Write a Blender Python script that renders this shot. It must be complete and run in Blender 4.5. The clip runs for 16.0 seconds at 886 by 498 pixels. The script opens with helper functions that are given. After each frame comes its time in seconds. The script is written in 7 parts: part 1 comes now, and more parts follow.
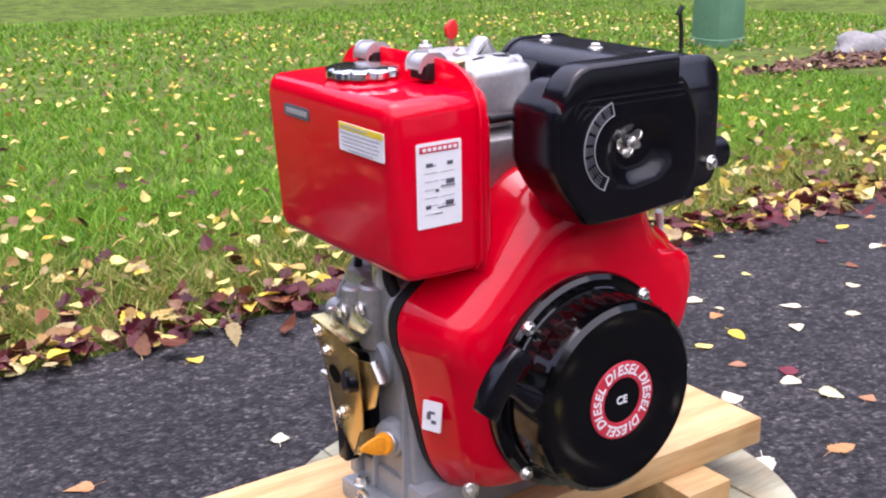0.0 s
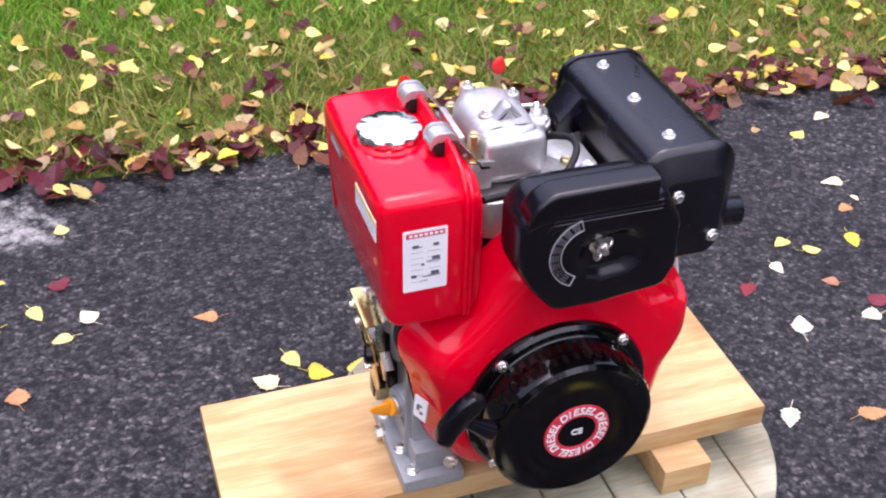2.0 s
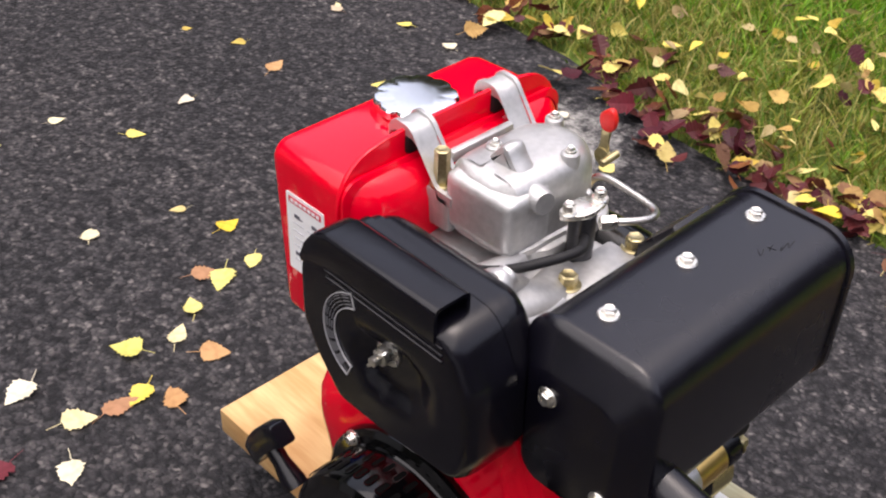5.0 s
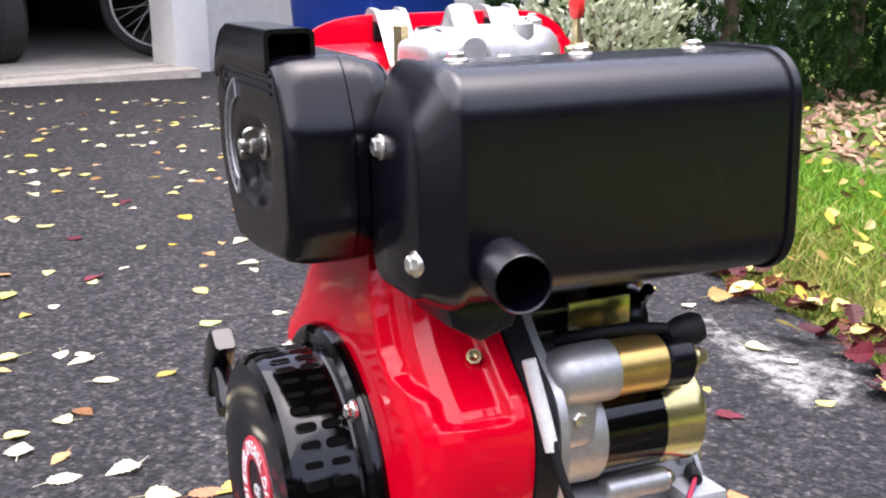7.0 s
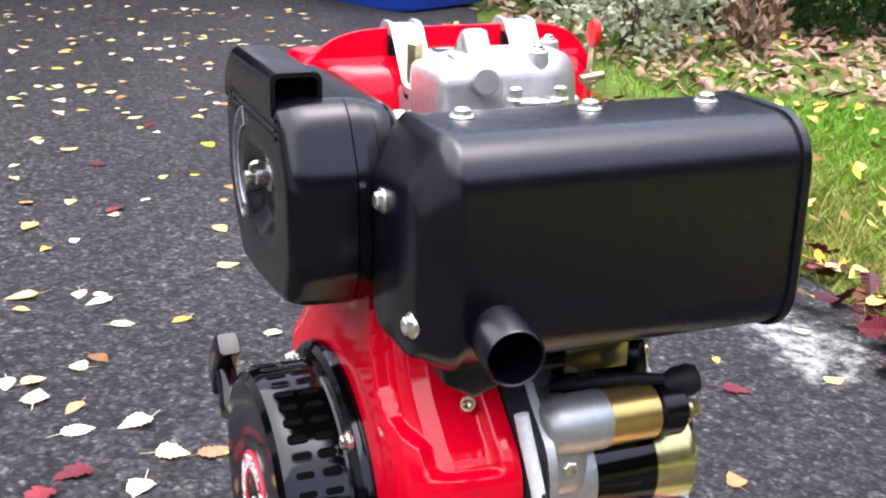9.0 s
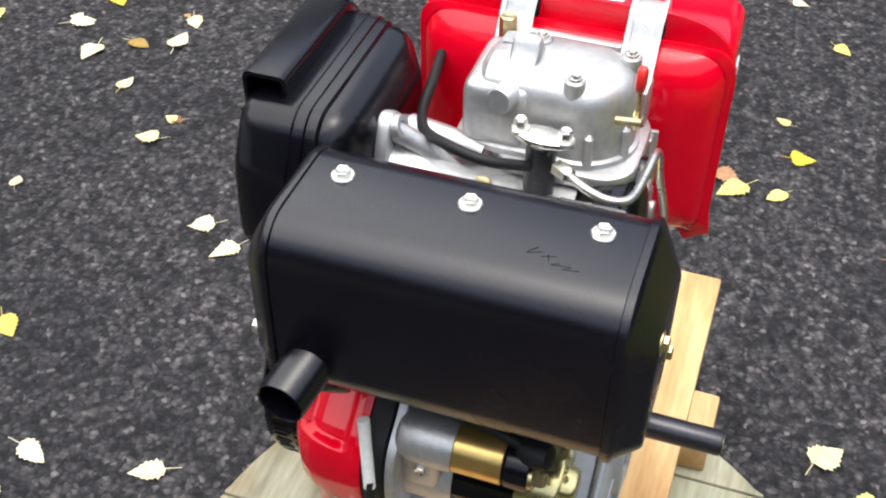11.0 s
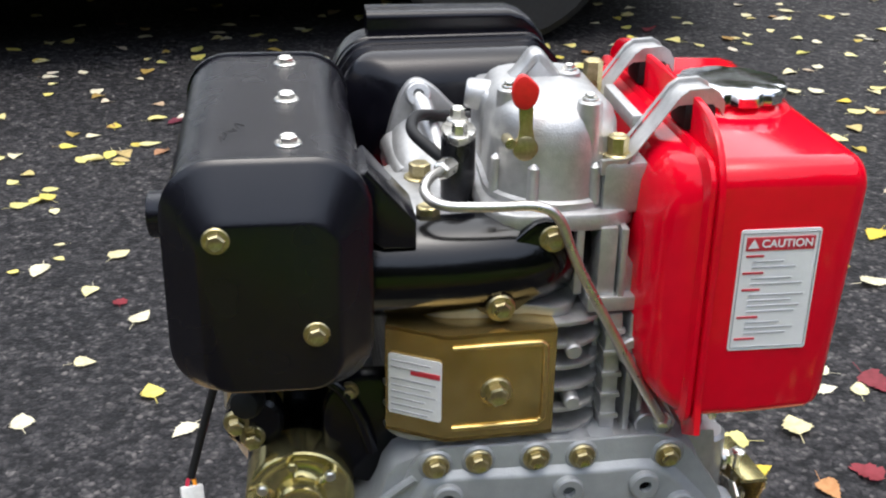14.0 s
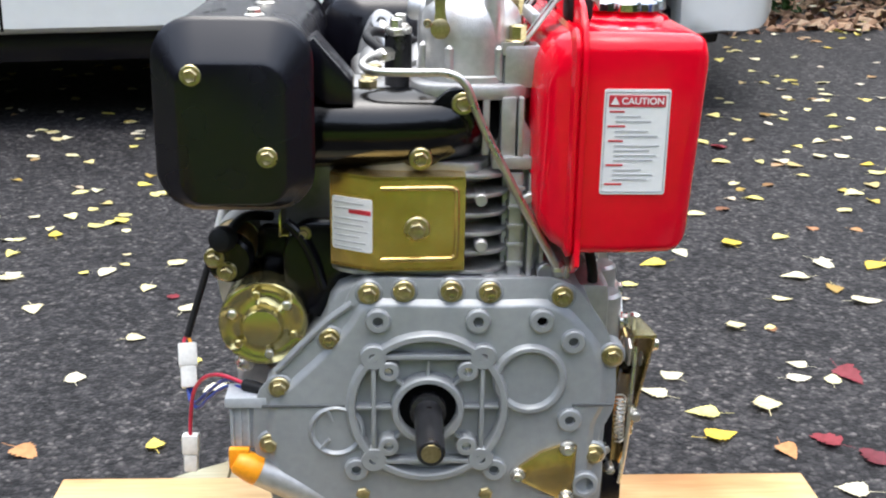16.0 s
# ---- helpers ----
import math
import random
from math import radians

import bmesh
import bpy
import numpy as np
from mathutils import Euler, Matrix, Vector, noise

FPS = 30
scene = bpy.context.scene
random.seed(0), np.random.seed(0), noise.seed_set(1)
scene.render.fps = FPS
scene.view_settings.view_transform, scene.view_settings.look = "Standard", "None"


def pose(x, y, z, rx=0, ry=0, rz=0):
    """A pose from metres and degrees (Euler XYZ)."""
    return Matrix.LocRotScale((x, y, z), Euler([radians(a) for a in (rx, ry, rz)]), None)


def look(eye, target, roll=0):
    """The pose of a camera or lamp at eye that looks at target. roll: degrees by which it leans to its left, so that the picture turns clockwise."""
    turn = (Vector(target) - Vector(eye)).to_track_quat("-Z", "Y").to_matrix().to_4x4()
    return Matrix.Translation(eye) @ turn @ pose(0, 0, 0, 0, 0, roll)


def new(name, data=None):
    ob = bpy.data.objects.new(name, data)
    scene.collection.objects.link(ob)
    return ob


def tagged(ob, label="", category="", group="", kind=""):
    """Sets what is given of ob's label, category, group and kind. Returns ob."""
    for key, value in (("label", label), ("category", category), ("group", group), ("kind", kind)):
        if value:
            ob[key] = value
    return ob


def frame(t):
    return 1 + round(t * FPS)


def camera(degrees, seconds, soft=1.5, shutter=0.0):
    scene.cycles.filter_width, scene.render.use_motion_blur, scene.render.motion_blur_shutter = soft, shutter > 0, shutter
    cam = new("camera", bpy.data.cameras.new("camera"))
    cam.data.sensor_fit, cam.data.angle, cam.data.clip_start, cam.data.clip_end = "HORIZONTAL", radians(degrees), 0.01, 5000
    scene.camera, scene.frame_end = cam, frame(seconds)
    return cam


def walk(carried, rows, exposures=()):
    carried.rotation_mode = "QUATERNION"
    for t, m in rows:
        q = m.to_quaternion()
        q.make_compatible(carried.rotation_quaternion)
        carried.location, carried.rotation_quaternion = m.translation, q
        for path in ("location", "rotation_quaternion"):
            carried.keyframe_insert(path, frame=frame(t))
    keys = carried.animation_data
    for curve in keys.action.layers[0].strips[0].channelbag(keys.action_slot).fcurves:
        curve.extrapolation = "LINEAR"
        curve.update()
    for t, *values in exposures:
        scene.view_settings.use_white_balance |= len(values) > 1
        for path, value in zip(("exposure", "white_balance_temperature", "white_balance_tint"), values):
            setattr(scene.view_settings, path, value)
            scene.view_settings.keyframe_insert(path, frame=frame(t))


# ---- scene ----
cam = camera(41.6, 16.0, soft=2.1, shutter=0.0)
PATH = [
    (0, (-0.814, -1.064, 0.731), (0.260, 0.511, 0.127), -1.0),
    (0.5, (-0.810, -1.029, 0.861), (0.241, 0.492, 0.100), -1.0),
    (1, (-0.790, -1.005, 1.146), (0.168, 0.398, 0.090), 0.2),
    (1.5, (-0.674, -1.071, 1.250), (0.110, 0.363, 0.097), 0.7),
    (2, (-0.513, -1.161, 1.259), (0.015, 0.361, 0.074), 1.2),
    (2.5, (-0.328, -1.115, 1.214), (-0.086, 0.462, 0.008), 1.1),
    (3, (-0.106, -1.046, 1.179), (-0.188, 0.527, -0.053), 0.0),
    (3.5, (0.101, -0.972, 1.133), (-0.283, 0.544, -0.113), -0.3),
    (3.7, (0.165, -0.937, 1.128), (-0.322, 0.538, -0.133), -0.4),
    (5.8, (0.707, -0.478, 0.966), (-0.754, 0.385, -0.091), -2.3),
    (6, (0.742, -0.446, 0.864), (-0.800, 0.374, -0.111), -4.0),
    (6.5, (0.805, -0.412, 0.662), (-0.931, 0.359, 0.036), -1.9),
    (7, (0.869, -0.411, 0.595), (-0.914, 0.361, 0.121), -1.0),
    (7.5, (0.913, -0.414, 0.570), (-0.877, 0.357, 0.119), -0.7),
    (8, (0.912, -0.420, 0.570), (-0.880, 0.351, 0.131), 0.4),
    (8.5, (0.873, -0.400, 0.565), (-0.922, 0.349, 0.098), -0.3),
    (9, (0.852, -0.384, 0.696), (-0.905, 0.328, 0.058), 1.2),
    (9.2, (0.864, -0.371, 0.799), (-0.857, 0.299, 0.030), 2.3),
    (11.3, (0.704, 0.292, 1.063), (-0.632, -0.365, -0.273), 0.6),
    (11.5, (0.668, 0.351, 1.075), (-0.614, -0.420, -0.253), 0.8),
    (12, (0.555, 0.531, 1.081), (-0.514, -0.566, -0.205), -0.5),
    (12.5, (0.416, 0.676, 1.062), (-0.378, -0.710, -0.142), -0.6),
    (13, (0.266, 0.755, 1.054), (-0.232, -0.809, -0.088), 0.6),
    (13.5, (0.184, 0.820, 0.990), (-0.153, -0.849, -0.060), 2.3),
    (14, (0.147, 0.815, 0.778), (-0.106, -0.990, -0.045), 0.9),
    (14.5, (0.034, 0.890, 0.643), (0.039, -0.997, -0.017), -0.5),
    (15, (0.029, 0.970, 0.651), (-0.004, -0.919, -0.005), 0.1),
    (15.5, (0.032, 1.063, 0.637), (-0.040, -0.839, 0.021), 0.6),
    (16, (0.036, 1.095, 0.645), (-0.058, -0.808, 0.035), 0.9),
]
EXPOSURES = [(0.0, 1.60, 6010, 26), (1.5, 1.52, 5990, 27), (2.5, 1.52, 5930, 27), (3.5, 1.52, 5930, 25), (5.8, 1.16, 7060, 16), (6.0, 1.16, 7060, 16), (6.5, 1.68, 6410, 19), (7.0, 2.10, 6230, 19),
             (8.0, 2.14, 6180, 19), (9.0, 2.12, 6080, 16), (11.3, 1.46, 6410, 8), (12.0, 1.41, 6410, 8), (13.0, 1.41, 6360, 8), (13.5, 1.33, 6330, 8), (14.0, 1.34, 6230, 8), (14.5, 1.42, 6180, 8), (15.0, 1.58, 6130, 8), (16.0, 1.76, 6130, 8)]
walk(cam, [(t, look(eye, target, roll)) for t, eye, target, roll in PATH], exposures=EXPOSURES)

# ---- world and sun: bright overcast ----
world = bpy.data.worlds.new("world")
scene.world = world
world.use_nodes = True
wn, wl = world.node_tree.nodes, world.node_tree.links
sky = wn.new("ShaderNodeTexSky")
sky.sky_type, sky.sun_disc = "NISHITA", False
sky.sun_elevation, sky.sun_rotation = radians(80), radians(10)
sky.air_density, sky.dust_density = 1.0, 4.0
grey = wn.new("ShaderNodeHueSaturation")
grey.inputs["Saturation"].default_value = 0.60
wl.new(sky.outputs[0], grey.inputs["Color"])
wl.new(grey.outputs[0], wn["Background"].inputs[0])
wn["Background"].inputs[1].default_value = 0.14
sun = new("sun", bpy.data.lights.new("sun", "SUN"))
sun.data.energy, sun.data.angle, sun.data.color = 1.32, radians(90), (1.0, 0.94, 0.86)
sun.matrix_world = look((-0.30, -1.80, 3.2), (0, 0, 0))


# ---- materials ----
def mat(name, base, rough=0.5, metal=0.0, coat=0.0, var=0.12, scale=40.0, bump=0.0, bscale=300.0, rvar=0.1, tint=None, spec=0.5):
    """A surface with two scales of variation in colour and roughness, and a fine relief."""
    m = bpy.data.materials.new(name)
    m.use_nodes = True
    n, l = m.node_tree.nodes, m.node_tree.links
    b = n["Principled BSDF"]
    b.inputs["Metallic"].default_value, b.inputs["Coat Weight"].default_value = metal, coat
    b.inputs["Coat Roughness"].default_value, b.inputs["Specular IOR Level"].default_value = 0.06, spec
    co = n.new("ShaderNodeTexCoord")
    fine, wide = n.new("ShaderNodeTexNoise"), n.new("ShaderNodeTexNoise")
    fine.inputs["Scale"].default_value, wide.inputs["Scale"].default_value = scale * 6, scale
    fine.inputs["Detail"].default_value = 4
    l.new(co.outputs["Object"], fine.inputs["Vector"]), l.new(co.outputs["Object"], wide.inputs["Vector"])
    add = n.new("ShaderNodeMath")
    add.operation = "ADD"
    l.new(fine.outputs["Fac"], add.inputs[0]), l.new(wide.outputs["Fac"], add.inputs[1])
    ramp = n.new("ShaderNodeValToRGB")
    half = n.new("ShaderNodeMath")
    half.operation, half.inputs[1].default_value = "MULTIPLY", 0.5
    l.new(add.outputs[0], half.inputs[0]), l.new(half.outputs[0], ramp.inputs[0])
    lo = tuple(c * (1 - var) for c in base)
    hi = tint if tint else tuple(min(1, c * (1 + var)) for c in base)
    ramp.color_ramp.elements[0].position, ramp.color_ramp.elements[1].position = 0.35, 0.65
    ramp.color_ramp.elements[0].color, ramp.color_ramp.elements[1].color = (*lo, 1), (*hi, 1)
    l.new(ramp.outputs[0], b.inputs["Base Color"])
    rr_ = n.new("ShaderNodeMapRange")
    rr_.inputs["To Min"].default_value, rr_.inputs["To Max"].default_value = max(0.02, rough - rvar), min(1, rough + rvar)
    l.new(wide.outputs["Fac"], rr_.inputs["Value"]), l.new(rr_.outputs[0], b.inputs["Roughness"])
    if bump:
        g, bp = n.new("ShaderNodeTexNoise"), n.new("ShaderNodeBump")
        g.inputs["Scale"].default_value, g.inputs["Detail"].default_value = bscale, 3
        bp.inputs["Strength"].default_value, bp.inputs["Distance"].default_value = bump, 0.001
        l.new(co.outputs["Object"], g.inputs["Vector"]), l.new(g.outputs["Fac"], bp.inputs["Height"]), l.new(bp.outputs[0], b.inputs["Normal"])
    return m


RED = mat("red_paint", (0.67, 0.0010, 0.016), 0.10, 0, 0.0, 0.05, 12, 0.04, 60, 0.03, spec=0.33)
BLACK = mat("black_powder_coat", (0.0024, 0.0021, 0.0050), 0.26, 0, 0.0, 0.25, 20, 0.10, 900, 0.06, spec=0.50)
ENAMEL = mat("satin_black_enamel", (0.0010, 0.0011, 0.0017), 0.17, 0, 0.0, 0.2, 20, 0.05, 300, 0.05, spec=0.5)
GLOSSBLACK = mat("gloss_black_paint", (0.0014, 0.0014, 0.0017), 0.10, 0, 0.0, 0.2, 20, 0.03, 80, 0.04, spec=0.4)
PLASTIC = mat("black_plastic", (0.0028, 0.0026, 0.0048), 0.21, 0, 0, 0.2, 30, 0.08, 700, 0.06, spec=0.36)
RUBBER = mat("black_rubber", (0.008, 0.008, 0.009), 0.6, 0, 0, 0.2, 40, 0.1, 400, spec=0.3)
# flat black painted as the shade inside openings; also the oil seal's own colour
VOID = mat("opening_shade_and_seal_black", (0.002, 0.002, 0.002), 0.9, spec=0.1)
ALU = mat("cast_aluminium", (0.48, 0.48, 0.475), 0.40, 0.72, 0, 0.14, 25, 0.35, 700, 0.1)
BRIGHT = mat("machined_aluminium", (0.78, 0.78, 0.77), 0.32, 0.85, 0, 0.08, 30, 0.1, 500)
GREY = mat("grey_cast_paint", (0.31, 0.325, 0.335), 0.40, 0.25, 0, 0.09, 18, 0.22, 650, 0.08)
# dark grey painted as the shade in tapped bores; also colours the seam ridges
DARKGREY = mat("bore_shade_and_ridge_grey", (0.10, 0.105, 0.11), 0.6, 0.1, 0, 0.2, 30, 0.3, 500)
ZINC = mat("zinc_plated_steel", (0.74, 0.72, 0.66), 0.28, 0.95, 0, 0.1, 60)
YZINC = mat("yellow_zinc_steel", (0.42, 0.35, 0.16), 0.30, 0.9, 0, 0.2, 60, tint=(0.56, 0.48, 0.28))
GOLD = mat("yellow_passivated_plate", (0.55, 0.37, 0.11), 0.24, 0.9, 0, 0.22, 14, tint=(0.66, 0.50, 0.21), rvar=0.08)
BRASSCAN = mat("gold_solenoid_can", (0.62, 0.42, 0.14), 0.3, 0.9, 0, 0.12, 20)
PALEGOLD = mat("pale_gold_cap", (0.60, 0.52, 0.24), 0.22, 0.9, 0, 0.14, 25)
CHROME = mat("chrome_cap", (0.85, 0.86, 0.86), 0.14, 1.0, 0, 0.05, 40)
STEEL = mat("bare_steel_pipe", (0.62, 0.60, 0.56), 0.3, 0.95, 0, 0.12, 80)
DARKSTEEL = mat("blued_shaft_steel", (0.045, 0.045, 0.05), 0.3, 0.7, 0, 0.2, 40)
ORANGE = mat("orange_plastic", (0.90, 0.34, 0.01), 0.4)
WHITE = mat("white_label", (0.80, 0.80, 0.80), 0.45, 0, 0, 0.03, 30)
INK = mat("dark_ink", (0.10, 0.10, 0.12), 0.5)
REDINK = mat("red_ink", (0.55, 0.03, 0.05), 0.45)
YELINK = mat("yellow_ink", (0.85, 0.65, 0.05), 0.45)
FAINTINK = mat("faint_grey_print", (0.13, 0.13, 0.14), 0.5)
GREYINK = mat("grey_ink", (0.42, 0.42, 0.45), 0.5)
SILVERINK = mat("silver_line", (0.55, 0.55, 0.57), 0.35, 0.4)
CONN = mat("white_nylon", (0.75, 0.75, 0.72), 0.4)
BLUEWIRE = mat("blue_wire", (0.02, 0.05, 0.30), 0.4)
REDWIRE = mat("red_wire", (0.55, 0.02, 0.06), 0.4)
GREYPLASTIC = mat("grey_plastic", (0.40, 0.42, 0.44), 0.45)
CONCRETE = mat("concrete", (0.46, 0.42, 0.355), 0.85, 0, 0, 0.2, 5, 0.4, 120)
TRIM = mat("white_trim_paint", (0.88, 0.87, 0.84), 0.5, 0, 0, 0.04, 6, 0.1, 60)
SIDING = mat("pale_siding", (0.62, 0.62, 0.60), 0.6, 0, 0, 0.08, 4, 0.1, 50)
ROOF = mat("roof_shingle", (0.09, 0.085, 0.08), 0.9, 0, 0, 0.3, 8, 0.4, 60)
# inner walls and ceiling: the dimness of the deep garage is in this colour
INSIDE = mat("garage_inner_dimmed", (0.16, 0.15, 0.14), 0.85, 0, 0, 0.2, 3)
BLUEBIN = mat("blue_bin_plastic", (0.015, 0.06, 0.40), 0.4, 0, 0, 0.1, 10, 0.1, 200)
CARWHITE = mat("white_car_paint", (0.74, 0.76, 0.76), 0.25, 0, 0.8, 0.03, 4)
GLASSDARK = mat("dark_car_glass", (0.02, 0.022, 0.025), 0.05, 0, 0.6, 0.05, 4)
TYRE = mat("tyre_rubber", (0.02, 0.02, 0.02), 0.75, 0, 0, 0.2, 20, 0.3, 100)
BOXGREEN = mat("green_utility_paint", (0.10, 0.22, 0.13), 0.55, 0, 0, 0.12, 4, 0.1, 60)
STONE = mat("grey_stone", (0.22, 0.215, 0.21), 0.85, 0, 0, 0.25, 6, 0.6, 60)
BARK = mat("bark", (0.10, 0.07, 0.05), 0.9, 0, 0, 0.3, 20, 0.5, 100)


def wood(name, lo, hi, axis=0, rings=26.0, fine=180.0):
    """Sawn softwood: growth bands along one axis, fine grain across it, and a few knots."""
    m = bpy.data.materials.new(name)
    m.use_nodes = True
    n, l = m.node_tree.nodes, m.node_tree.links
    b = n["Principled BSDF"]
    co, mp = n.new("ShaderNodeTexCoord"), n.new("ShaderNodeMapping")
    mp.inputs["Scale"].default_value = tuple(0.12 if i == axis else 1.0 for i in range(3))
    mp.inputs["Rotation"].default_value = (0.35, 0.02, 0.03)
    l.new(co.outputs["Object"], mp.inputs["Vector"])
    w, g, k = n.new("ShaderNodeTexNoise"), n.new("ShaderNodeTexNoise"), n.new("ShaderNodeTexNoise")
    w.inputs["Scale"].default_value, w.inputs["Detail"].default_value, w.inputs["Distortion"].default_value = rings, 2, 0.6
    g.inputs["Scale"].default_value, g.inputs["Detail"].default_value = fine, 3
    k.inputs["Scale"].default_value = 5
    for q in (w, g):
        l.new(mp.outputs[0], q.inputs["Vector"])
    l.new(co.outputs["Object"], k.inputs["Vector"])
    mx = n.new("ShaderNodeMath")
    mx.operation, mx.inputs[1].default_value = "MULTIPLY_ADD", 0.45
    l.new(g.outputs["Fac"], mx.inputs[0]), l.new(w.outputs["Fac"], mx.inputs[2])
    r = n.new("ShaderNodeValToRGB")
    r.color_ramp.elements[0].position, r.color_ramp.elements[1].position = 0.5, 0.88
    r.color_ramp.elements[0].color, r.color_ramp.elements[1].color = (*hi, 1), (*lo, 1)
    l.new(mx.outputs[0], r.inputs[0])
    tn = n.new("ShaderNodeMixRGB")
    tn.blend_type = "MULTIPLY"
    tn.inputs[0].default_value = 0.6
    r2 = n.new("ShaderNodeValToRGB")
    r2.color_ramp.elements[0].position, r2.color_ramp.elements[0].color = 0.36, (0.58, 0.38, 0.22, 1)
    r2.color_ramp.elements[1].position, r2.color_ramp.elements[1].color = 0.5, (1, 1, 1, 1)
    l.new(k.outputs["Fac"], r2.inputs[0]), l.new(r.outputs[0], tn.inputs[1]), l.new(r2.outputs[0], tn.inputs[2])
    l.new(tn.outputs[0], b.inputs["Base Color"])
    b.inputs["Roughness"].default_value = 0.6
    bp = n.new("ShaderNodeBump")
    bp.inputs["Strength"].default_value, bp.inputs["Distance"].default_value = 0.3, 0.001
    l.new(g.outputs["Fac"], bp.inputs["Height"]), l.new(bp.outputs[0], b.inputs["Normal"])
    return m


PINE = wood("sawn_pine", (0.44, 0.26, 0.095), (0.61, 0.43, 0.205))
GREYWOOD = wood("weathered_grey_wood", (0.17, 0.17, 0.11), (0.38, 0.38, 0.27), 0, 14)


def asphalt():
    """Weathered tar with pale aggregate chips, pores and faint dusty stains."""
    m = bpy.data.materials.new("asphalt")
    m.use_nodes = True
    n, l = m.node_tree.nodes, m.node_tree.links
    b = n["Principled BSDF"]
    co = n.new("ShaderNodeTexCoord")
    v, v2, nz, big = n.new("ShaderNodeTexVoronoi"), n.new("ShaderNodeTexVoronoi"), n.new("ShaderNodeTexNoise"), n.new("ShaderNodeTexNoise")
    v.inputs["Scale"].default_value, v2.inputs["Scale"].default_value = 130, 230
    nz.inputs["Scale"].default_value, nz.inputs["Detail"].default_value = 48, 6
    big.inputs["Scale"].default_value, big.inputs["Detail"].default_value = 1.6, 5
    warp, wmix = n.new("ShaderNodeTexNoise"), n.new("ShaderNodeMixRGB")
    warp.inputs["Scale"].default_value, warp.inputs["Detail"].default_value = 70, 4
    wmix.inputs[0].default_value = 0.012
    l.new(co.outputs["Object"], warp.inputs["Vector"]), l.new(co.outputs["Object"], wmix.inputs[1]), l.new(warp.outputs["Color"], wmix.inputs[2])
    for q in (nz, big):
        l.new(co.outputs["Object"], q.inputs["Vector"])
    for q in (v, v2):
        l.new(wmix.outputs[0], q.inputs["Vector"])
    sep = n.new("ShaderNodeSeparateColor")
    l.new(v.outputs["Color"], sep.inputs[0])
    chip = n.new("ShaderNodeValToRGB")
    e = chip.color_ramp.elements
    e[0].position, e[0].color = 0.0, (0.0100, 0.0102, 0.0118, 1)
    e[1].position, e[1].color = 1.0, (0.1400, 0.1330, 0.1260, 1)
    for p, c in ((0.42, (0.0282, 0.0280, 0.0296, 1)), (0.80, (0.0575, 0.0560, 0.0565, 1)), (0.94, (0.0880, 0.0845, 0.0815, 1))):
        q = e.new(p)
        q.color = c
    l.new(sep.outputs[0], chip.inputs[0])
    edge = n.new("ShaderNodeValToRGB")
    edge.color_ramp.elements[0].position, edge.color_ramp.elements[0].color = 0.25, (1, 1, 1, 1)
    edge.color_ramp.elements[1].position, edge.color_ramp.elements[1].color = 0.7, (0.5, 0.5, 0.53, 1)
    l.new(v.outputs["Distance"], edge.inputs[0])
    mul = n.new("ShaderNodeMixRGB")
    mul.blend_type, mul.inputs[0].default_value = "MULTIPLY", 1.0
    l.new(chip.outputs[0], mul.inputs[1]), l.new(edge.outputs[0], mul.inputs[2])
    st = n.new("ShaderNodeValToRGB")
    st.color_ramp.elements[0].position, st.color_ramp.elements[0].color = 0.3, (0.75, 0.75, 0.78, 1)
    st.color_ramp.elements[1].position, st.color_ramp.elements[1].color = 0.7, (1.25, 1.22, 1.2, 1)
    l.new(big.outputs["Fac"], st.inputs[0])
    mul2 = n.new("ShaderNodeMixRGB")
    mul2.blend_type, mul2.inputs[0].default_value = "MULTIPLY", 1.0
    l.new(mul.outputs[0], mul2.inputs[1]), l.new(st.outputs[0], mul2.inputs[2])
    # tar patches between the stones
    tar = n.new("ShaderNodeValToRGB")
    tar.color_ramp.elements[0].position, tar.color_ramp.elements[0].color = 0.40, (0.36, 0.36, 0.385, 1)
    tar.color_ramp.elements[1].position, tar.color_ramp.elements[1].color = 0.58, (1.12, 1.10, 1.09, 1)
    l.new(nz.outputs["Fac"], tar.inputs[0])
    mul3 = n.new("ShaderNodeMixRGB")
    mul3.blend_type, mul3.inputs[0].default_value = "MULTIPLY", 1.0
    l.new(mul2.outputs[0], mul3.inputs[1]), l.new(tar.outputs[0], mul3.inputs[2])
    # pale mineral crust in scattered patches beside the lawn
    at, cr = n.new("ShaderNodeAttribute"), n.new("ShaderNodeValToRGB")
    at.attribute_name = "crust"
    crn = n.new("ShaderNodeTexNoise")
    crn.inputs["Scale"].default_value, crn.inputs["Detail"].default_value, crn.inputs["Roughness"].default_value = 26, 9, 0.78
    l.new(co.outputs["Object"], crn.inputs["Vector"])
    mm = n.new("ShaderNodeMath")
    mm.operation = "MULTIPLY"
    l.new(crn.outputs["Fac"], mm.inputs[0]), l.new(at.outputs["Fac"], mm.inputs[1])
    cr.color_ramp.elements[0].position, cr.color_ramp.elements[1].position = 0.33, 0.47
    l.new(mm.outputs[0], cr.inputs[0])
    mx = n.new("ShaderNodeMixRGB")
    l.new(cr.outputs[0], mx.inputs[0]), l.new(mul3.outputs[0], mx.inputs[1])
    mx.inputs[2].default_value = (0.27, 0.265, 0.25, 1)
    l.new(mx.outputs[0], b.inputs["Base Color"])
    b.inputs["Roughness"].default_value, b.inputs["Specular IOR Level"].default_value = 0.75, 0.25
    bp = n.new("ShaderNodeBump")
    bp.inputs["Strength"].default_value, bp.inputs["Distance"].default_value = 0.8, 0.003
    ad = n.new("ShaderNodeMath")
    ad.operation = "SUBTRACT"
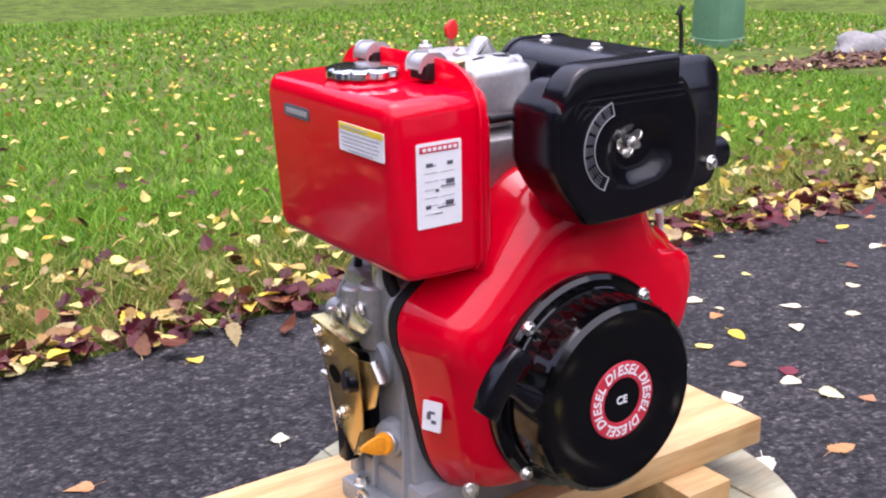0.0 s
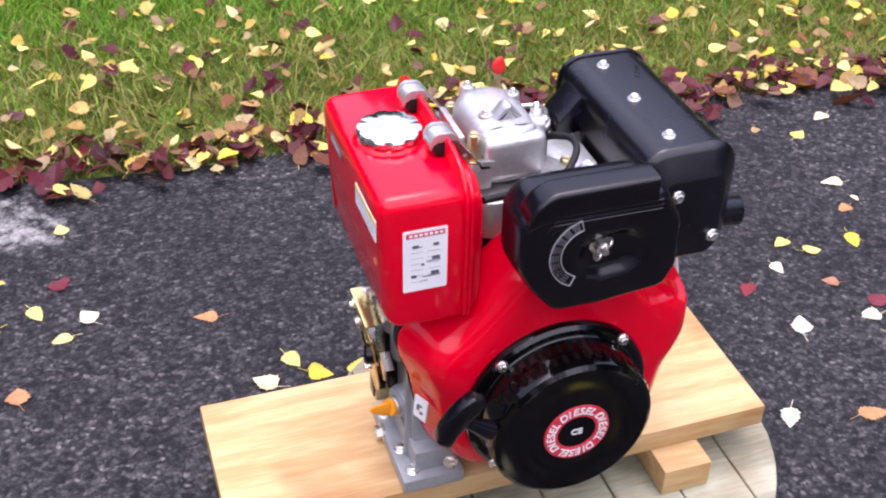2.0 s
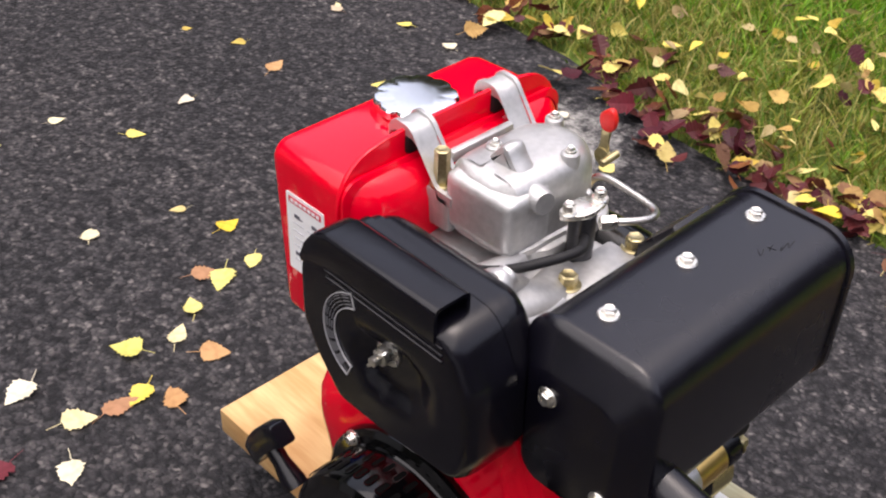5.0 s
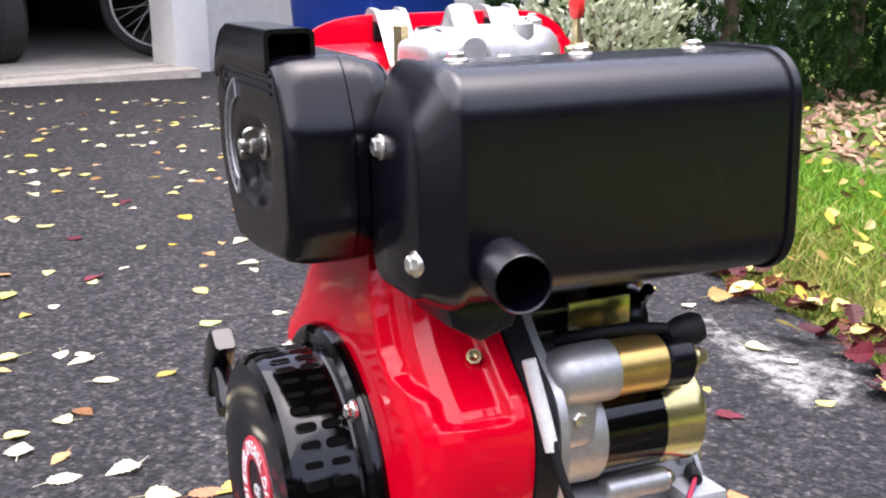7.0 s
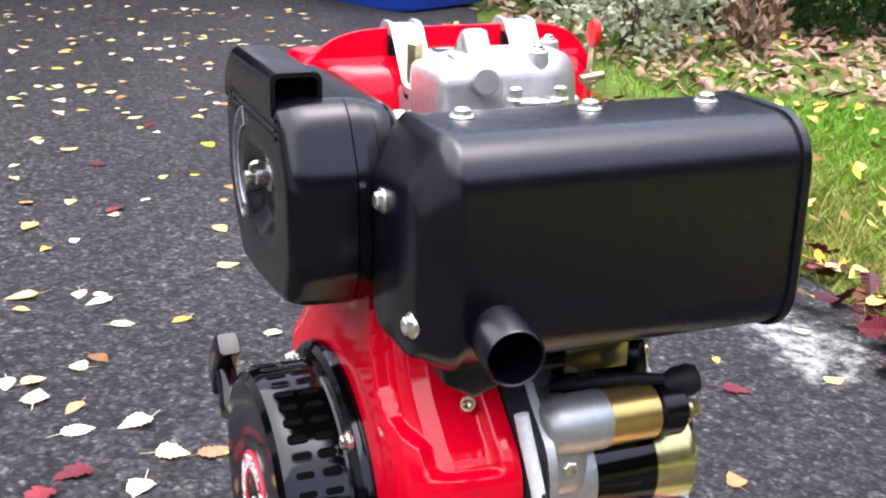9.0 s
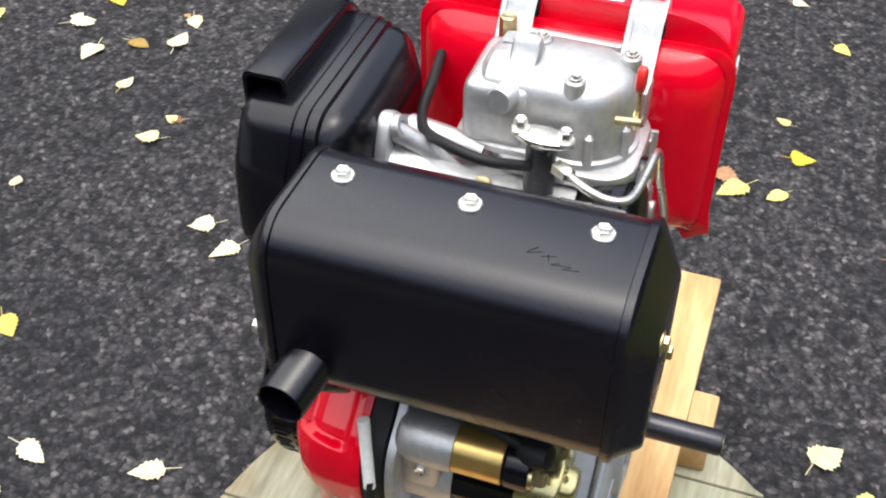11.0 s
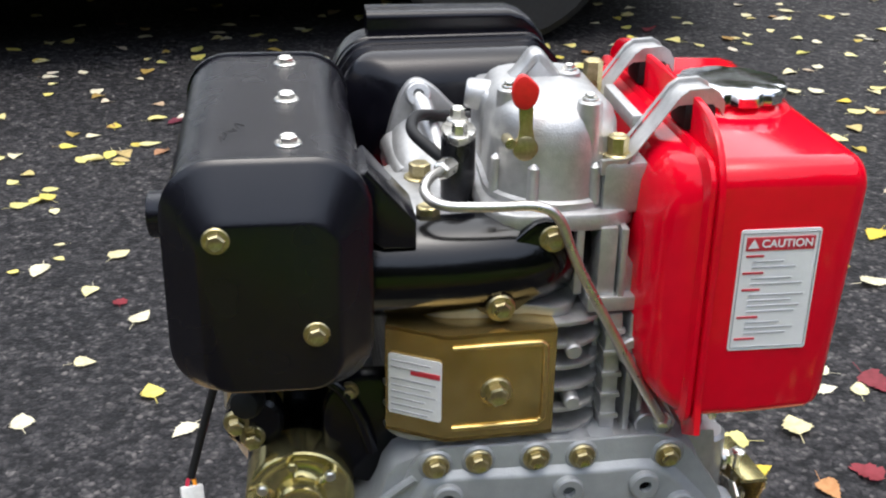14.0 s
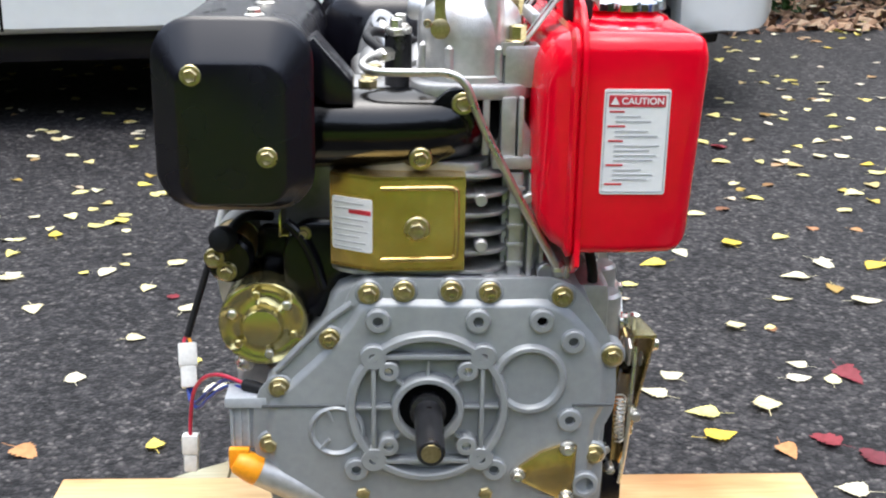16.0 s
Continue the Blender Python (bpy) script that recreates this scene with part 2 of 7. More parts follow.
    l.new(nz.outputs["Fac"], ad.inputs[0]), l.new(v.outputs["Distance"], ad.inputs[1])
    l.new(ad.outputs[0], bp.inputs["Height"]), l.new(bp.outputs[0], b.inputs["Normal"])
    return m


def varied(name, colours, rough=0.6, object_random=True, scale=60.0, through_light=0.0):
    """Leaves, blades and chips: one of several colours for each piece, with a mottled surface."""
    m = bpy.data.materials.new(name)
    m.use_nodes = True
    n, l = m.node_tree.nodes, m.node_tree.links
    b = n["Principled BSDF"]
    b.inputs["Roughness"].default_value = rough
    b.inputs["Specular IOR Level"].default_value = 0.22
    src = n.new("ShaderNodeObjectInfo") if object_random else n.new("ShaderNodeNewGeometry")
    r = n.new("ShaderNodeValToRGB")
    e = r.color_ramp.elements
    e[0].color, e[1].color = (*colours[0], 1), (*colours[-1], 1)
    for i, c in enumerate(colours[1:-1]):
        q = e.new((i + 1) / (len(colours) - 1))
        q.color = (*c, 1)
    l.new(src.outputs["Random" if object_random else "Random Per Island"], r.inputs[0])
    co, nz = n.new("ShaderNodeTexCoord"), n.new("ShaderNodeTexNoise")
    nz.inputs["Scale"].default_value, nz.inputs["Detail"].default_value = scale, 4
    l.new(co.outputs["Object"], nz.inputs["Vector"])
    sh = n.new("ShaderNodeValToRGB")
    sh.color_ramp.elements[0].position, sh.color_ramp.elements[0].color = 0.3, (0.7, 0.66, 0.6, 1)
    sh.color_ramp.elements[1].position, sh.color_ramp.elements[1].color = 0.6, (1, 1, 1, 1)
    l.new(nz.outputs["Fac"], sh.inputs[0])
    mu = n.new("ShaderNodeMixRGB")
    mu.blend_type, mu.inputs[0].default_value = "MULTIPLY", 0.8
    l.new(r.outputs[0], mu.inputs[1]), l.new(sh.outputs[0], mu.inputs[2]), l.new(mu.outputs[0], b.inputs["Base Color"])
    if through_light:
        t = n.new("ShaderNodeBsdfTranslucent")
        ms = n.new("ShaderNodeMixShader")
        ms.inputs[0].default_value = through_light
        l.new(mu.outputs[0], t.inputs[0]), l.new(b.outputs[0], ms.inputs[1]), l.new(t.outputs[0], ms.inputs[2])
        l.new(ms.outputs[0], n["Material Output"].inputs[0])
    return m


ASPHALT = asphalt()
FARBLADE = varied("green_grass_blade", [(0.059, 0.185, 0.0067), (0.109, 0.277, 0.0126), (0.176, 0.353, 0.0210), (0.252, 0.386, 0.0378)], 0.55, False, 20, 0.25)
GRASSBLADE = varied("grass_blade", [(0.042, 0.100, 0.0067), (0.102, 0.185, 0.0126), (0.195, 0.250, 0.0252), (0.300, 0.300, 0.0640), (0.230, 0.190, 0.0500), (0.430, 0.375, 0.1344), (0.250, 0.265, 0.0500), (0.168, 0.215, 0.0336)], 0.5, False, 20, 0.25)
LAWN = mat("lawn_soil_and_moss", (0.05, 0.066, 0.016), 0.9, 0, 0, 0.4, 5, 0.6, 40, tint=(0.12, 0.18, 0.032), spec=0.1)
LEAF = {"Y": varied("yellow_leaf", [(0.74, 0.54, 0.05), (0.80, 0.68, 0.16), (0.74, 0.68, 0.28), (0.66, 0.62, 0.16)], 0.5, True, 90, 0.2),
        "P": varied("pale_leaf", [(0.78, 0.72, 0.46), (0.80, 0.76, 0.58), (0.74, 0.66, 0.36), (0.82, 0.78, 0.64)], 0.45, True, 90, 0.2),
        "B": varied("tan_leaf", [(0.42, 0.22, 0.09), (0.50, 0.30, 0.14), (0.34, 0.17, 0.10), (0.52, 0.26, 0.10)], 0.6, True, 90, 0.1),
        "R": varied("dark_red_leaf", [(0.16, 0.02, 0.03), (0.10, 0.02, 0.03), (0.24, 0.03, 0.04), (0.12, 0.03, 0.05)], 0.5, True, 90, 0.1)}
DRIVELITTER = varied("driveway_leaf_litter", [(0.78, 0.72, 0.46), (0.80, 0.70, 0.14), (0.80, 0.76, 0.58), (0.74, 0.68, 0.28), (0.40, 0.24, 0.11), (0.82, 0.78, 0.64), (0.72, 0.60, 0.12), (0.16, 0.03, 0.04)], 0.5, False, 80, 0.15)
LITTER = varied("lawn_leaf_litter", [(0.78, 0.62, 0.08), (0.76, 0.68, 0.30), (0.14, 0.05, 0.05), (0.80, 0.70, 0.20), (0.50, 0.32, 0.10), (0.09, 0.035, 0.04), (0.78, 0.60, 0.06), (0.16, 0.06, 0.05)], 0.55, False, 80, 0.15)
DRIFT = varied("dark_leaf_drift", [(0.050, 0.006, 0.012), (0.085, 0.008, 0.014), (0.035, 0.006, 0.012), (0.11, 0.010, 0.018), (0.06, 0.010, 0.018), (0.10, 0.02, 0.02), (0.05, 0.007, 0.012), (0.22, 0.08, 0.03), (0.045, 0.007, 0.010), (0.09, 0.018, 0.018)], 0.45, False, 80, 0.1)
# kept dark so that the added, unseen ring dims reflections in side faces
ADDEDWOODS = mat("added_unseen_woods", (0.018, 0.020, 0.014), 0.95, 0, 0, 0.5, 0.25, 0, 1, 0.02, tint=(0.042, 0.043, 0.028), spec=0.0)
SPRIG = varied("conifer_sprig", [(0.012, 0.035, 0.010), (0.025, 0.065, 0.015), (0.05, 0.11, 0.025), (0.02, 0.05, 0.015)], 0.6, False, 30, 0.15)
PALEGREEN = varied("variegated_leaf", [(0.20, 0.26, 0.13), (0.55, 0.57, 0.42), (0.30, 0.36, 0.20), (0.68, 0.68, 0.55)], 0.5, False, 40, 0.15)
MULCH = varied("dark_bark_mulch", [(0.10, 0.05, 0.035), (0.17, 0.095, 0.065), (0.07, 0.035, 0.03), (0.22, 0.14, 0.10)], 0.85, False, 40)
CHIP = varied("bark_mulch_chip", [(0.24, 0.14, 0.09), (0.42, 0.28, 0.18), (0.15, 0.08, 0.06), (0.50, 0.38, 0.26)], 0.8, False, 40)


# ---- shape helpers ----
def link(name, me, material, parent=None, label="", sharp=38):
    if material:
        me.materials.append(material)
    if sharp:
        me.polygons.foreach_set("use_smooth", [True] * len(me.polygons))
        me.set_sharp_from_angle(angle=radians(sharp))
    ob = new(name, me)
    if parent:
        ob.parent = parent
        if parent.type == "EMPTY":
            ob.matrix_parent_inverse = Matrix.Translation(-parent.location)
    if label:
        tagged(ob, label)
    return ob


def part(name, bm, material, parent=None, label="", sharp=38):
    """Links a bmesh, in world metres, as one mesh under a thing or under a part."""
    bmesh.ops.recalc_face_normals(bm, faces=bm.faces[:])
    me = bpy.data.meshes.new(name)
    bm.to_mesh(me)
    bm.free()
    return link(name, me, material, parent, label, sharp)


def thing(name, at, label, category, group="", kind=""):
    ob = new(name)
    ob.location = at
    ob.empty_display_size = 0.05
    return tagged(ob, label, category, group, kind)


def loft(bm, rings, cap=(True, True)):
    vs = [[bm.verts.new(p) for p in ring] for ring in rings]
    for a, b in zip(vs, vs[1:]):
        for i in range(len(a)):
            bm.faces.new((a[i - 1], a[i], b[i], b[i - 1]))
    if cap[0]:
        bm.faces.new(vs[0])
    if cap[1]:
        bm.faces.new(vs[-1][::-1])
    return vs


def rr(w, h, r, n=5):
    """A rounded rectangle round the origin."""
    out = []
    for sx, sy, a0 in ((1, 1, 0), (-1, 1, 90), (-1, -1, 180), (1, -1, 270)):
        for i in range(n + 1):
            a = radians(a0 + 90 * i / n)
            out.append((sx * (w / 2 - r) + r * math.cos(a), sy * (h / 2 - r) + r * math.sin(a)))
    return out


def spline(pts, n=5, closed=True):
    """A smooth line through points of any size."""
    out, c = [], len(pts)
    for i in range(c if closed else c - 1):
        p = [Vector(pts[(i + k) % c] if closed else pts[min(max(i + k, 0), c - 1)]) for k in (-1, 0, 1, 2)]
        for s in range(n):
            t = s / n
            out.append(0.5 * (2 * p[1] + (p[2] - p[0]) * t + (2 * p[0] - 5 * p[1] + 4 * p[2] - p[3]) * t * t + (3 * p[1] - p[0] - 3 * p[2] + p[3]) * t ** 3))
    if not closed:
        out.append(Vector(pts[-1]))
    return out


def cornered(pts, r, n=4):
    """A closed outline with its corners rounded to about r."""
    out, m = [], len(pts)
    for i in range(m):
        a, b, d = Vector(pts[i - 1]), Vector(pts[i]), Vector(pts[(i + 1) % m])
        p, q = b + (a - b).normalized() * min(r, (a - b).length * 0.45), b + (d - b).normalized() * min(r, (d - b).length * 0.45)
        for k in range(n + 1):
            t = k / n
            out.append(p * (1 - t) ** 2 + b * 2 * t * (1 - t) + q * t * t)
    return out


def basis(axis):
    z = Vector(axis).normalized()
    x = z.orthogonal().normalized()
    return x, z.cross(x), z


def lathe(bm, prof, origin, axis, seg=24, cap=(True, True)):
    """prof: rows of (distance along the axis, radius)."""
    x, y, z = basis(axis)
    o = Vector(origin)
    return loft(bm, [[o + z * d + (x * math.cos(2 * math.pi * i / seg) + y * math.sin(2 * math.pi * i / seg)) * max(r, 1e-5) for i in range(seg)] for d, r in prof], cap)


def rod(bm, a, b, r, seg=16, edge=0.0):
    d = (Vector(b) - Vector(a)).length
    e = edge or min(r, d) * 0.12
    return lathe(bm, [(0, r - e), (e, r), (d - e, r), (d, r - e)], a, Vector(b) - Vector(a), seg)


def tube(bm, pts, r, seg=10, n=6, flat=1.0):
    line = spline(pts, n, False)
    rings, up = [], None
    for i, p in enumerate(line):
        d = (line[min(i + 1, len(line) - 1)] - line[max(i - 1, 0)]).normalized()
        up = d.orthogonal().normalized() if up is None else (up - d * up.dot(d)).normalized()
        s = d.cross(up)
        rad = r(i / (len(line) - 1)) if callable(r) else r
        rings.append([p + (up * math.cos(2 * math.pi * k / seg) * flat + s * math.sin(2 * math.pi * k / seg)) * rad for k in range(seg)])
    return loft(bm, rings)


def box(bm, lo, hi, bev=0.0, seg=2):
    vs = bmesh.ops.create_cube(bm, size=1.0)["verts"]
    lo, hi = Vector(lo), Vector(hi)
    for v in vs:
        v.co = (lo + hi) / 2 + Vector(v.co[i] * (hi[i] - lo[i]) for i in range(3))
    if bev:
        es = list({e for v in vs for e in v.link_edges})
        bmesh.ops.bevel(bm, geom=es, offset=bev, segments=seg, affect="EDGES", profile=0.6)


def prism(bm, poly, y0, y1, bev=0.0, axis="y", seg=2):
    """A flat outline of (x, z), (y, z) or (x, y) pairs drawn out along the axis y, x or z."""
    put = {"y": lambda p, d: (p[0], d, p[1]), "x": lambda p, d: (d, p[0], p[1]), "z": lambda p, d: (p[0], p[1], d)}[axis]
    c = sum((Vector(p) for p in poly), Vector((0, 0))) / len(poly)
    s = 1 if y1 > y0 else -1

    def inset(k):
        out = []
        m = len(poly)
        for i in range(m):
            a, b, d = Vector(poly[i - 1]), Vector(poly[i]), Vector(poly[(i + 1) % m])
            t = (d - a).normalized()
            nrm = Vector((-t.y, t.x))
            if nrm.dot(c - b) < 0:
                nrm = -nrm
            out.append(b + nrm * k)
        return out

    rows = [(y0, 0)] if not bev else [(y0, bev), (y0 + s * bev * 0.3, bev * 0.3), (y0 + s * bev, 0)]
    rows += [(y1, 0)] if not bev else [(y1 - s * bev, 0), (y1 - s * bev * 0.3, bev * 0.3), (y1, bev)]
    return loft(bm, [[put(p, d) for p in inset(k)] for d, k in rows])


def bolt(name, at, axis, material, parent, r=0.0065, h=0.006, label=""):
    """A hexagon flange bolt with a washer and a slightly domed head."""
    bm = bmesh.new()
    lathe(bm, [(-0.002, r * 1.45), (0.0008, r * 1.45), (0.0018, r * 1.3)], at, axis, 18)
    x, y, z = basis(axis)
    o = Vector(at)
    lathe(bm, [(0.001, r), (h - 0.001, r), (h, r * 0.82), (h - 0.0008, r * 0.5)], at, axis, 6)
    return part(name, bm, material, parent, label)


def text_mesh(name, s, size, m, material, parent, depth=0.0004, shear=0.0):
    """Lettering in the built-in font, centred on the pose m, facing its z."""
    cu = bpy.data.curves.new(name, "FONT")
    cu.body, cu.size, cu.align_x, cu.align_y, cu.extrude, cu.shear = s, size, "CENTER", "CENTER", depth, shear
    cu.offset = size * 0.02
    tmp = bpy.data.objects.new(name, cu)
    me = bpy.data.meshes.new_from_object(tmp)
    bpy.data.objects.remove(tmp)
    me.transform(m)
    me.materials.clear()
    return link(name, me, material, parent, "", 0)


def sheet(bm, origin, u, v, w, h, off=0.0, r=0.0, thick=0.0006, bulge=None):
    """A thin label of size w by h centred on origin, its normal u x v."""
    o, u, v = Vector(origin), Vector(u).normalized(), Vector(v).normalized()
    nrm = u.cross(v)
    pts = rr(w, h, r or 0.0004, 3)
    loft(bm, [[o + u * a + v * b + nrm * (off + d) for a, b in pts] for d in (-0.0004, thick)])


def gz(x, y):
    """The ground's height: it falls gently away from the garage and towards the lawn."""
    k = min(1.0, 14.0 / max(math.hypot(x, y), 1e-6))
    return -0.1445 - 0.0358 * x * k - 0.0420 * y * k


# ---- ground, driveway, lawn ----
def drive_edge(x):
    """Where the lawn begins, for a stretch of the driveway."""
    return 1.19 + 0.025 * math.sin(2.1 * x + 0.4) + 0.015 * math.sin(6.3 * x) + 0.30 * min(max(-x - 0.65, 0.0), 0.36) + (0.10 * max(0.0, -x - 1.0) ** 1.5 if x < -1 else 0)


def in_garage(x, y, margin=0.0):
    """Whether a place lies behind the garage's front wall."""
    u, v = -0.30 * (x + 5.82) + 0.954 * (y - 0.85), 0.954 * (x + 5.82) + 0.30 * (y - 0.85)
    return v < -margin and -6.0 < u < 1.7


def build_ground():
    bm = bmesh.new()
    radii = [0.0, 1.5, 3, 5, 7, 9, 11, 14, 20, 40, 100, 300, 900]
    rows = []
    for r in radii[1:]:
        ring = [(r * math.cos(a), r * math.sin(a)) for a in (2 * math.pi * i / 64 for i in range(64))]
        rows.append([bm.verts.new((x, y, gz(x, y) - (0.45 if r < 12 and in_garage(x, y) else 0.012))) for x, y in ring])
    c = bm.verts.new((0, 0, gz(0, 0) - 0.012))
    for i in range(64):
        bm.faces.new((c, rows[0][i - 1], rows[0][i]))
        for a, b in zip(rows, rows[1:]):
            bm.faces.new((a[i - 1], b[i - 1], b[i], a[i]))
    tagged(part("ground", bm, LAWN), "mossy green autumn lawn soil", "ground", kind="structure")
    # the driveway: a slab of tar whose lawn side runs unevenly
    bm = bmesh.new()
    crust = bm.verts.layers.float.new("crust")
    xs = [-5.9 + 0.12 * i for i in range(150)]
    ts = [0, 0.0015, 0.01, 0.03, 0.06, 0.1, 0.15, 0.22, 0.3, 0.42, 0.56, 0.72, 0.86, 1.0]
    grid = []
    for x in xs:
        row = []
        for t in ts:
            y = drive_edge(x) + t * (-7.0 - drive_edge(x))
            z = gz(x, y) - (0.011 if t == 0 else 0.0)
            v = bm.verts.new((x, y, min(z, 0.05) if in_garage(x, y) else z))
            near = math.exp(-((y - 0.93) / 0.10) ** 2) * (math.exp(-((x + 0.78) / 0.22) ** 2) + 0.8 * math.exp(-((x + 1.15) / 0.10) ** 2) + 0.75 * math.exp(-((x + 1.7) / 0.35) ** 2))
            near += 0.8 * math.exp(-((y - 1.08) / 0.14) ** 2) * math.exp(-((x + 0.85) / 0.42) ** 2)
            v[crust] = min(0.85, 0.95 * near)
            row.append(v)
        grid.append(row)
    for a, b in zip(grid, grid[1:]):
        for j in range(len(ts) - 1):
            if not all(in_garage(v.co.x, v.co.y, 0.1) for v in (a[j], a[j + 1], b[j + 1], b[j])):
                bm.faces.new((a[j], a[j + 1], b[j + 1], b[j]))
    bmesh.ops.delete(bm, geom=[v for v in bm.verts if not v.link_faces], context="VERTS")
    tagged(part("driveway", bm, ASPHALT), "dark grey weathered asphalt driveway with pale grit", "driveway", kind="structure")


build_ground()


def build_added_woods():
    """An unseen belt of trees, added far outside the view to block low sky and darken reflections."""
    bm = bmesh.new()
    low, high = [], []
    for i in range(240):
        a = 2 * math.pi * i / 240
        r = 29 + 3 * math.sin(5 * a) + 1.5 * math.sin(13 * a)
        h = 14.5 + 3.5 * noise.noise(Vector((math.cos(a) * 6, math.sin(a) * 6, 0))) + 2.5 * noise.noise(Vector((math.cos(a) * 25, math.sin(a) * 25, 3)))
        low.append(bm.verts.new((r * math.cos(a), r * math.sin(a), -3)))
        high.append(bm.verts.new(((r + 3) * math.cos(a), (r + 3) * math.sin(a), h)))
    for i in range(240):
        bm.faces.new((low[i - 1], low[i], high[i], high[i - 1]))
    tagged(part("backdrop", bm, ADDEDWOODS), "unseen dark belt of woods added to block the low sky", "woods", kind="structure")


build_added_woods()
rng = np.random.default_rng(7)


def quads(name, verts, faces, material, label, category, kind="stuff"):
    me = bpy.data.meshes.new(name)
    me.from_pydata(verts, [], faces)
    return tagged(link(name, me, material, None, "", 0), label, category, kind=kind)


def build_grass():
    """Short blades, dense beside the driveway and thinner further off."""
    xs, ys, hs, ws = [], [], [], []
    for n, x0, x1, y0, y1, h, w in ((80000, -2.6, 4.2, 0.0, 1.5, 0.058, 0.0023), (42000, -3.5, 5.5, 1.3, 4.2, 0.05, 0.0036), (26000, -4.0, 11.0, 4.0, 12.0, 0.055, 0.009), (6000, -4.2, -0.6, 0.25, 2.0, 0.05, 0.003)):
        x, d = rng.uniform(x0, x1, n), rng.uniform(y0, y1, n)
        edge = np.array([drive_edge(float(q)) for q in x])
        thin = rng.random(n) < np.clip(0.6 + d * 1.6, 0, 1)
        xs.append(x[thin]), ys.append((edge + d - 0.02)[thin]), hs.append(rng.uniform(0.35, 1.15, n)[thin] * h * np.clip(0.75 + d[thin], 0.75, 1)), ws.append(np.full(thin.sum(), w))
    x, y, h, w = (np.concatenate(q) for q in (xs, ys, hs, ws))
    bed = (y < 4.0 + 0.33 * (x - 4.9)) & (y > 3.9 - 0.10 * (x - 4.9)) & (x > 4.9) & (y < 4.9)
    bed |= (x < -2.2) & (y > 2.75 + 0.12 * np.sin(3 * x))
    far = y + rng.normal(0, 0.25, len(y)) > 1.9
    for name, pick, material, label in (("grass", ~bed & ~far, GRASSBLADE, "short olive lawn grass with straw-coloured blades"), ("lawn_grass", ~bed & far, FARBLADE, "fresh green mown lawn grass")):
        blades(name, x[pick], y[pick], h[pick], w[pick], material, label)


def blades(name, x, y, h, w, material, label):
    n = len(x)
    z = np.array([gz(float(a), float(b)) for a, b in zip(x, y)]) - 0.014
    a, lean = rng.uniform(0, 2 * np.pi, n), rng.uniform(0.3, 1.6, n) * h
    b = rng.uniform(0, 2 * np.pi, n)
    p = np.stack([x, y, z], 1)
    s = np.stack([np.cos(a), np.sin(a), 0 * a], 1) * w[:, None]
    d = np.stack([np.cos(b) * lean, np.sin(b) * lean, h], 1)
    mid = p + d * [0.38, 0.38, 0.6]
    v = np.stack([p - s, p + s, mid + s * 0.8, mid - s * 0.8, p + d], 1).reshape(-1, 3)
    i = np.arange(n)[:, None] * 5
    f = (i + [0, 1, 2, 3]).tolist() + (i + [3, 2, 4]).tolist()
    quads(name, v.tolist(), f, material, label, "grass")


build_grass()


def leaf_shape(kind, seed):
    """One fallen leaf lying round the origin: an outline with teeth or lobes, cupped and curled, with a stalk."""
    r = random.Random(seed)
    n = 14
    L, W = (0.022 * r.uniform(0.88, 1.08), 0.0172 * r.uniform(0.85, 1.12)) if kind != "R" else (0.026, 0.02)
    left, right, mid = [], [], []
    curl, cup, twist = r.uniform(-0.4, 0.5), r.uniform(0.1, 0.55), r.uniform(-0.35, 0.35)
    for i in range(n + 1):
        t = i / n
        w = W * (math.sin(math.pi * t ** 0.62) ** 0.8) * (1 - 0.25 * t)
        if kind == "R":
            w *= 0.72 + 0.34 * abs(math.sin(3.2 * math.pi * t))
        jag = 1 + (0.13 if i % 2 else -0.07) + r.uniform(-0.10, 0.08)
        y = L * (2 * t - 1)
        lift = 0.0012 + 0.006 * curl * (2 * t - 1) ** 2 * (1 if curl > 0 else 0.4)
        mid.append((0.0, y, max(0.0008, lift)))
        for side, out in ((-1, left), (1, right)):
            out.append((side * w * jag, y + 0.001 * side, max(0.0006, lift + cup * w * 0.55 + twist * side * w * (2 * t - 1) * 0.7)))
    verts = [p for i in range(n + 1) for p in (left[i], mid[i], right[i])]
    faces = []
    for i in range(n):
        a = 3 * i
        faces += [(a, a + 1, a + 4, a + 3), (a + 1, a + 2, a + 5, a + 4)]
    s = len(verts)
    e = r.uniform(-0.008, 0.008)
    verts += [(-0.0006, -L, 0.0015), (0.0006, -L, 0.0015), (e + 0.0004, -L * 1.85, 0.0022), (e - 0.0004, -L * 1.85, 0.0022)]
    faces.append((s, s + 1, s + 2, s + 3))
    return verts, faces


LEAFMESH = {}
for kind, what in (("Y", "yellow"), ("P", "pale"), ("B", "tan"), ("R", "dark_red")):
    for q in range(7):
        me = bpy.data.meshes.new("leaf")
        v, f = leaf_shape(kind, 31 * q + ord(kind))
        me.from_pydata(v, [], f)
        me.materials.append(LEAF[kind])
        me.polygons.foreach_set("use_smooth", [True] * len(me.polygons))
        LEAFMESH[kind, q] = me
LEAFLABEL = {"Y": "bright yellow birch leaf fallen on the asphalt", "P": "pale cream-yellow birch leaf fallen on the asphalt", "B": "dry tan-brown leaf fallen on the asphalt", "R": "dark red lobed leaf fallen on the asphalt"}


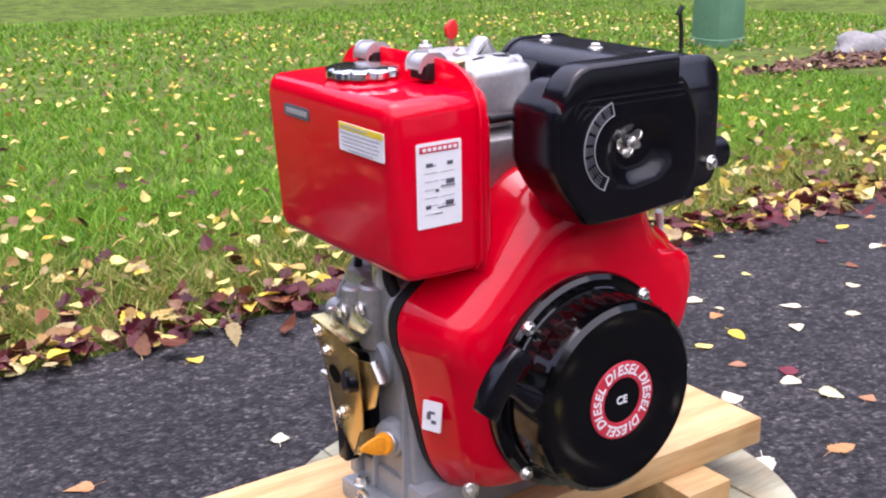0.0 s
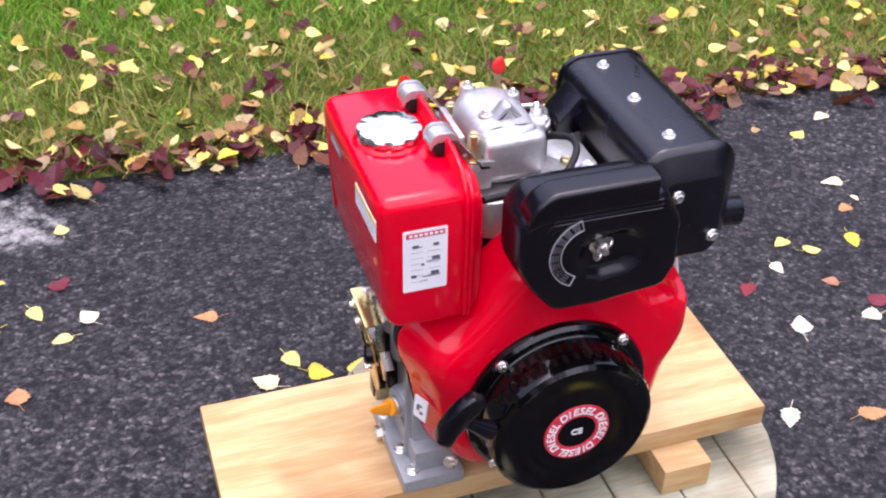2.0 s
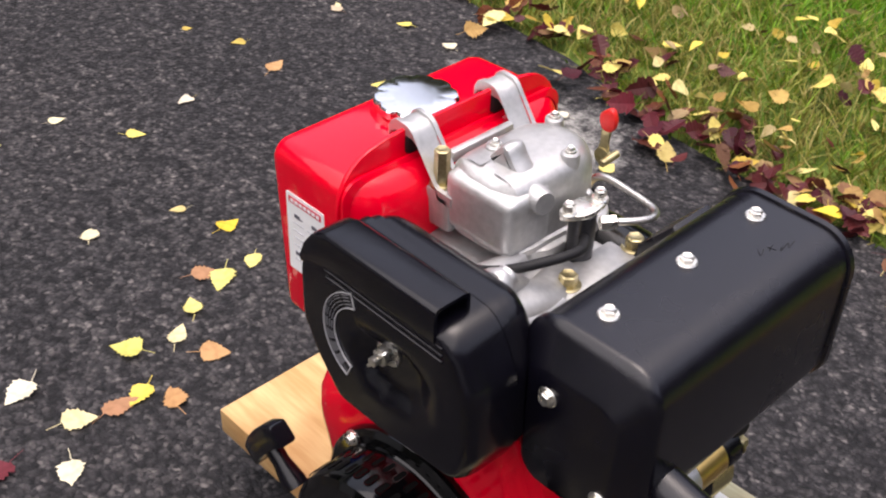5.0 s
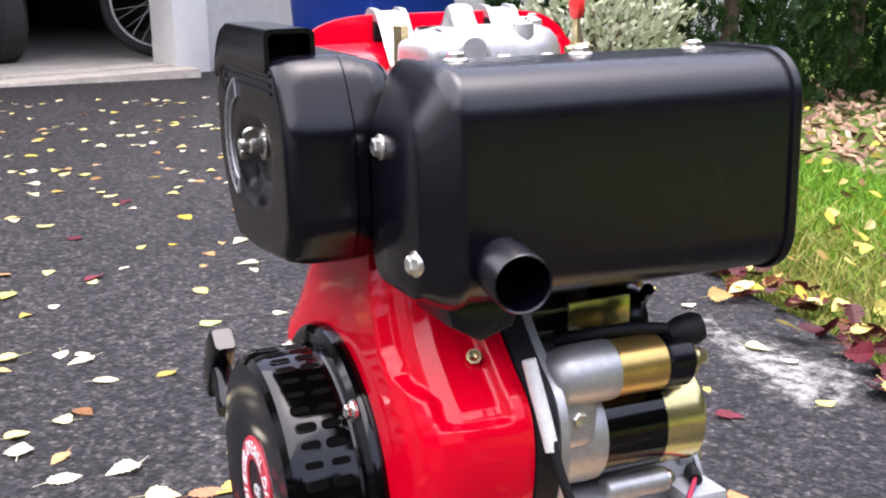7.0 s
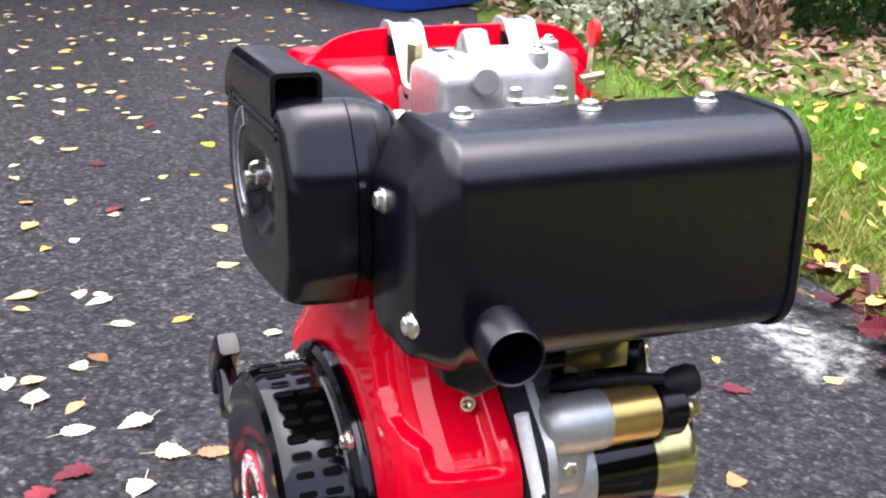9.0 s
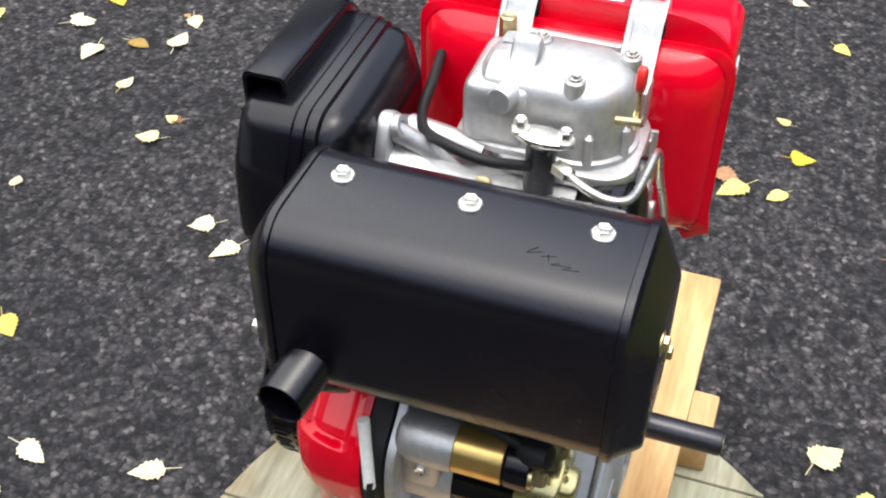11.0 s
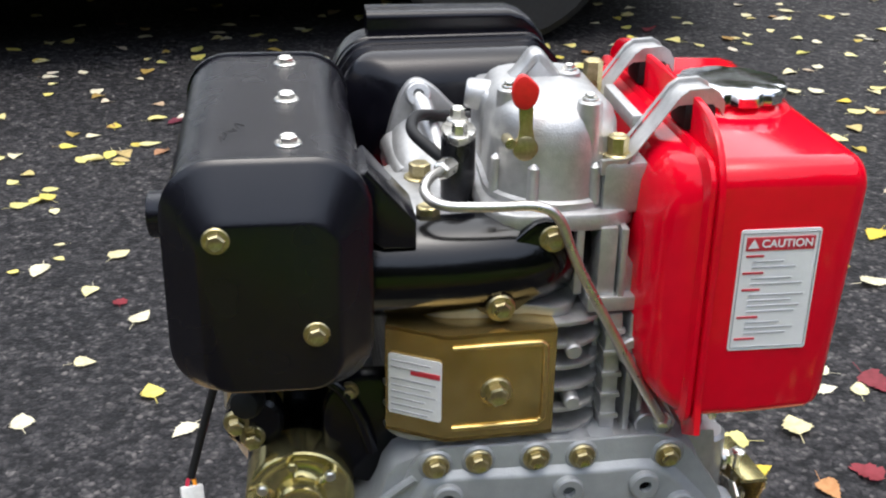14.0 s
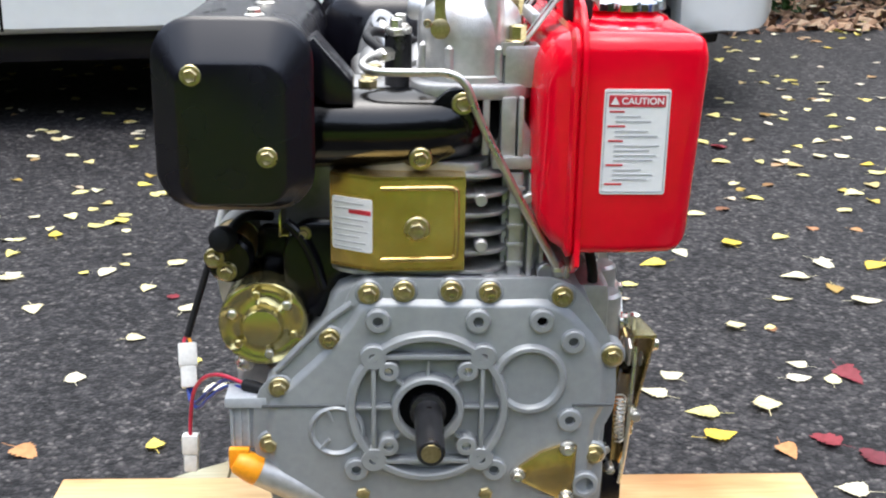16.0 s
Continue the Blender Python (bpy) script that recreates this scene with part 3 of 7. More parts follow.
def put_leaf(kind, x, y, size, turn, tilt=0.0):
    ob = new("fallen_leaf", LEAFMESH[kind, int(rng.integers(7))])
    ob.matrix_world = Matrix.Translation((x, y, gz(x, y) + 0.0005)) @ Euler((0.042 * -1 + tilt, 0.036 + tilt * 0.3, turn)).to_matrix().to_4x4() @ Matrix.Diagonal((size, size, size, 1))
    return tagged(ob, LEAFLABEL[kind], "leaf", "fallen leaves on the driveway")


def build_leaves():
    yellow = [(-0.0, 1.02), (-0.25, 0.41), (-0.21, 0.36), (-0.14, 0.36), (1.15, 0.94), (0.88, 0.47), (0.99, 0.48), (-0.78, 0.63), (-0.77, 0.59), (-0.68, 0.67), (-0.64, 0.58), (-0.91, 0.26), (-0.8, 0.23), (-0.79, 0.16), (-0.74, -0.05), (-0.64, -0.09), (-0.62, 0.96), (-1.32, 1.05), (-1.28, -0.35), (-1.37, 0.05), (-1.59, 0.08), (-2.29, 0.19), (0.15, -1.3), (-0.15, -1.35), (-0.27, -1.41), (-0.78, -1.2), (-0.67, -1.18), (-0.04, -1.23), (0.17, -0.77), (0.23, -0.68), (0.19, -0.53), (-0.22, -1.27), (-0.46, -1.31), (-0.44, -0.39), (-0.43, -0.46), (0.37, -0.43), (0.76, -1.37), (0.68, -1.42), (-0.91, -1.02), (-0.383, -1.412), (-0.431, -1.207), (-0.291, -1.128), (-0.116, -1.066), (-0.079, -1.038), (-0.094, -0.884), (-0.032, -0.795), (-0.486, -1.074), (-0.994, -0.952), (-1.219, -0.659)]
    pale = [(-0.04, 0.57), (-0.31, 0.36), (-0.59, 0.64), (1.26, 1.01), (1.09, 0.71), (0.77, 0.43), (0.71, 0.25), (0.54, 0.02), (0.86, 0.24), (0.87, 0.15), (1.24, 0.55), (-0.72, 0.03), (-0.9, 1.03), (-1.18, 1.06), (-1.12, -0.19), (-1.23, -0.22), (-0.75, -0.3), (-0.92, -0.39), (-0.87, -0.35), (-0.65, -0.18), (-1.03, 0.06), (-0.82, 1.04), (0.12, -1.49), (0.11, -0.61), (0.31, -0.6), (-0.75, -0.22), (-0.99, -0.6), (-0.53, -0.48), (-0.61, -0.56), (-0.62, -0.61), (-0.41, -0.59), (-0.37, -0.53), (-0.74, -0.98), (-0.57, -0.24), (0.54, -0.66), (0.46, -1.17), (0.4, -0.93), (-0.83, -0.85), (-0.357, -1.592), (-0.305, -1.592), (-0.422, -1.401), (-0.265, -1.363), (-0.338, -0.971), (0.039, -1.012), (0.041, -0.588), (0.015, -0.442), (-0.557, -1.127), (-0.894, -0.852), (-0.82, -1.041)]
    tan = [(-0.38, 0.58), (0.85, 0.36), (0.91, 0.1), (0.69, -0.01), (1.05, 0.6), (-0.81, 0.59), (-0.72, 0.44), (-0.82, 0.15), (-0.65, 0.05), (-0.64, -0.12), (-0.61, -0.05), (-0.82, -0.3), (-0.52, -0.34), (0.55, -0.42), (-0.324, -1.244), (-0.069, -0.983), (-1.173, -0.684)]
    dark_red = [(0.91, 0.28), (0.67, 0.38), (-0.63, 0.76), (-2.14, -0.12), (-1.76, -0.13), (-0.63, -0.32), (-2.52, 0.06), (-0.69, -0.56), (-0.58, -0.37)]
    taken = []
    for kind, places in (("Y", yellow), ("P", pale), ("B", tan), ("R", dark_red)):
        for x, y in places:
            put_leaf(kind, x, y, rng.uniform(0.85, 1.25), rng.uniform(0, 6.28), rng.uniform(-0.06, 0.06))
            taken.append((x, y))
    left = 190
    while left:
        x, y = rng.uniform(-3.4, 2.6), rng.uniform(-2.6, 1.12)
        if math.hypot(x - 0.05, y - 0.04) < 0.42 or min(math.hypot(x - a, y - b) for a, b in taken) < 0.06:
            continue
        if math.hypot(x, y) < 1.35 and rng.random() < (0.85 if y > -0.35 else 0.25):
            continue
        taken.append((x, y))
        put_leaf("YPPPPYPBPYR"[int(rng.integers(11))], x, y, rng.uniform(0.65, 1.2), rng.uniform(0, 6.28), rng.uniform(-0.08, 0.08))
        left -= 1
    # the dark drift along the lawn's edge, the leaves among the grass, and those further off
    def strew(name, rows, kinds, material, label):
        verts, faces = [], []
        shapes = [leaf_shape(k, 5 + i) for i, k in enumerate(kinds)]
        for n, where in rows:
            for _ in range(n):
                s = rng.uniform(0.7, 1.2)
                if where == "drift":
                    x = rng.uniform(-2.8, 4.5)
                    if x < -0.6 and rng.random() < 0.45:
                        continue
                    clump = 0.5 + 0.5 * math.sin(3.1 * x) * math.sin(1.3 * x + 1)
                    y = drive_edge(x) + rng.normal(0.02, 0.045 + 0.045 * clump)
                    z, s = 0.010 + rng.uniform(0, 0.022), rng.uniform(0.9, 1.6)
                elif where == "lawn":
                    x = rng.uniform(-2.6, 4.5)
                    y = drive_edge(x) + abs(rng.normal(0, 0.7)) + 0.02
                    if x < -0.8 and rng.random() < 0.7:
                        continue
                    z = 0.02 + rng.uniform(0, 0.025)
                elif where == "far":
                    x, y, z, s = rng.uniform(-3, 9), rng.uniform(2.2, 10), 0.045, rng.uniform(0.6, 1.1)
                elif where == "near":
                    x, y, z, s = rng.uniform(-3.2, 2.6), rng.uniform(-2.6, 1.0), 0.0008, rng.uniform(0.5, 0.95)
                    if math.hypot(x, y) < 0.75 + 0.5 * rng.random():
                        continue
                elif where == "left":
                    x, y, z = rng.uniform(-4.2, -1.0), rng.uniform(1.4, 3.6), 0.03
                else:
                    x, y, z = rng.uniform(-4.8, 5), rng.uniform(-5.5, 1.1), 0.0005
                    if math.hypot(x, y) < 1.5 or (-2.6 < x < 2.6 and y > -0.7):
                        continue
                shape = shapes[int(rng.integers(len(shapes)))]
                tilt = 0.05 if where in ("drive", "near") else 0.45
                m = Matrix.Translation((x, y, gz(x, y) + z)) @ Euler((rng.normal(0, tilt), rng.normal(0, tilt), rng.uniform(0, 6.28))).to_matrix().to_4x4()
                k = len(verts)
                verts += [tuple(m @ (Vector(p) * s)) for p in shape[0]]
                faces += [tuple(i + k for i in f) for f in shape[1]]
        quads(name, verts, faces, material, label, "leaves")

    strew("leaf_litter", ((430, "drift"), (1250, "lawn"), (3200, "far"), (170, "left")), "YPYBPY", LITTER, "fallen yellow and brown leaves strewn over the lawn")
    strew("driveway_litter", ((3100, "drive"), (330, "near")), "YPPBPY", DRIVELITTER, "small pale fallen leaves strewn over the driveway")
    strew("leaf_drift", ((780, "drift"), (230, "lawn")), "RRBR", DRIFT, "drift of dark red leaves along the lawn edge")


build_leaves()


# ---- the plank on its blocks and round wooden board ----
def build_support():
    top = thing("wooden_reel_board", (0.085, 0.035, -0.15), "round weathered grey wooden board lying on the asphalt", "board")
    n, r = 7, 0.36
    for i in range(n):
        x0, x1 = -r + 2 * r * i / n + 0.0012, -r + 2 * r * (i + 1) / n - 0.0012
        bm = bmesh.new()
        pts = []
        for k in range(9):
            x = x0 + (x1 - x0) * k / 8
            pts.append((x, math.sqrt(max(r * r - x * x, 0.0004))))
        poly = [(0.085 + a, 0.035 + b) for a, b in pts] + [(0.085 + a, 0.035 - b) for a, b in reversed(pts)]
        prism(bm, poly, -0.132, -0.09, 0.003, "z")
        part("plank", bm, GREYWOOD, top)
    for a in range(3):
        bm = bmesh.new()
        c, s = math.cos(0.4 + a * 2.1), math.sin(0.4 + a * 2.1)
        box(bm, (0.085 + 0.2 * c - 0.05, 0.035 + 0.2 * s - 0.03, -0.2), (0.085 + 0.2 * c + 0.05, 0.035 + 0.2 * s + 0.03, -0.131), 0.004)
        part("foot_block", bm, GREYWOOD, top)
    for x, y in ((0.262, -0.175), (-0.12, 0.26)):
        bolt("bolt", (x, y, -0.090), (0, 0, 1), ZINC, top, 0.010, 0.010, "galvanised bolt")
    for x0, x1, y0, y1 in ((0.205, 0.285, -0.128, 0.20), (-0.27, -0.185, -0.11, 0.212)):
        bm = bmesh.new()
        box(bm, (x0, y0, -0.0895), (x1, y1, -0.040), 0.005)
        tagged(part("wood_block", bm, PINE), "short pine batten under the plank", "wood block", "battens under the plank")
    bm = bmesh.new()
    box(bm, (-0.437, -0.080, -0.0395), (0.397, 0.180, 0.0), 0.003)
    tagged(part("plank", bm, PINE), "thick sawn pine plank carrying the engine", "plank")


build_support()

ENGINE = thing("diesel_engine", (0, 0, 0.0), "small red air-cooled diesel engine standing on a pine plank", "engine")
CZ = 0.184


def hexes(owner, places, axis, material=ZINC, r=0.0065, h=0.006, name="bolt"):
    for p in places:
        bolt(name, p, axis, material, owner, r, h)


def build_crankcase():
    out = spline([(0.062, 0.30), (-0.115, 0.30), (-0.15, 0.27), (-0.165, 0.22), (-0.165, 0.12), (-0.16, 0.03), (-0.13, 0.004), (0.10, 0.004), (0.13, 0.04), (0.148, 0.10), (0.152, 0.18), (0.135, 0.215), (0.098, 0.256)], 4)
    bm = bmesh.new()
    prism(bm, [(p.x, p.y) for p in out], -0.045, 0.118, 0.004)
    case = part("crankcase", bm, GREY, ENGINE, "grey cast crankcase")
    for x0, x1, y0, y1 in ((-0.19, -0.10, -0.085, 0.085), (0.07, 0.15, -0.085, 0.085)):
        bm = bmesh.new()
        box(bm, (x0, y0, 0.0), (x1, y1, 0.024), 0.004)
        box(bm, (x0 + 0.02, y0 + 0.015, 0.02), (x1 - 0.005, y1 - 0.02, 0.06), 0.008)
        part("foot", bm, GREY, case)
    hexes(case, [(-0.178, 0.055, 0.024), (-0.176, -0.02, 0.024), (-0.172, -0.065, 0.024), (0.14, 0.06, 0.024)], (0, 0, 1), ZINC, 0.007, 0.009)
    bolt("drain_plug", (-0.19, 0.03, 0.014), (-1, 0, 0), ZINC, case, 0.011, 0.010, "hexagonal oil drain plug")
    for y0, y1, z0, z1 in ((-0.036, -0.030, 0.03, 0.26), (0.030, 0.036, 0.03, 0.09), (0.070, 0.077, 0.03, 0.22)):
        bm = bmesh.new()
        prism(bm, [(-0.150, z0), (-0.176, z0), (-0.174, z0 + 0.03), (-0.170, z1), (-0.150, z1)], y0, y1, 0.002)
        part("rib", bm, GREY, case)
    bm = bmesh.new()
    lathe(bm, [(-0.03, 0.026), (0.010, 0.0235), (0.016, 0.0215), (0.018, 0.018)], (-0.163, -0.008, 0.110), (-1, -0.25, 0.05), 28)
    part("filler_boss", bm, GREY, case)
    bm = bmesh.new()
    rod(bm, (-0.150, 0.02, 0.196), (-0.176, 0.02, 0.196), 0.030, 28, 0.004)
    part("side_boss", bm, GREY, case)
    # grey gear cover with its bosses, rings and ribs
    out = spline([(0.059, 0.305), (0.0, 0.306), (-0.06, 0.306), (-0.121, 0.304), (-0.150, 0.274), (-0.168, 0.240), (-0.173, 0.185), (-0.160, 0.150), (-0.165, 0.120), (-0.158, 0.06), (-0.12, 0.012), (0.0, 0.006), (0.08, 0.012), (0.118, 0.07), (0.148, 0.108), (0.159, 0.145), (0.155, 0.193), (0.136, 0.216), (0.10, 0.256), (0.079, 0.275)], 4)
    bm = bmesh.new()
    prism(bm, [(p.x, p.y) for p in out], 0.1185, 0.1235, 0.0015)
    cover = part("gear_cover", bm, GREY, ENGINE, "grey cast gear cover on the output side")
    # its raised face, open over the bearing pad
    inner = spline([(0.052, 0.281), (0.0, 0.2815), (-0.06, 0.281), (-0.109, 0.280), (-0.137, 0.256), (-0.153, 0.232), (-0.158, 0.188), (-0.149, 0.160), (-0.149, 0.11), (-0.144, 0.066), (-0.112, 0.028), (0.0, 0.02), (0.072, 0.026), (0.105, 0.076), (0.131, 0.115), (0.141, 0.146), (0.137, 0.185), (0.122, 0.204), (0.087, 0.238), (0.068, 0.262)], 4)
    bm = bmesh.new()
    mid = Vector((-0.01, 0.16))
    rows = []
    for y, k in ((0.1232, 1.045), (0.1275, 1.012), (0.1288, 1.0), (0.1292, 0.985)):
        rows.append([(mid.x + (p.x - mid.x) * k, y, mid.y + (p.y - mid.y) * k) for p in inner])
    vs = loft(bm, rows, (False, False))
    eye = [bm.verts.new((0.0655 * math.cos(a), 0.1292, CZ + 0.001 + 0.0655 * math.sin(a))) for a in (2 * math.pi * i / 64 for i in range(64))]
    back = [bm.verts.new((v.co.x, 0.1230, v.co.z)) for v in eye]
    for i in range(64):
        bm.faces.new((eye[i - 1], eye[i], back[i], back[i - 1]))
    loop = [bm.edges.get((eye[i - 1], eye[i])) for i in range(64)] + [bm.edges.get((vs[-1][i - 1], vs[-1][i])) for i in range(len(inner))]
    bmesh.ops.triangle_fill(bm, use_beauty=True, edges=loop)
    part("raised_face", bm, GREY, cover)
    bolts = [(0.053, 0.293), (0.022, 0.295), (-0.020, 0.295), (-0.054, 0.294), (-0.119, 0.290), (0.088, 0.250), (0.134, 0.203), (0.144, 0.147), (-0.167, 0.233), (-0.155, 0.134), (0.059, 0.097), (-0.055, 0.096), (0.10, 0.05), (-0.10, 0.03), (0.0, 0.022)]
    for x, z in bolts:
        bm = bmesh.new()
        rod(bm, (x, 0.105, z), (x, 0.1255, z), 0.0125, 20, 0.0015)
        part("bolt_boss", bm, GREY, cover)
        bolt("flange_bolt", (x, 0.1258, z), (0, 1, 0), YZINC, cover, 0.0068, 0.0065)
    holes = [(0.045, 0.269), (-0.044, 0.269), (-0.101, 0.269), (-0.130, 0.249), (-0.130, 0.172), (0.065, 0.123), (-0.062, 0.122)]
    for x, z in holes:
        bm = bmesh.new()
        lathe(bm, [(0, 0.0115), (0.005, 0.011), (0.006, 0.0098), (0.006, 0.0048), (-0.004, 0.0046)], (x, 0.1285, z), (0, 1, 0), 22, (False, True))
        part("tapped_boss", bm, GREY, cover)
        # a dark disc closes the hole and stands in for its shade
        bm = bmesh.new()
        lathe(bm, [(0, 0.0047), (0.0004, 0.0047)], (x, 0.1290, z), (0, 1, 0), 16)
        part("bore", bm, DARKGREY if (x, z) != (-0.101, 0.269) else VOID, cover)
    # the mounting pad: outer ring, inner square of ribs, bearing collar
    bm = bmesh.new()
    lathe(bm, [(0.0, 0.0745), (0.007, 0.0725), (0.008, 0.0715), (0.008, 0.0670), (0.007, 0.0660), (-0.006, 0.0645)], (0, 0.1285, CZ + 0.001), (0, 1, 0), 64, (False, False))
    part("mounting_ring", bm, GREY, cover)
    for sx in (-1, 1):
        for sz in (-1, 1):
            for dx, dz, r in ((0.0490, 0.0505, 0.0118), (0.0355, 0.0370, 0.0095)):
                bm = bmesh.new()
                lathe(bm, [(-0.006, r + 0.0006), (0.007, r), (0.008, r - 0.001), (0.008, 0.0042), (-0.002, 0.0040)], (sx * dx, 0.1287, CZ + 0.001 + sz * dz), (0, 1, 0), 20, (False, True))
                part("stud_boss", bm, GREY, cover)
                bm = bmesh.new()
                lathe(bm, [(0, 0.0041), (0.0004, 0.0041)], (sx * dx, 0.1300, CZ + 0.001 + sz * dz), (0, 1, 0), 14)
                part("bore", bm, ZINC, cover)
        bm = bmesh.new()
        box(bm, (sx * 0.049 - 0.002, 0.1232, CZ - 0.042), (sx * 0.049 + 0.002, 0.136, CZ + 0.042), 0.0008)
        part("rib", bm, GREY, cover)
        bm = bmesh.new()
        box(bm, (-0.040, 0.1232, CZ + sx * 0.0515 - 0.002), (0.040, 0.136, CZ + sx * 0.0515 + 0.002), 0.0008)
        part("rib", bm, GREY, cover)
        bm = bmesh.new()
        box(bm, (min(sx * 0.033, sx * 0.065), 0.1232, CZ), (max(sx * 0.033, sx * 0.065), 0.1335, CZ + 0.003), 0.0006)
        part("rib", bm, GREY, cover)
    for a in (45, 135, 225, 315, 90):
        c, s = math.cos(radians(a)), math.sin(radians(a))
        bm = bmesh.new()
        prism(bm, [(c * q - s * w, CZ + s * q + c * w) for q, w in ((0.031, -0.0015), (0.048, -0.0015), (0.048, 0.0015), (0.031, 0.0015))], 0.1232, 0.1330, 0.0004)
        part("rib", bm, GREY, cover)
    bm = bmesh.new()
    lathe(bm, [(-0.005, 0.0340), (0.009, 0.0325), (0.010, 0.0315), (0.010, 0.0275), (0.008, 0.0265), (-0.006, 0.0255)], (0, 0.1285, CZ), (0, 1, 0), 48, (False, False))
    part("bearing_collar", bm, GREY, cover)
    bm = bmesh.new()
    lathe(bm, [(0, 0.0268), (0.0006, 0.0268)], (0, 0.1265, CZ), (0, 1, 0), 32)
    part("oil_seal", bm, VOID, cover, "black oil seal")
    for cx, cz, r0, r1, dp in ((-0.092, 0.212, 0.0325, 0.0272, 0.005), (0.083, 0.161, 0.0245, 0.0215, 0.0025)):
        bm = bmesh.new()
        lathe(bm, [(0, r0 + 0.002), (dp, r0), (dp + 0.001, r0 - 0.001), (dp + 0.001, r1 + 0.001), (dp, r1), (0.0006, r1 - 0.0015)], (cx, 0.1285, cz), (0, 1, 0), 44, (False, True))
        part("round_pad", bm, GREY, cover)
    for a in (70, 310):
        bm = bmesh.new()
        c_, s_ = math.cos(radians(a)), math.sin(radians(a))
        prism(bm, [(0.083 + c_ * q - s_ * w, 0.161 + s_ * q + c_ * w) for q, w in ((0.010, -0.0012), (0.022, -0.0012), (0.022, 0.0012), (0.010, 0.0012))], 0.1285, 0.1318, 0.0004)
        part("rib", bm, GREY, cover)
    for x0, x1 in ((-0.170, -0.132), (0.075, 0.150)):
        bm = bmesh.new()
        box(bm, (x0, 0.128, 0.1845), (x1, 0.1302, 0.1872), 0.0006)
        part("seam_ridge", bm, DARKGREY, cover)
    bm = bmesh.new()
    tube(bm, [(0.068, 0.1235, 0.283), (0.095, 0.1235, 0.262), (0.137, 0.1235, 0.218)], 0.0035, 8, 3)
    part("edge_rib", bm, GREY, cover)
    bm = bmesh.new()
    prism(bm, [(-0.080, 0.120), (-0.088, 0.127), (-0.105, 0.140), (-0.132, 0.150), (-0.138, 0.146), (-0.137, 0.095), (-0.133, 0.086), (-0.122, 0.092), (-0.082, 0.112)], 0.129, 0.134, 0.001)
    plate = part("side_plate", bm, GOLD, cover, "olive-gold three-cornered cover plate")
    hexes(cover, [(-0.084, 0.134, 0.117), (-0.129, 0.134, 0.144), (-0.130, 0.134, 0.094)], (0, 1, 0), ZINC, 0.0050, 0.006, "plate_bolt")
    bm = bmesh.new()
    lathe(bm, [(0, 0.0135), (0.006, 0.013), (0.007, 0.012), (0.007, 0.0085), (-0.003, 0.0075)], (-0.147, 0.127, 0.105), (0, 1, 0), 24, (False, True))
    part("lug", bm, GREY, cover)
    # output shaft with keyway end
    bm = bmesh.new()
    lathe(bm, [(0, 0.0165), (0.012, 0.0165), (0.013, 0.0128), (0.088, 0.0125), (0.091, 0.0112)], (0, 0.128, CZ), (0, 1, 0), 32)
    shaft = part("output_shaft", bm, DARKSTEEL, ENGINE, "dark steel output shaft")
    bm = bmesh.new()
    lathe(bm, [(0, 0.0085), (0.0006, 0.0082)], (0, 0.2190, CZ), (0, 1, 0), 24)
    part("shaft_end", bm, YZINC, shaft, "bright machined shaft end")


build_crankcase()


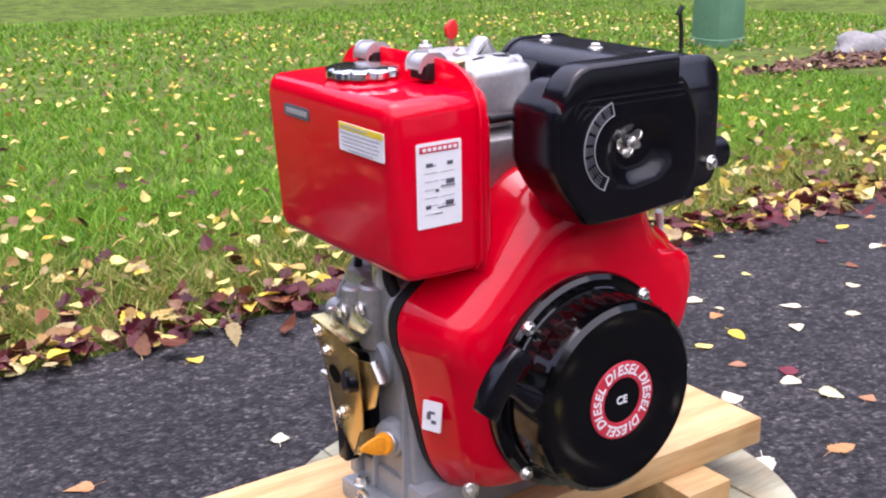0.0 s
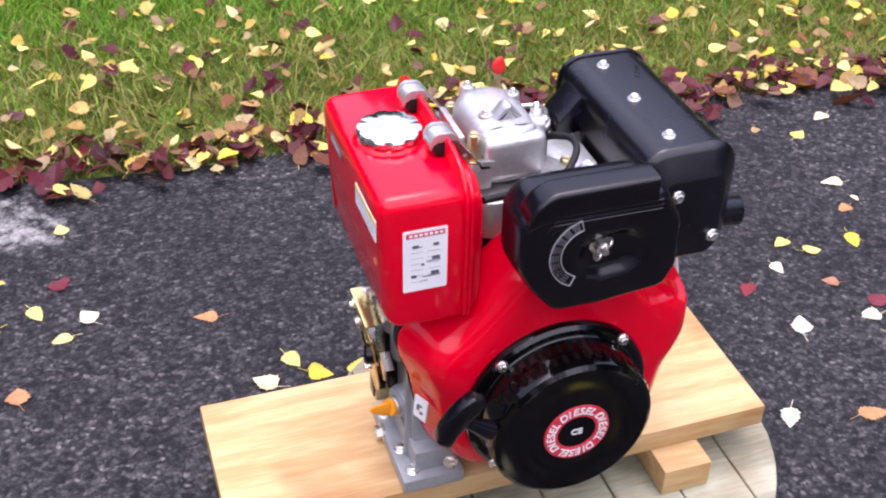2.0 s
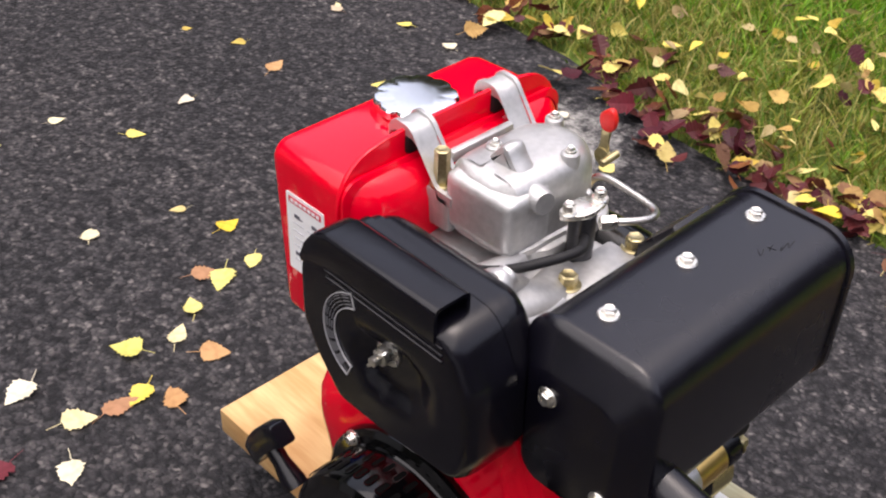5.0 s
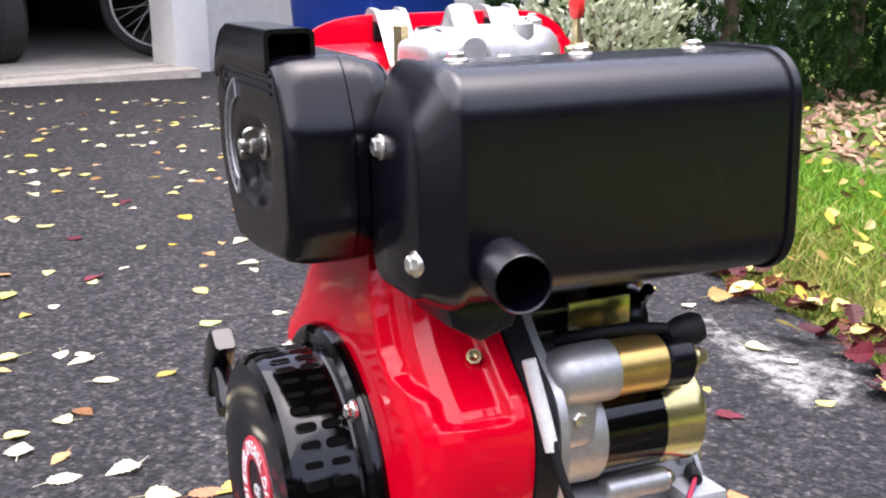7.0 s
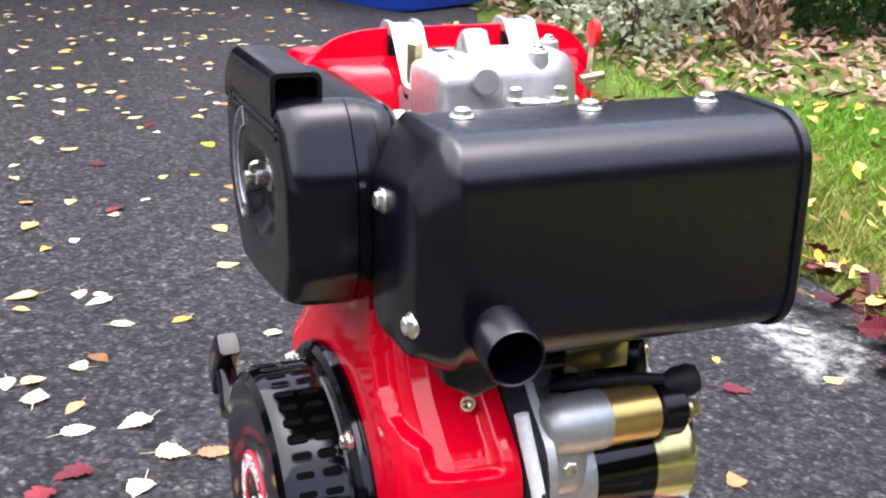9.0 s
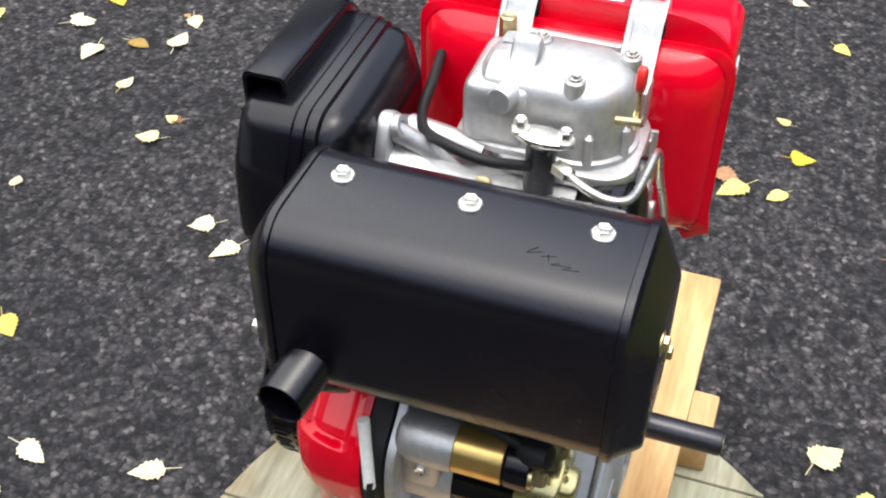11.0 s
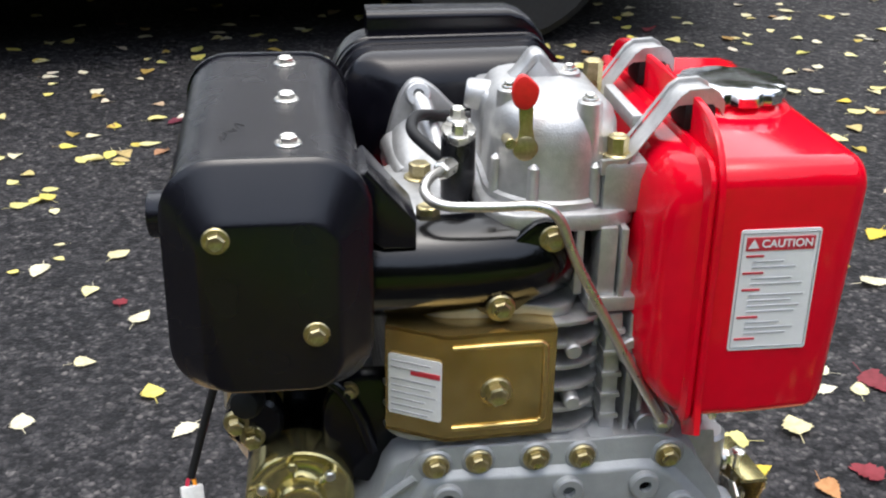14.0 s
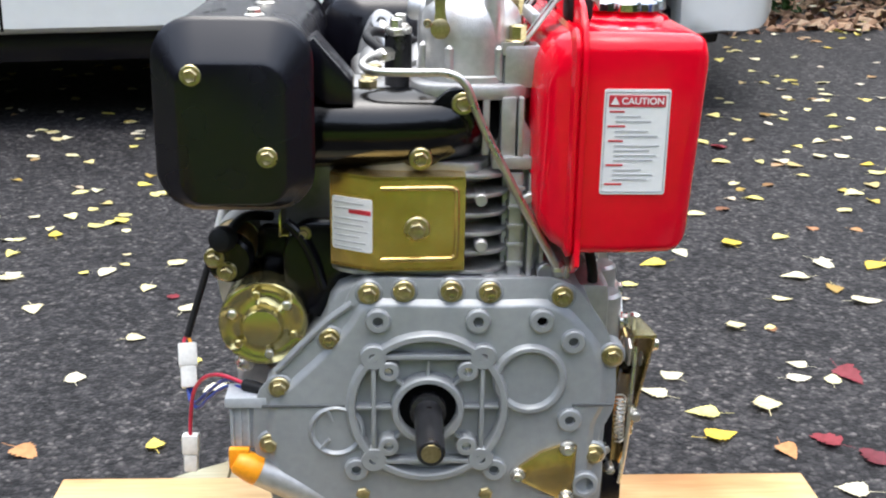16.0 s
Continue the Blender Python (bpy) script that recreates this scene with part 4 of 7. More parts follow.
def build_shroud():
    line = [(-0.02, 0.048), (-0.08, 0.046), (-0.124, 0.056), (-0.152, 0.095), (-0.166, 0.150), (-0.176, 0.205), (-0.191, 0.255), (-0.184, 0.290), (-0.150, 0.318), (-0.115, 0.352), (-0.080, 0.390), (-0.040, 0.422), (0.030, 0.432), (0.095, 0.425), (0.128, 0.395), (0.150, 0.350), (0.178, 0.322), (0.203, 0.300), (0.211, 0.268), (0.205, 0.225), (0.186, 0.185), (0.176, 0.140), (0.166, 0.095), (0.135, 0.058), (0.06, 0.046)]
    ring = spline(line, 4)
    c = Vector((0.004, 0.200))

    def at(y, k, left=None):
        """The outline drawn in to k; the tank side slopes in sooner, by left."""
        out = []
        for p in ring:
            s = min(1.0, max(0.0, (0.10 - p.x) / 0.20))
            q = k + ((left if left else k) - k) * s * s * (3 - 2 * s)
            out.append((c.x + (p.x - c.x) * q, y, c.y + (p.y - c.y) * q))
        return out

    bm = bmesh.new()
    loft(bm, [at(-0.060, 0.97), at(-0.060, 1.0), at(-0.066, 1.004, 1.0), at(-0.072, 1.0, 0.985), at(-0.090, 0.988, 0.935), at(-0.108, 0.962, 0.895), at(-0.122, 0.915, 0.85), at(-0.131, 0.85, 0.79), at(-0.135, 0.76, 0.72), at(-0.136, 0.60)])
    # the pressed-in panel on the flank below the muffler
    fs = [f for f in bm.faces if len(f.verts) == 4 and f.calc_center_median().x > 0.06 and f.calc_center_median().z > 0.26]
    bmesh.ops.subdivide_edges(bm, edges=list({e for f in fs for e in f.edges}), cuts=5, use_grid_fill=True)
    bm.normal_update()
    lines = [(Vector(a), Vector(b)) for a, b in (((0.090, 0.380), (0.112, 0.324)), ((0.112, 0.324), (0.132, 0.308)), ((0.132, 0.308), (0.171, 0.303)), ((0.171, 0.303), (0.190, 0.287)), ((0.190, 0.287), (0.230, 0.298)))]
    moves = {}
    for v in bm.verts:
        if v.co.x < 0.085 or v.co.z < 0.28 or v.co.y > -0.068:
            continue
        p, best, side = Vector((v.co.x, v.co.z)), 1.0, 1
        for a, b in lines:
            t = min(1.0, max(0.0, (p - a).dot(b - a) / (b - a).length_squared))
            d = p - (a + (b - a) * t)
            if d.length < best:
                e = b - a
                best, side = d.length, 1 if e.x * (p.y - a.y) - e.y * (p.x - a.x) > 0 else -1
        k = min(1.0, max(0.0, (best * side + 0.001) / 0.006)) * min(1.0, max(0.0, (-0.072 - v.co.y) / 0.008))
        moves[v] = (k * k * (3 - 2 * k), v.normal.copy())
    for v, (k, nrm) in moves.items():
        v.co -= nrm * (nrm.dot(Vector((0.6, -0.8, 0)).normalized()) > 0) * 0.010 * k
        if nrm.dot(Vector((0.6, -0.8, 0))) <= 0:
            v.co += nrm * 0.010 * k
    shroud = part("fan_shroud", bm, RED, ENGINE, "glossy red pressed steel fan shroud", 50)
    bm = bmesh.new()
    loft(bm, [at(-0.040, 0.985), at(-0.0415, 1.0), at(-0.058, 1.006), at(-0.0595, 0.985)])
    part("gasket_strip", bm, RUBBER, shroud, "black rubber edge strip")
    bm = bmesh.new()
    loft(bm, [at(-0.030, 0.98), at(-0.0315, 0.995), at(-0.0385, 0.995), at(-0.0395, 0.98)])
    part("back_flange", bm, ALU, shroud, "bare aluminium back flange")
    hexes(shroud, [(-0.168, -0.074, 0.263)], (-0.15, -1, 0), ZINC, 0.007, 0.008)
    hexes(shroud, [(0.163, -0.083, 0.327)], (0.75, -0.45, 0.45), YZINC, 0.0040, 0.006)
    hexes(shroud, [(-0.13, -0.108, 0.072)], (-0.2, -1, -0.1), ZINC, 0.007, 0.008)
    face = Matrix(((0.43, 0.89, 0.10, -0.1685), (-0.90, 0.43, 0.03, -0.0905), (-0.02, -0.10, 1.0, 0.168), (0, 0, 0, 1)))
    bm = bmesh.new()
    prism(bm, rr(0.0235, 0.034, 0.0015, 3), -0.0012, 0.0012, 0)
    bm.transform(face)
    tag = part("warning_sticker", bm, WHITE, shroud, "small white pictogram sticker")
    for x0, x1, z0, z1 in ((-0.006, -0.001, -0.004, 0.004), (0.0, 0.006, -0.008, -0.004), (-0.004, 0.004, 0.003, 0.006)):
        bm = bmesh.new()
        box(bm, (x0, -0.0018, z0), (x1, -0.0010, z1))
        bm.transform(face)
        part("pictogram", bm, INK, tag)


build_shroud()


def build_recoil():
    o = (0.004, 0.0, 0.183)
    bm = bmesh.new()
    lathe(bm, [(-0.131, 0.090), (-0.131, 0.122), (-0.134, 0.128), (-0.139, 0.129), (-0.145, 0.127), (-0.149, 0.122), (-0.150, 0.114), (-0.152, 0.1125), (-0.194, 0.1115), (-0.201, 0.109), (-0.2055, 0.103), (-0.2060, 0.060), (-0.2050, 0.054), (-0.2050, 0.0)], o, (0, 1, 0), 96)
    drum = part("recoil_starter", bm, GLOSSBLACK, ENGINE, "gloss black pull starter housing", 30)
    # two rows of ventilation slots round the drum
    bm = bmesh.new()
    rim = rr(0.0080, 0.0170, 0.0036, 3)
    hole = rr(0.0056, 0.0146, 0.0026, 3)
    loft(bm, [[(a, b, 0.0) for a, b in rim], [(a, b, 0.0005) for a, b in rim], [(a, b, 0.0005) for a, b in hole], [(a, b, 0.0001) for a, b in hole]], (False, False))
    frame_me = bpy.data.meshes.new("slot_rim")
    bm.to_mesh(frame_me)
    bm.free()
    frame_me.materials.append(GLOSSBLACK)
    bm = bmesh.new()
    # a flat black face painted as the dark inside the slot
    bm.faces.new([bm.verts.new((a, b, 0.0003)) for a, b in hole])
    void_me = bpy.data.meshes.new("slot")
    bm.to_mesh(void_me)
    bm.free()
    void_me.materials.append(VOID)
    for i in range(48):
        a = 2 * math.pi * i / 48
        if radians(150) < a < radians(215):
            continue
        for y in (-0.1845, -0.1638):
            m = Matrix.Translation((o[0], y, o[2])) @ Matrix.Rotation(-a, 4, "Y") @ Matrix.Translation((0.1121, 0, 0)) @ Matrix.Rotation(radians(90), 4, "Y")
            for nm, me in (("slot_rim", frame_me), ("slot", void_me)):
                ob = new(nm, me)
                ob.parent = drum
                ob.matrix_basis = m
    for x, z in ((-0.080, 0.269), (0.088, 0.271), (0.090, 0.094), (-0.082, 0.096)):
        bolt("flange_bolt", (x, -0.149, z), (0, -1, 0), ZINC, drum, 0.0058, 0.006)
    # round emblem with lettering
    bm = bmesh.new()
    lathe(bm, [(0, 0.0455), (0.0012, 0.0450), (0.0012, 0.0268), (0, 0.0265)], (0.006, -0.2050, 0.182), (0, -1, 0), 64, (False, False))
    ring = part("emblem_ring", bm, REDINK, drum, "red ring emblem lettered in white")
    for q, base in enumerate((90, 0, 270, 180)):
        for k, ch in enumerate("DIESEL"):
            a = radians(base + 14 + (2.5 - k) * 13.4 - 12)
            m = Matrix.Translation((0.006 + 0.0358 * math.cos(a), -0.2064, 0.182 + 0.0358 * math.sin(a))) @ Matrix.Rotation(radians(90), 4, "X") @ Matrix.Rotation(a - radians(90), 4, "Z")
            text_mesh("letter", ch, 0.0160, m, WHITE, ring, 0.0003, 0.2)
    m = Matrix.Translation((0.006, -0.2056, 0.182)) @ Matrix.Rotation(radians(90), 4, "X")
    text_mesh("mark", "CE", 0.013, m, WHITE, ring, 0.0003)
    # pull grip
    d = Vector((0.060, 0, 0.078)).normalized()
    s = Vector((0.078, 0, -0.060)).normalized()
    mid = Vector((-0.153, -0.196, 0.243))
    bm = bmesh.new()
    rings = []
    for t, w, b in ((-0.0385, 0.0105, 0.003), (-0.0365, 0.0118, 0.002), (-0.020, 0.0126, -0.002), (0, 0.0130, -0.003), (0.020, 0.0126, -0.002), (0.0365, 0.0118, 0.002), (0.0385, 0.0105, 0.003)):
        rings.append([mid + d * t + s * (b + u * 1.2) + Vector((0, v, 0)) for u, v in rr(w * 1.75, w * 1.7, w * 0.28, 2)])
    loft(bm, rings)
    grip = part("pull_grip", bm, PLASTIC, drum, "black plastic pull grip")
    bm = bmesh.new()
    lathe(bm, [(0, 0.010), (0.02, 0.009), (0.042, 0.013), (0.05, 0.013)], mid + s * 0.004, s, 18)
    part("grip_neck", bm, PLASTIC, grip)


build_recoil()


def build_tank():
    cy, cz = 0.0165, 0.4315

    def sec(x, w, h, r, dz=0.0):
        soft = rr(w, h, r, 6)
        tight = rr(w, h, r * 0.55, 6)
        return [(x + 0.013 * max(0.0, -b / 0.094) ** 2 * max(0.0, (-0.13 - x) / 0.1), cy + a, cz + dz + b) for a, b in soft[:14] + tight[14:]]

    bm = bmesh.new()
    loft(bm, [sec(-0.2298, 0.236, 0.152, 0.012), sec(-0.2288, 0.249, 0.165, 0.014), sec(-0.2260, 0.260, 0.176, 0.016), sec(-0.2215, 0.268, 0.183, 0.017), sec(-0.214, 0.272, 0.186, 0.017), sec(-0.170, 0.274, 0.188, 0.017), sec(-0.122, 0.274, 0.188, 0.017),
              sec(-0.114, 0.270, 0.186, 0.028), sec(-0.104, 0.258, 0.177, 0.034), sec(-0.096, 0.238, 0.160, 0.036), sec(-0.090, 0.205, 0.130, 0.036), sec(-0.088, 0.16, 0.09, 0.03)])
    tank = part("fuel_tank", bm, RED, ENGINE, "glossy red steel fuel tank", 40)
    # welded seam, standing up higher along the top where the brackets clasp it
    bm = bmesh.new()
    seam = [(cy + a, cz + b) for a, b in rr(0.284, 0.197, 0.020, 5) if b < 0.03]
    rise = spline([(cy - 0.142, 0.470), (cy - 0.142, 0.500), (cy - 0.134, 0.525), (cy - 0.115, 0.543), (cy - 0.085, 0.5515), (cy - 0.04, 0.553), (cy + 0.05, 0.553), (cy + 0.092, 0.5515), (cy + 0.118, 0.543), (cy + 0.135, 0.525), (cy + 0.142, 0.500), (cy + 0.142, 0.470)], 3, False)
    prism(bm, seam + [tuple(p) for p in reversed(rise)], -0.1265, -0.1215, 0.0012, "x")
    part("seam_flange", bm, RED, tank)
    bm = bmesh.new()
    prism(bm, [(0.150, 0.345), (0.159, 0.352), (0.162, 0.33), (0.140, 0.317), (0.120, 0.345)], -0.1265, -0.1215, 0.001, "x")
    part("seam_tab", bm, RED, tank)
    # pressed bead that runs beside the seam
    bm = bmesh.new()
    loft(bm, [sec(-0.1213, 0.276, 0.190, 0.018), sec(-0.1190, 0.2805, 0.1945, 0.020), sec(-0.1160, 0.2805, 0.1945, 0.020), sec(-0.1135, 0.270, 0.186, 0.026)], (False, False))
    part("pressed_bead", bm, RED, tank)
    # filler neck and scalloped chrome cap
    c = (-0.176, 0.018, 0.0)
    bm = bmesh.new()
    lathe(bm, [(0.520, 0.048), (0.526, 0.0435), (0.529, 0.038), (0.531, 0.0345), (0.536, 0.0335)], c, (0, 0, 1), 40)
    part("filler_neck", bm, RED, tank)
    bm = bmesh.new()
    rings = []
    for z, r, k in ((0.5315, 0.0390, 1), (0.5325, 0.0412, 1), (0.5390, 0.0410, 1), (0.5412, 0.0395, 0.9), (0.5422, 0.0355, 0.3), (0.5424, 0.020, 0.0), (0.5424, 0.004, 0.0)):
        rings.append([(c[0] + rr_ * math.cos(a), c[1] + rr_ * math.sin(a), z) for a, rr_ in ((2 * math.pi * i / 96, r - k * 0.0036 * max(0.0, math.cos(10 * 2 * math.pi * i / 96)) ** 2) for i in range(96))])
    loft(bm, rings)
    part("filler_cap", bm, CHROME, tank, "scalloped chrome fuel cap", 30)
    # stickers on the two ends and the long side
    def sticker(name, o, u, v, w, h, label):
        bm = bmesh.new()
        sheet(bm, o, u, v, w, h, 0.0, 0.002)
        return part(name, bm, WHITE, tank, label, 0)

    def bars(owner, o, u, v, rows, material, off=0.0009):
        for a, b, w, h in rows:
            bm = bmesh.new()
            sheet(bm, Vector(o) + Vector(u) * a + Vector(v) * b, u, v, w, h, off, 0.0, 0.0002)
            part("print", bm, material, owner, "", 0)

    u, v = Vector((-1, 0, 0)), Vector((0, 0, 1))
    o = Vector((-0.1685, 0.1540, 0.4365))
    st = sticker("caution_sticker", o, u, v, 0.055, 0.089, "white caution sticker with red heading")
    bars(st, o, u, v, [(0, 0.0345, 0.047, 0.0095)], REDINK)
    m = Matrix.Translation(o + v * 0.0345 + u * 0.0045 + Vector((0, 0.0014, 0))) @ Matrix(((-1, 0, 0, 0), (0, 0, 1, 0), (0, 1, 0, 0), (0, 0, 0, 1)))
    text_mesh("lettering", "CAUTION", 0.0078, m, WHITE, st, 0.0001)
    bm = bmesh.new()
    q = o + v * 0.0345 - u * 0.0185 + Vector((0, 0.0013, 0))
    loft(bm, [[q + u * a + v * b + Vector((0, d, 0)) for a, b in ((-0.0038, -0.0028), (0.0038, -0.0028), (0, 0.0036))] for d in (0, 0.0002)])
    part("warning_triangle", bm, WHITE, st, "", 0)
    rd, tx = [], []
    for i, w in enumerate((0, 0.021, 0.030, 0, 0.028, 0.036, 0, 0.038, 0.030, 0.036, 0.033, 0, 0.024, 0.034, 0.029, 0)):
        z = 0.0258 - 0.0041 * i
        (tx if w else rd).append((-0.0175 + w / 2, z, w, 0.0010) if w else (-0.0165, z, 0.0125 + 0.002 * (i % 2), 0.0014))
    bars(st, o, u, v, rd, REDINK)
    bars(st, o, u, v, tx, GREYINK)
    bars(st, o, u, v, [(0, 0.0422, 0.052, 0.0004), (0, -0.0422, 0.052, 0.0004), (-0.026, 0, 0.0004, 0.084), (0.026, 0, 0.0004, 0.084)], GREYINK)
    u = Vector((1, 0, 0))
    o = Vector((-0.174, -0.1208, 0.4385))
    st = sticker("instruction_sticker", o, u, v, 0.0545, 0.088, "white starting instruction sticker with red heading")
    bars(st, o, u, v, [(0, 0.0372, 0.047, 0.0068)], REDINK)
    bars(st, o, u, v, [(-0.018 + 0.0062 * i, 0.0372, 0.0042, 0.0034) for i in range(7)], WHITE, 0.0013)
    bars(st, o, u, v, [(-0.012, 0.021, 0.008, 0.004), (0.013, 0.021, 0.007, 0.004), (-0.006, 0.020, 0.004, 0.001), (0.010, -0.002, 0.018, 0.001), (0.013, 0.002, 0.010, 0.005), (-0.003, -0.006, 0.004, 0.003), (-0.014, -0.022, 0.006, 0.004), (0.008, -0.024, 0.022, 0.0012), (0.012, -0.020, 0.010, 0.005), (-0.002, -0.030, 0.010, 0.001)], INK)
    bars(st, o, u, v, [(-0.010 + 0.02 * (i % 2), 0.013 - 0.0085 * (i // 2), 0.016, 0.0007) for i in range(11)], GREYINK)
    u = Vector((0, -1, 0))
    o = Vector((-0.2297, -0.064, 0.480))
    st = sticker("notice_label", o, u, v, 0.088, 0.030, "white notice label with yellow band")
    bars(st, o, u, v, [(0, 0.0112, 0.086, 0.0065)], YELINK)
    bars(st, o, u, v, [(-0.012, 0.0112, 0.05, 0.0018)], GREYINK, 0.0012)
    bars(st, o, u, v, [(-0.002, 0.0045 - 0.0042 * i, w, 0.0012) for i, w in enumerate((0.078, 0.072, 0.076, 0.070, 0.05))], GREYINK)
    bm = bmesh.new()
    sheet(bm, (-0.2297, 0.074, 0.4900), u, v, 0.058, 0.0135, 0, 0.004)
    badge = part("maker_badge", bm, INK, tank, "dark oval badge", 0)
    bars(badge, (-0.2297, 0.074, 0.4900), u, v, [(-0.021 + 0.0061 * i, 0, 0.0042, 0.006) for i in range(8)], SILVERINK)
    # two cast brackets that clasp the tank seam, with rubber pads
    for y in (-0.031, 0.078):
        bm = bmesh.new()
        line = [Vector(p) for p in ((-0.062, 0.509), (-0.079, 0.510), (-0.084, 0.513), (-0.108, 0.546), (-0.113, 0.553), (-0.119, 0.5575), (-0.134, 0.5585), (-0.140, 0.555), (-0.144, 0.548))]
        for d0, d1, low in ((-0.015, -0.0105, 0.013), (-0.0107, 0.0107, 0.006), (0.0105, 0.015, 0.013)):
            drop = 0.0 if low > 0.01 else 0.0028
            top_ = [p - Vector((0, drop)) for p in line]
            under = [p - Vector((0, drop)) + Vector((0.55, -0.83)) * low if -0.139 < p.x < -0.081 else p - Vector((0, drop + low * 0.8)) for p in line]
            vs = [[bm.verts.new((q.x, y + d, q.y)) for q in top_ + under[::-1]] for d in (d0, d1)]
            n = len(line)
            for i in range(n - 1):
                j = 2 * n - 1 - i
                for w in vs:
                    bm.faces.new((w[i], w[i + 1], w[j - 1], w[j]))
            for i in range(2 * n):
                bm.faces.new((vs[0][i - 1], vs[0][i], vs[1][i], vs[1][i - 1]))
        bmesh.ops.bevel(bm, geom=[e for e in bm.edges if len(e.link_faces) == 2 and e.calc_face_angle(0) > 0.9 and all(min(abs(abs(v.co.y - y) - q) for q in (0.015, 0.0105)) < 0.00008 for v in e.verts)], offset=0.0012, segments=2, affect="EDGES")
        arm = part("tank_bracket", bm, ALU, ENGINE, "cast aluminium bracket clasping the tank seam")
        bm = bmesh.new()
        box(bm, (-0.1385, y - 0.0155, 0.529), (-0.1165, y + 0.0155, 0.5485), 0.003)
        part("rubber_pad", bm, RUBBER, arm, "black rubber pad")
        bm = bmesh.new()
        box(bm, (-0.096, y - 0.015, 0.470), (-0.064, y + 0.016, 0.5075), 0.004)
        part("bracket_post", bm, ALU, arm)
        bolt("bracket_bolt", (-0.076 if y > 0 else -0.086, y + (0.002 if y > 0 else -0.003), 0.509), (0, 0, 1), YZINC, arm, 0.0075, 0.014 if y > 0 else 0.036)
    bm = bmesh.new()
    box(bm, (-0.098, -0.016, 0.520), (-0.090, 0.063, 0.531), 0.002)
    part("bracket_bar", bm, ALU, ENGINE)


build_tank()


def build_muffler():
    cx, cz = 0.163, 0.454

    def sec(y, g, r=0.033, dz=0.0):
        return [(cx + a, y, cz + b + dz) for a, b in rr(0.126 + g, 0.156 + g, r, 7)]

    bm = bmesh.new()
    loft(bm, [sec(-0.118, 0), sec(0.136, 0)], (True, True))
    body = part("muffler", bm, BLACK, ENGINE, "black powder-coated box muffler", 40)
    bm = bmesh.new()
    loft(bm, [sec(-0.1130, 0.0), sec(-0.1138, 0.0036, 0.0345), sec(-0.1180, 0.0040, 0.035), sec(-0.1200, 0.0010, 0.034), sec(-0.1232, -0.003, 0.033, -0.001), sec(-0.1255, -0.008, 0.031, -0.0025), sec(-0.1350, -0.030, 0.024, -0.009), sec(-0.1385, -0.037, 0.021, -0.012), sec(-0.1405, -0.044, 0.018, -0.013)])
    part("front_cap", bm, BLACK, body, "", 60)
    bm = bmesh.new()
    loft(bm, [sec(0.132, 0.0), sec(0.133, 0.005, 0.035), sec(0.1385, 0.006, 0.036), sec(0.1405, 0.003, 0.035), sec(0.1420, -0.001, 0.034), sec(0.1565, -0.034, 0.022, -0.0115), sec(0.1582, -0.038, 0.020, -0.0125), sec(0.1590, -0.042, 0.018, -0.013)])
    part("rear_cap", bm, BLACK, body, "", 26)
    for pts in ([(0.176, 0.066), (0.183, 0.060), (0.179, 0.070)], [(0.180, 0.074), (0.187, 0.076)], [(0.184, 0.070), (0.181, 0.080)], [(0.187, 0.084), (0.190, 0.078), (0.188, 0.092), (0.192, 0.086), (0.190, 0.098)]):
        bm = bmesh.new()
        tube(bm, [(x, y, 0.5322) for x, y in pts], 0.0004, 6, 3, 0.4)
        part("scribbled_mark", bm, RUBBER, body)
    hexes(body, [(0.148, -0.087, 0.532), (0.148, 0.009, 0.532), (0.148, 0.104, 0.532)], (0, 0, 1), ZINC, 0.0062, 0.006, "top_bolt")
    hexes(body, [(0.141, -0.140, 0.477), (0.199, -0.140, 0.409)], (0, -1, 0), ZINC, 0.0062, 0.006, "end_bolt")
    hexes(body, [(0.194, 0.158, 0.490), (0.135, 0.158, 0.423)], (0, 1, 0), YZINC, 0.0062, 0.006, "end_bolt")
    bm = bmesh.new()
    ax = Vector((1, -0.12, -0.06))
    lathe(bm, [(-0.02, 0.0205), (0.002, 0.0205), (0.004, 0.0195), (0.044, 0.0195), (0.045, 0.0188), (0.044, 0.0176), (0.0, 0.0174)], (0.218, -0.090, 0.408), ax, 32, (False, True))
    pipe = part("exhaust_outlet", bm, BLACK, body, "short black exhaust pipe")
    bm = bmesh.new()
    lathe(bm, [(0, 0.0173), (0.0006, 0.0173)], (0.226, -0.091, 0.4075), ax, 24)
    part("pipe_bore", bm, VOID, pipe)
    bm = bmesh.new()
    prism(bm, [(-0.120, 0.385), (-0.060, 0.385), (-0.07, 0.358), (-0.095, 0.350), (-0.115, 0.362)], 0.135, 0.20, 0.003, "x")
    part("lower_bracket", bm, BLACK, body)
    # elbow from the head, with its gusset and shield
    bm = bmesh.new()
    tube(bm, [(0.106, 0.078, 0.432), (0.075, 0.082, 0.433), (0.03, 0.084, 0.434), (-0.012, 0.080, 0.436), (-0.034, 0.066, 0.438), (-0.040, 0.045, 0.440)], lambda t: 0.036 - 0.004 * t, 20, 5)
    elbow = part("exhaust_elbow", bm, ENAMEL, ENGINE, "black exhaust elbow to the muffler", 60)
    bm = bmesh.new()
    prism(bm, [(0.104, 0.512), (0.098, 0.515), (0.066, 0.478), (0.066, 0.458), (0.088, 0.458), (0.104, 0.47)], 0.060, 0.112, 0.003)
    part("gusset", bm, BLACK, elbow)
    hexes(elbow, [(-0.028, 0.106, 0.459), (0.008, 0.114, 0.412)], (0, 1, 0), YZINC, 0.0070, 0.006)
    bm = bmesh.new()
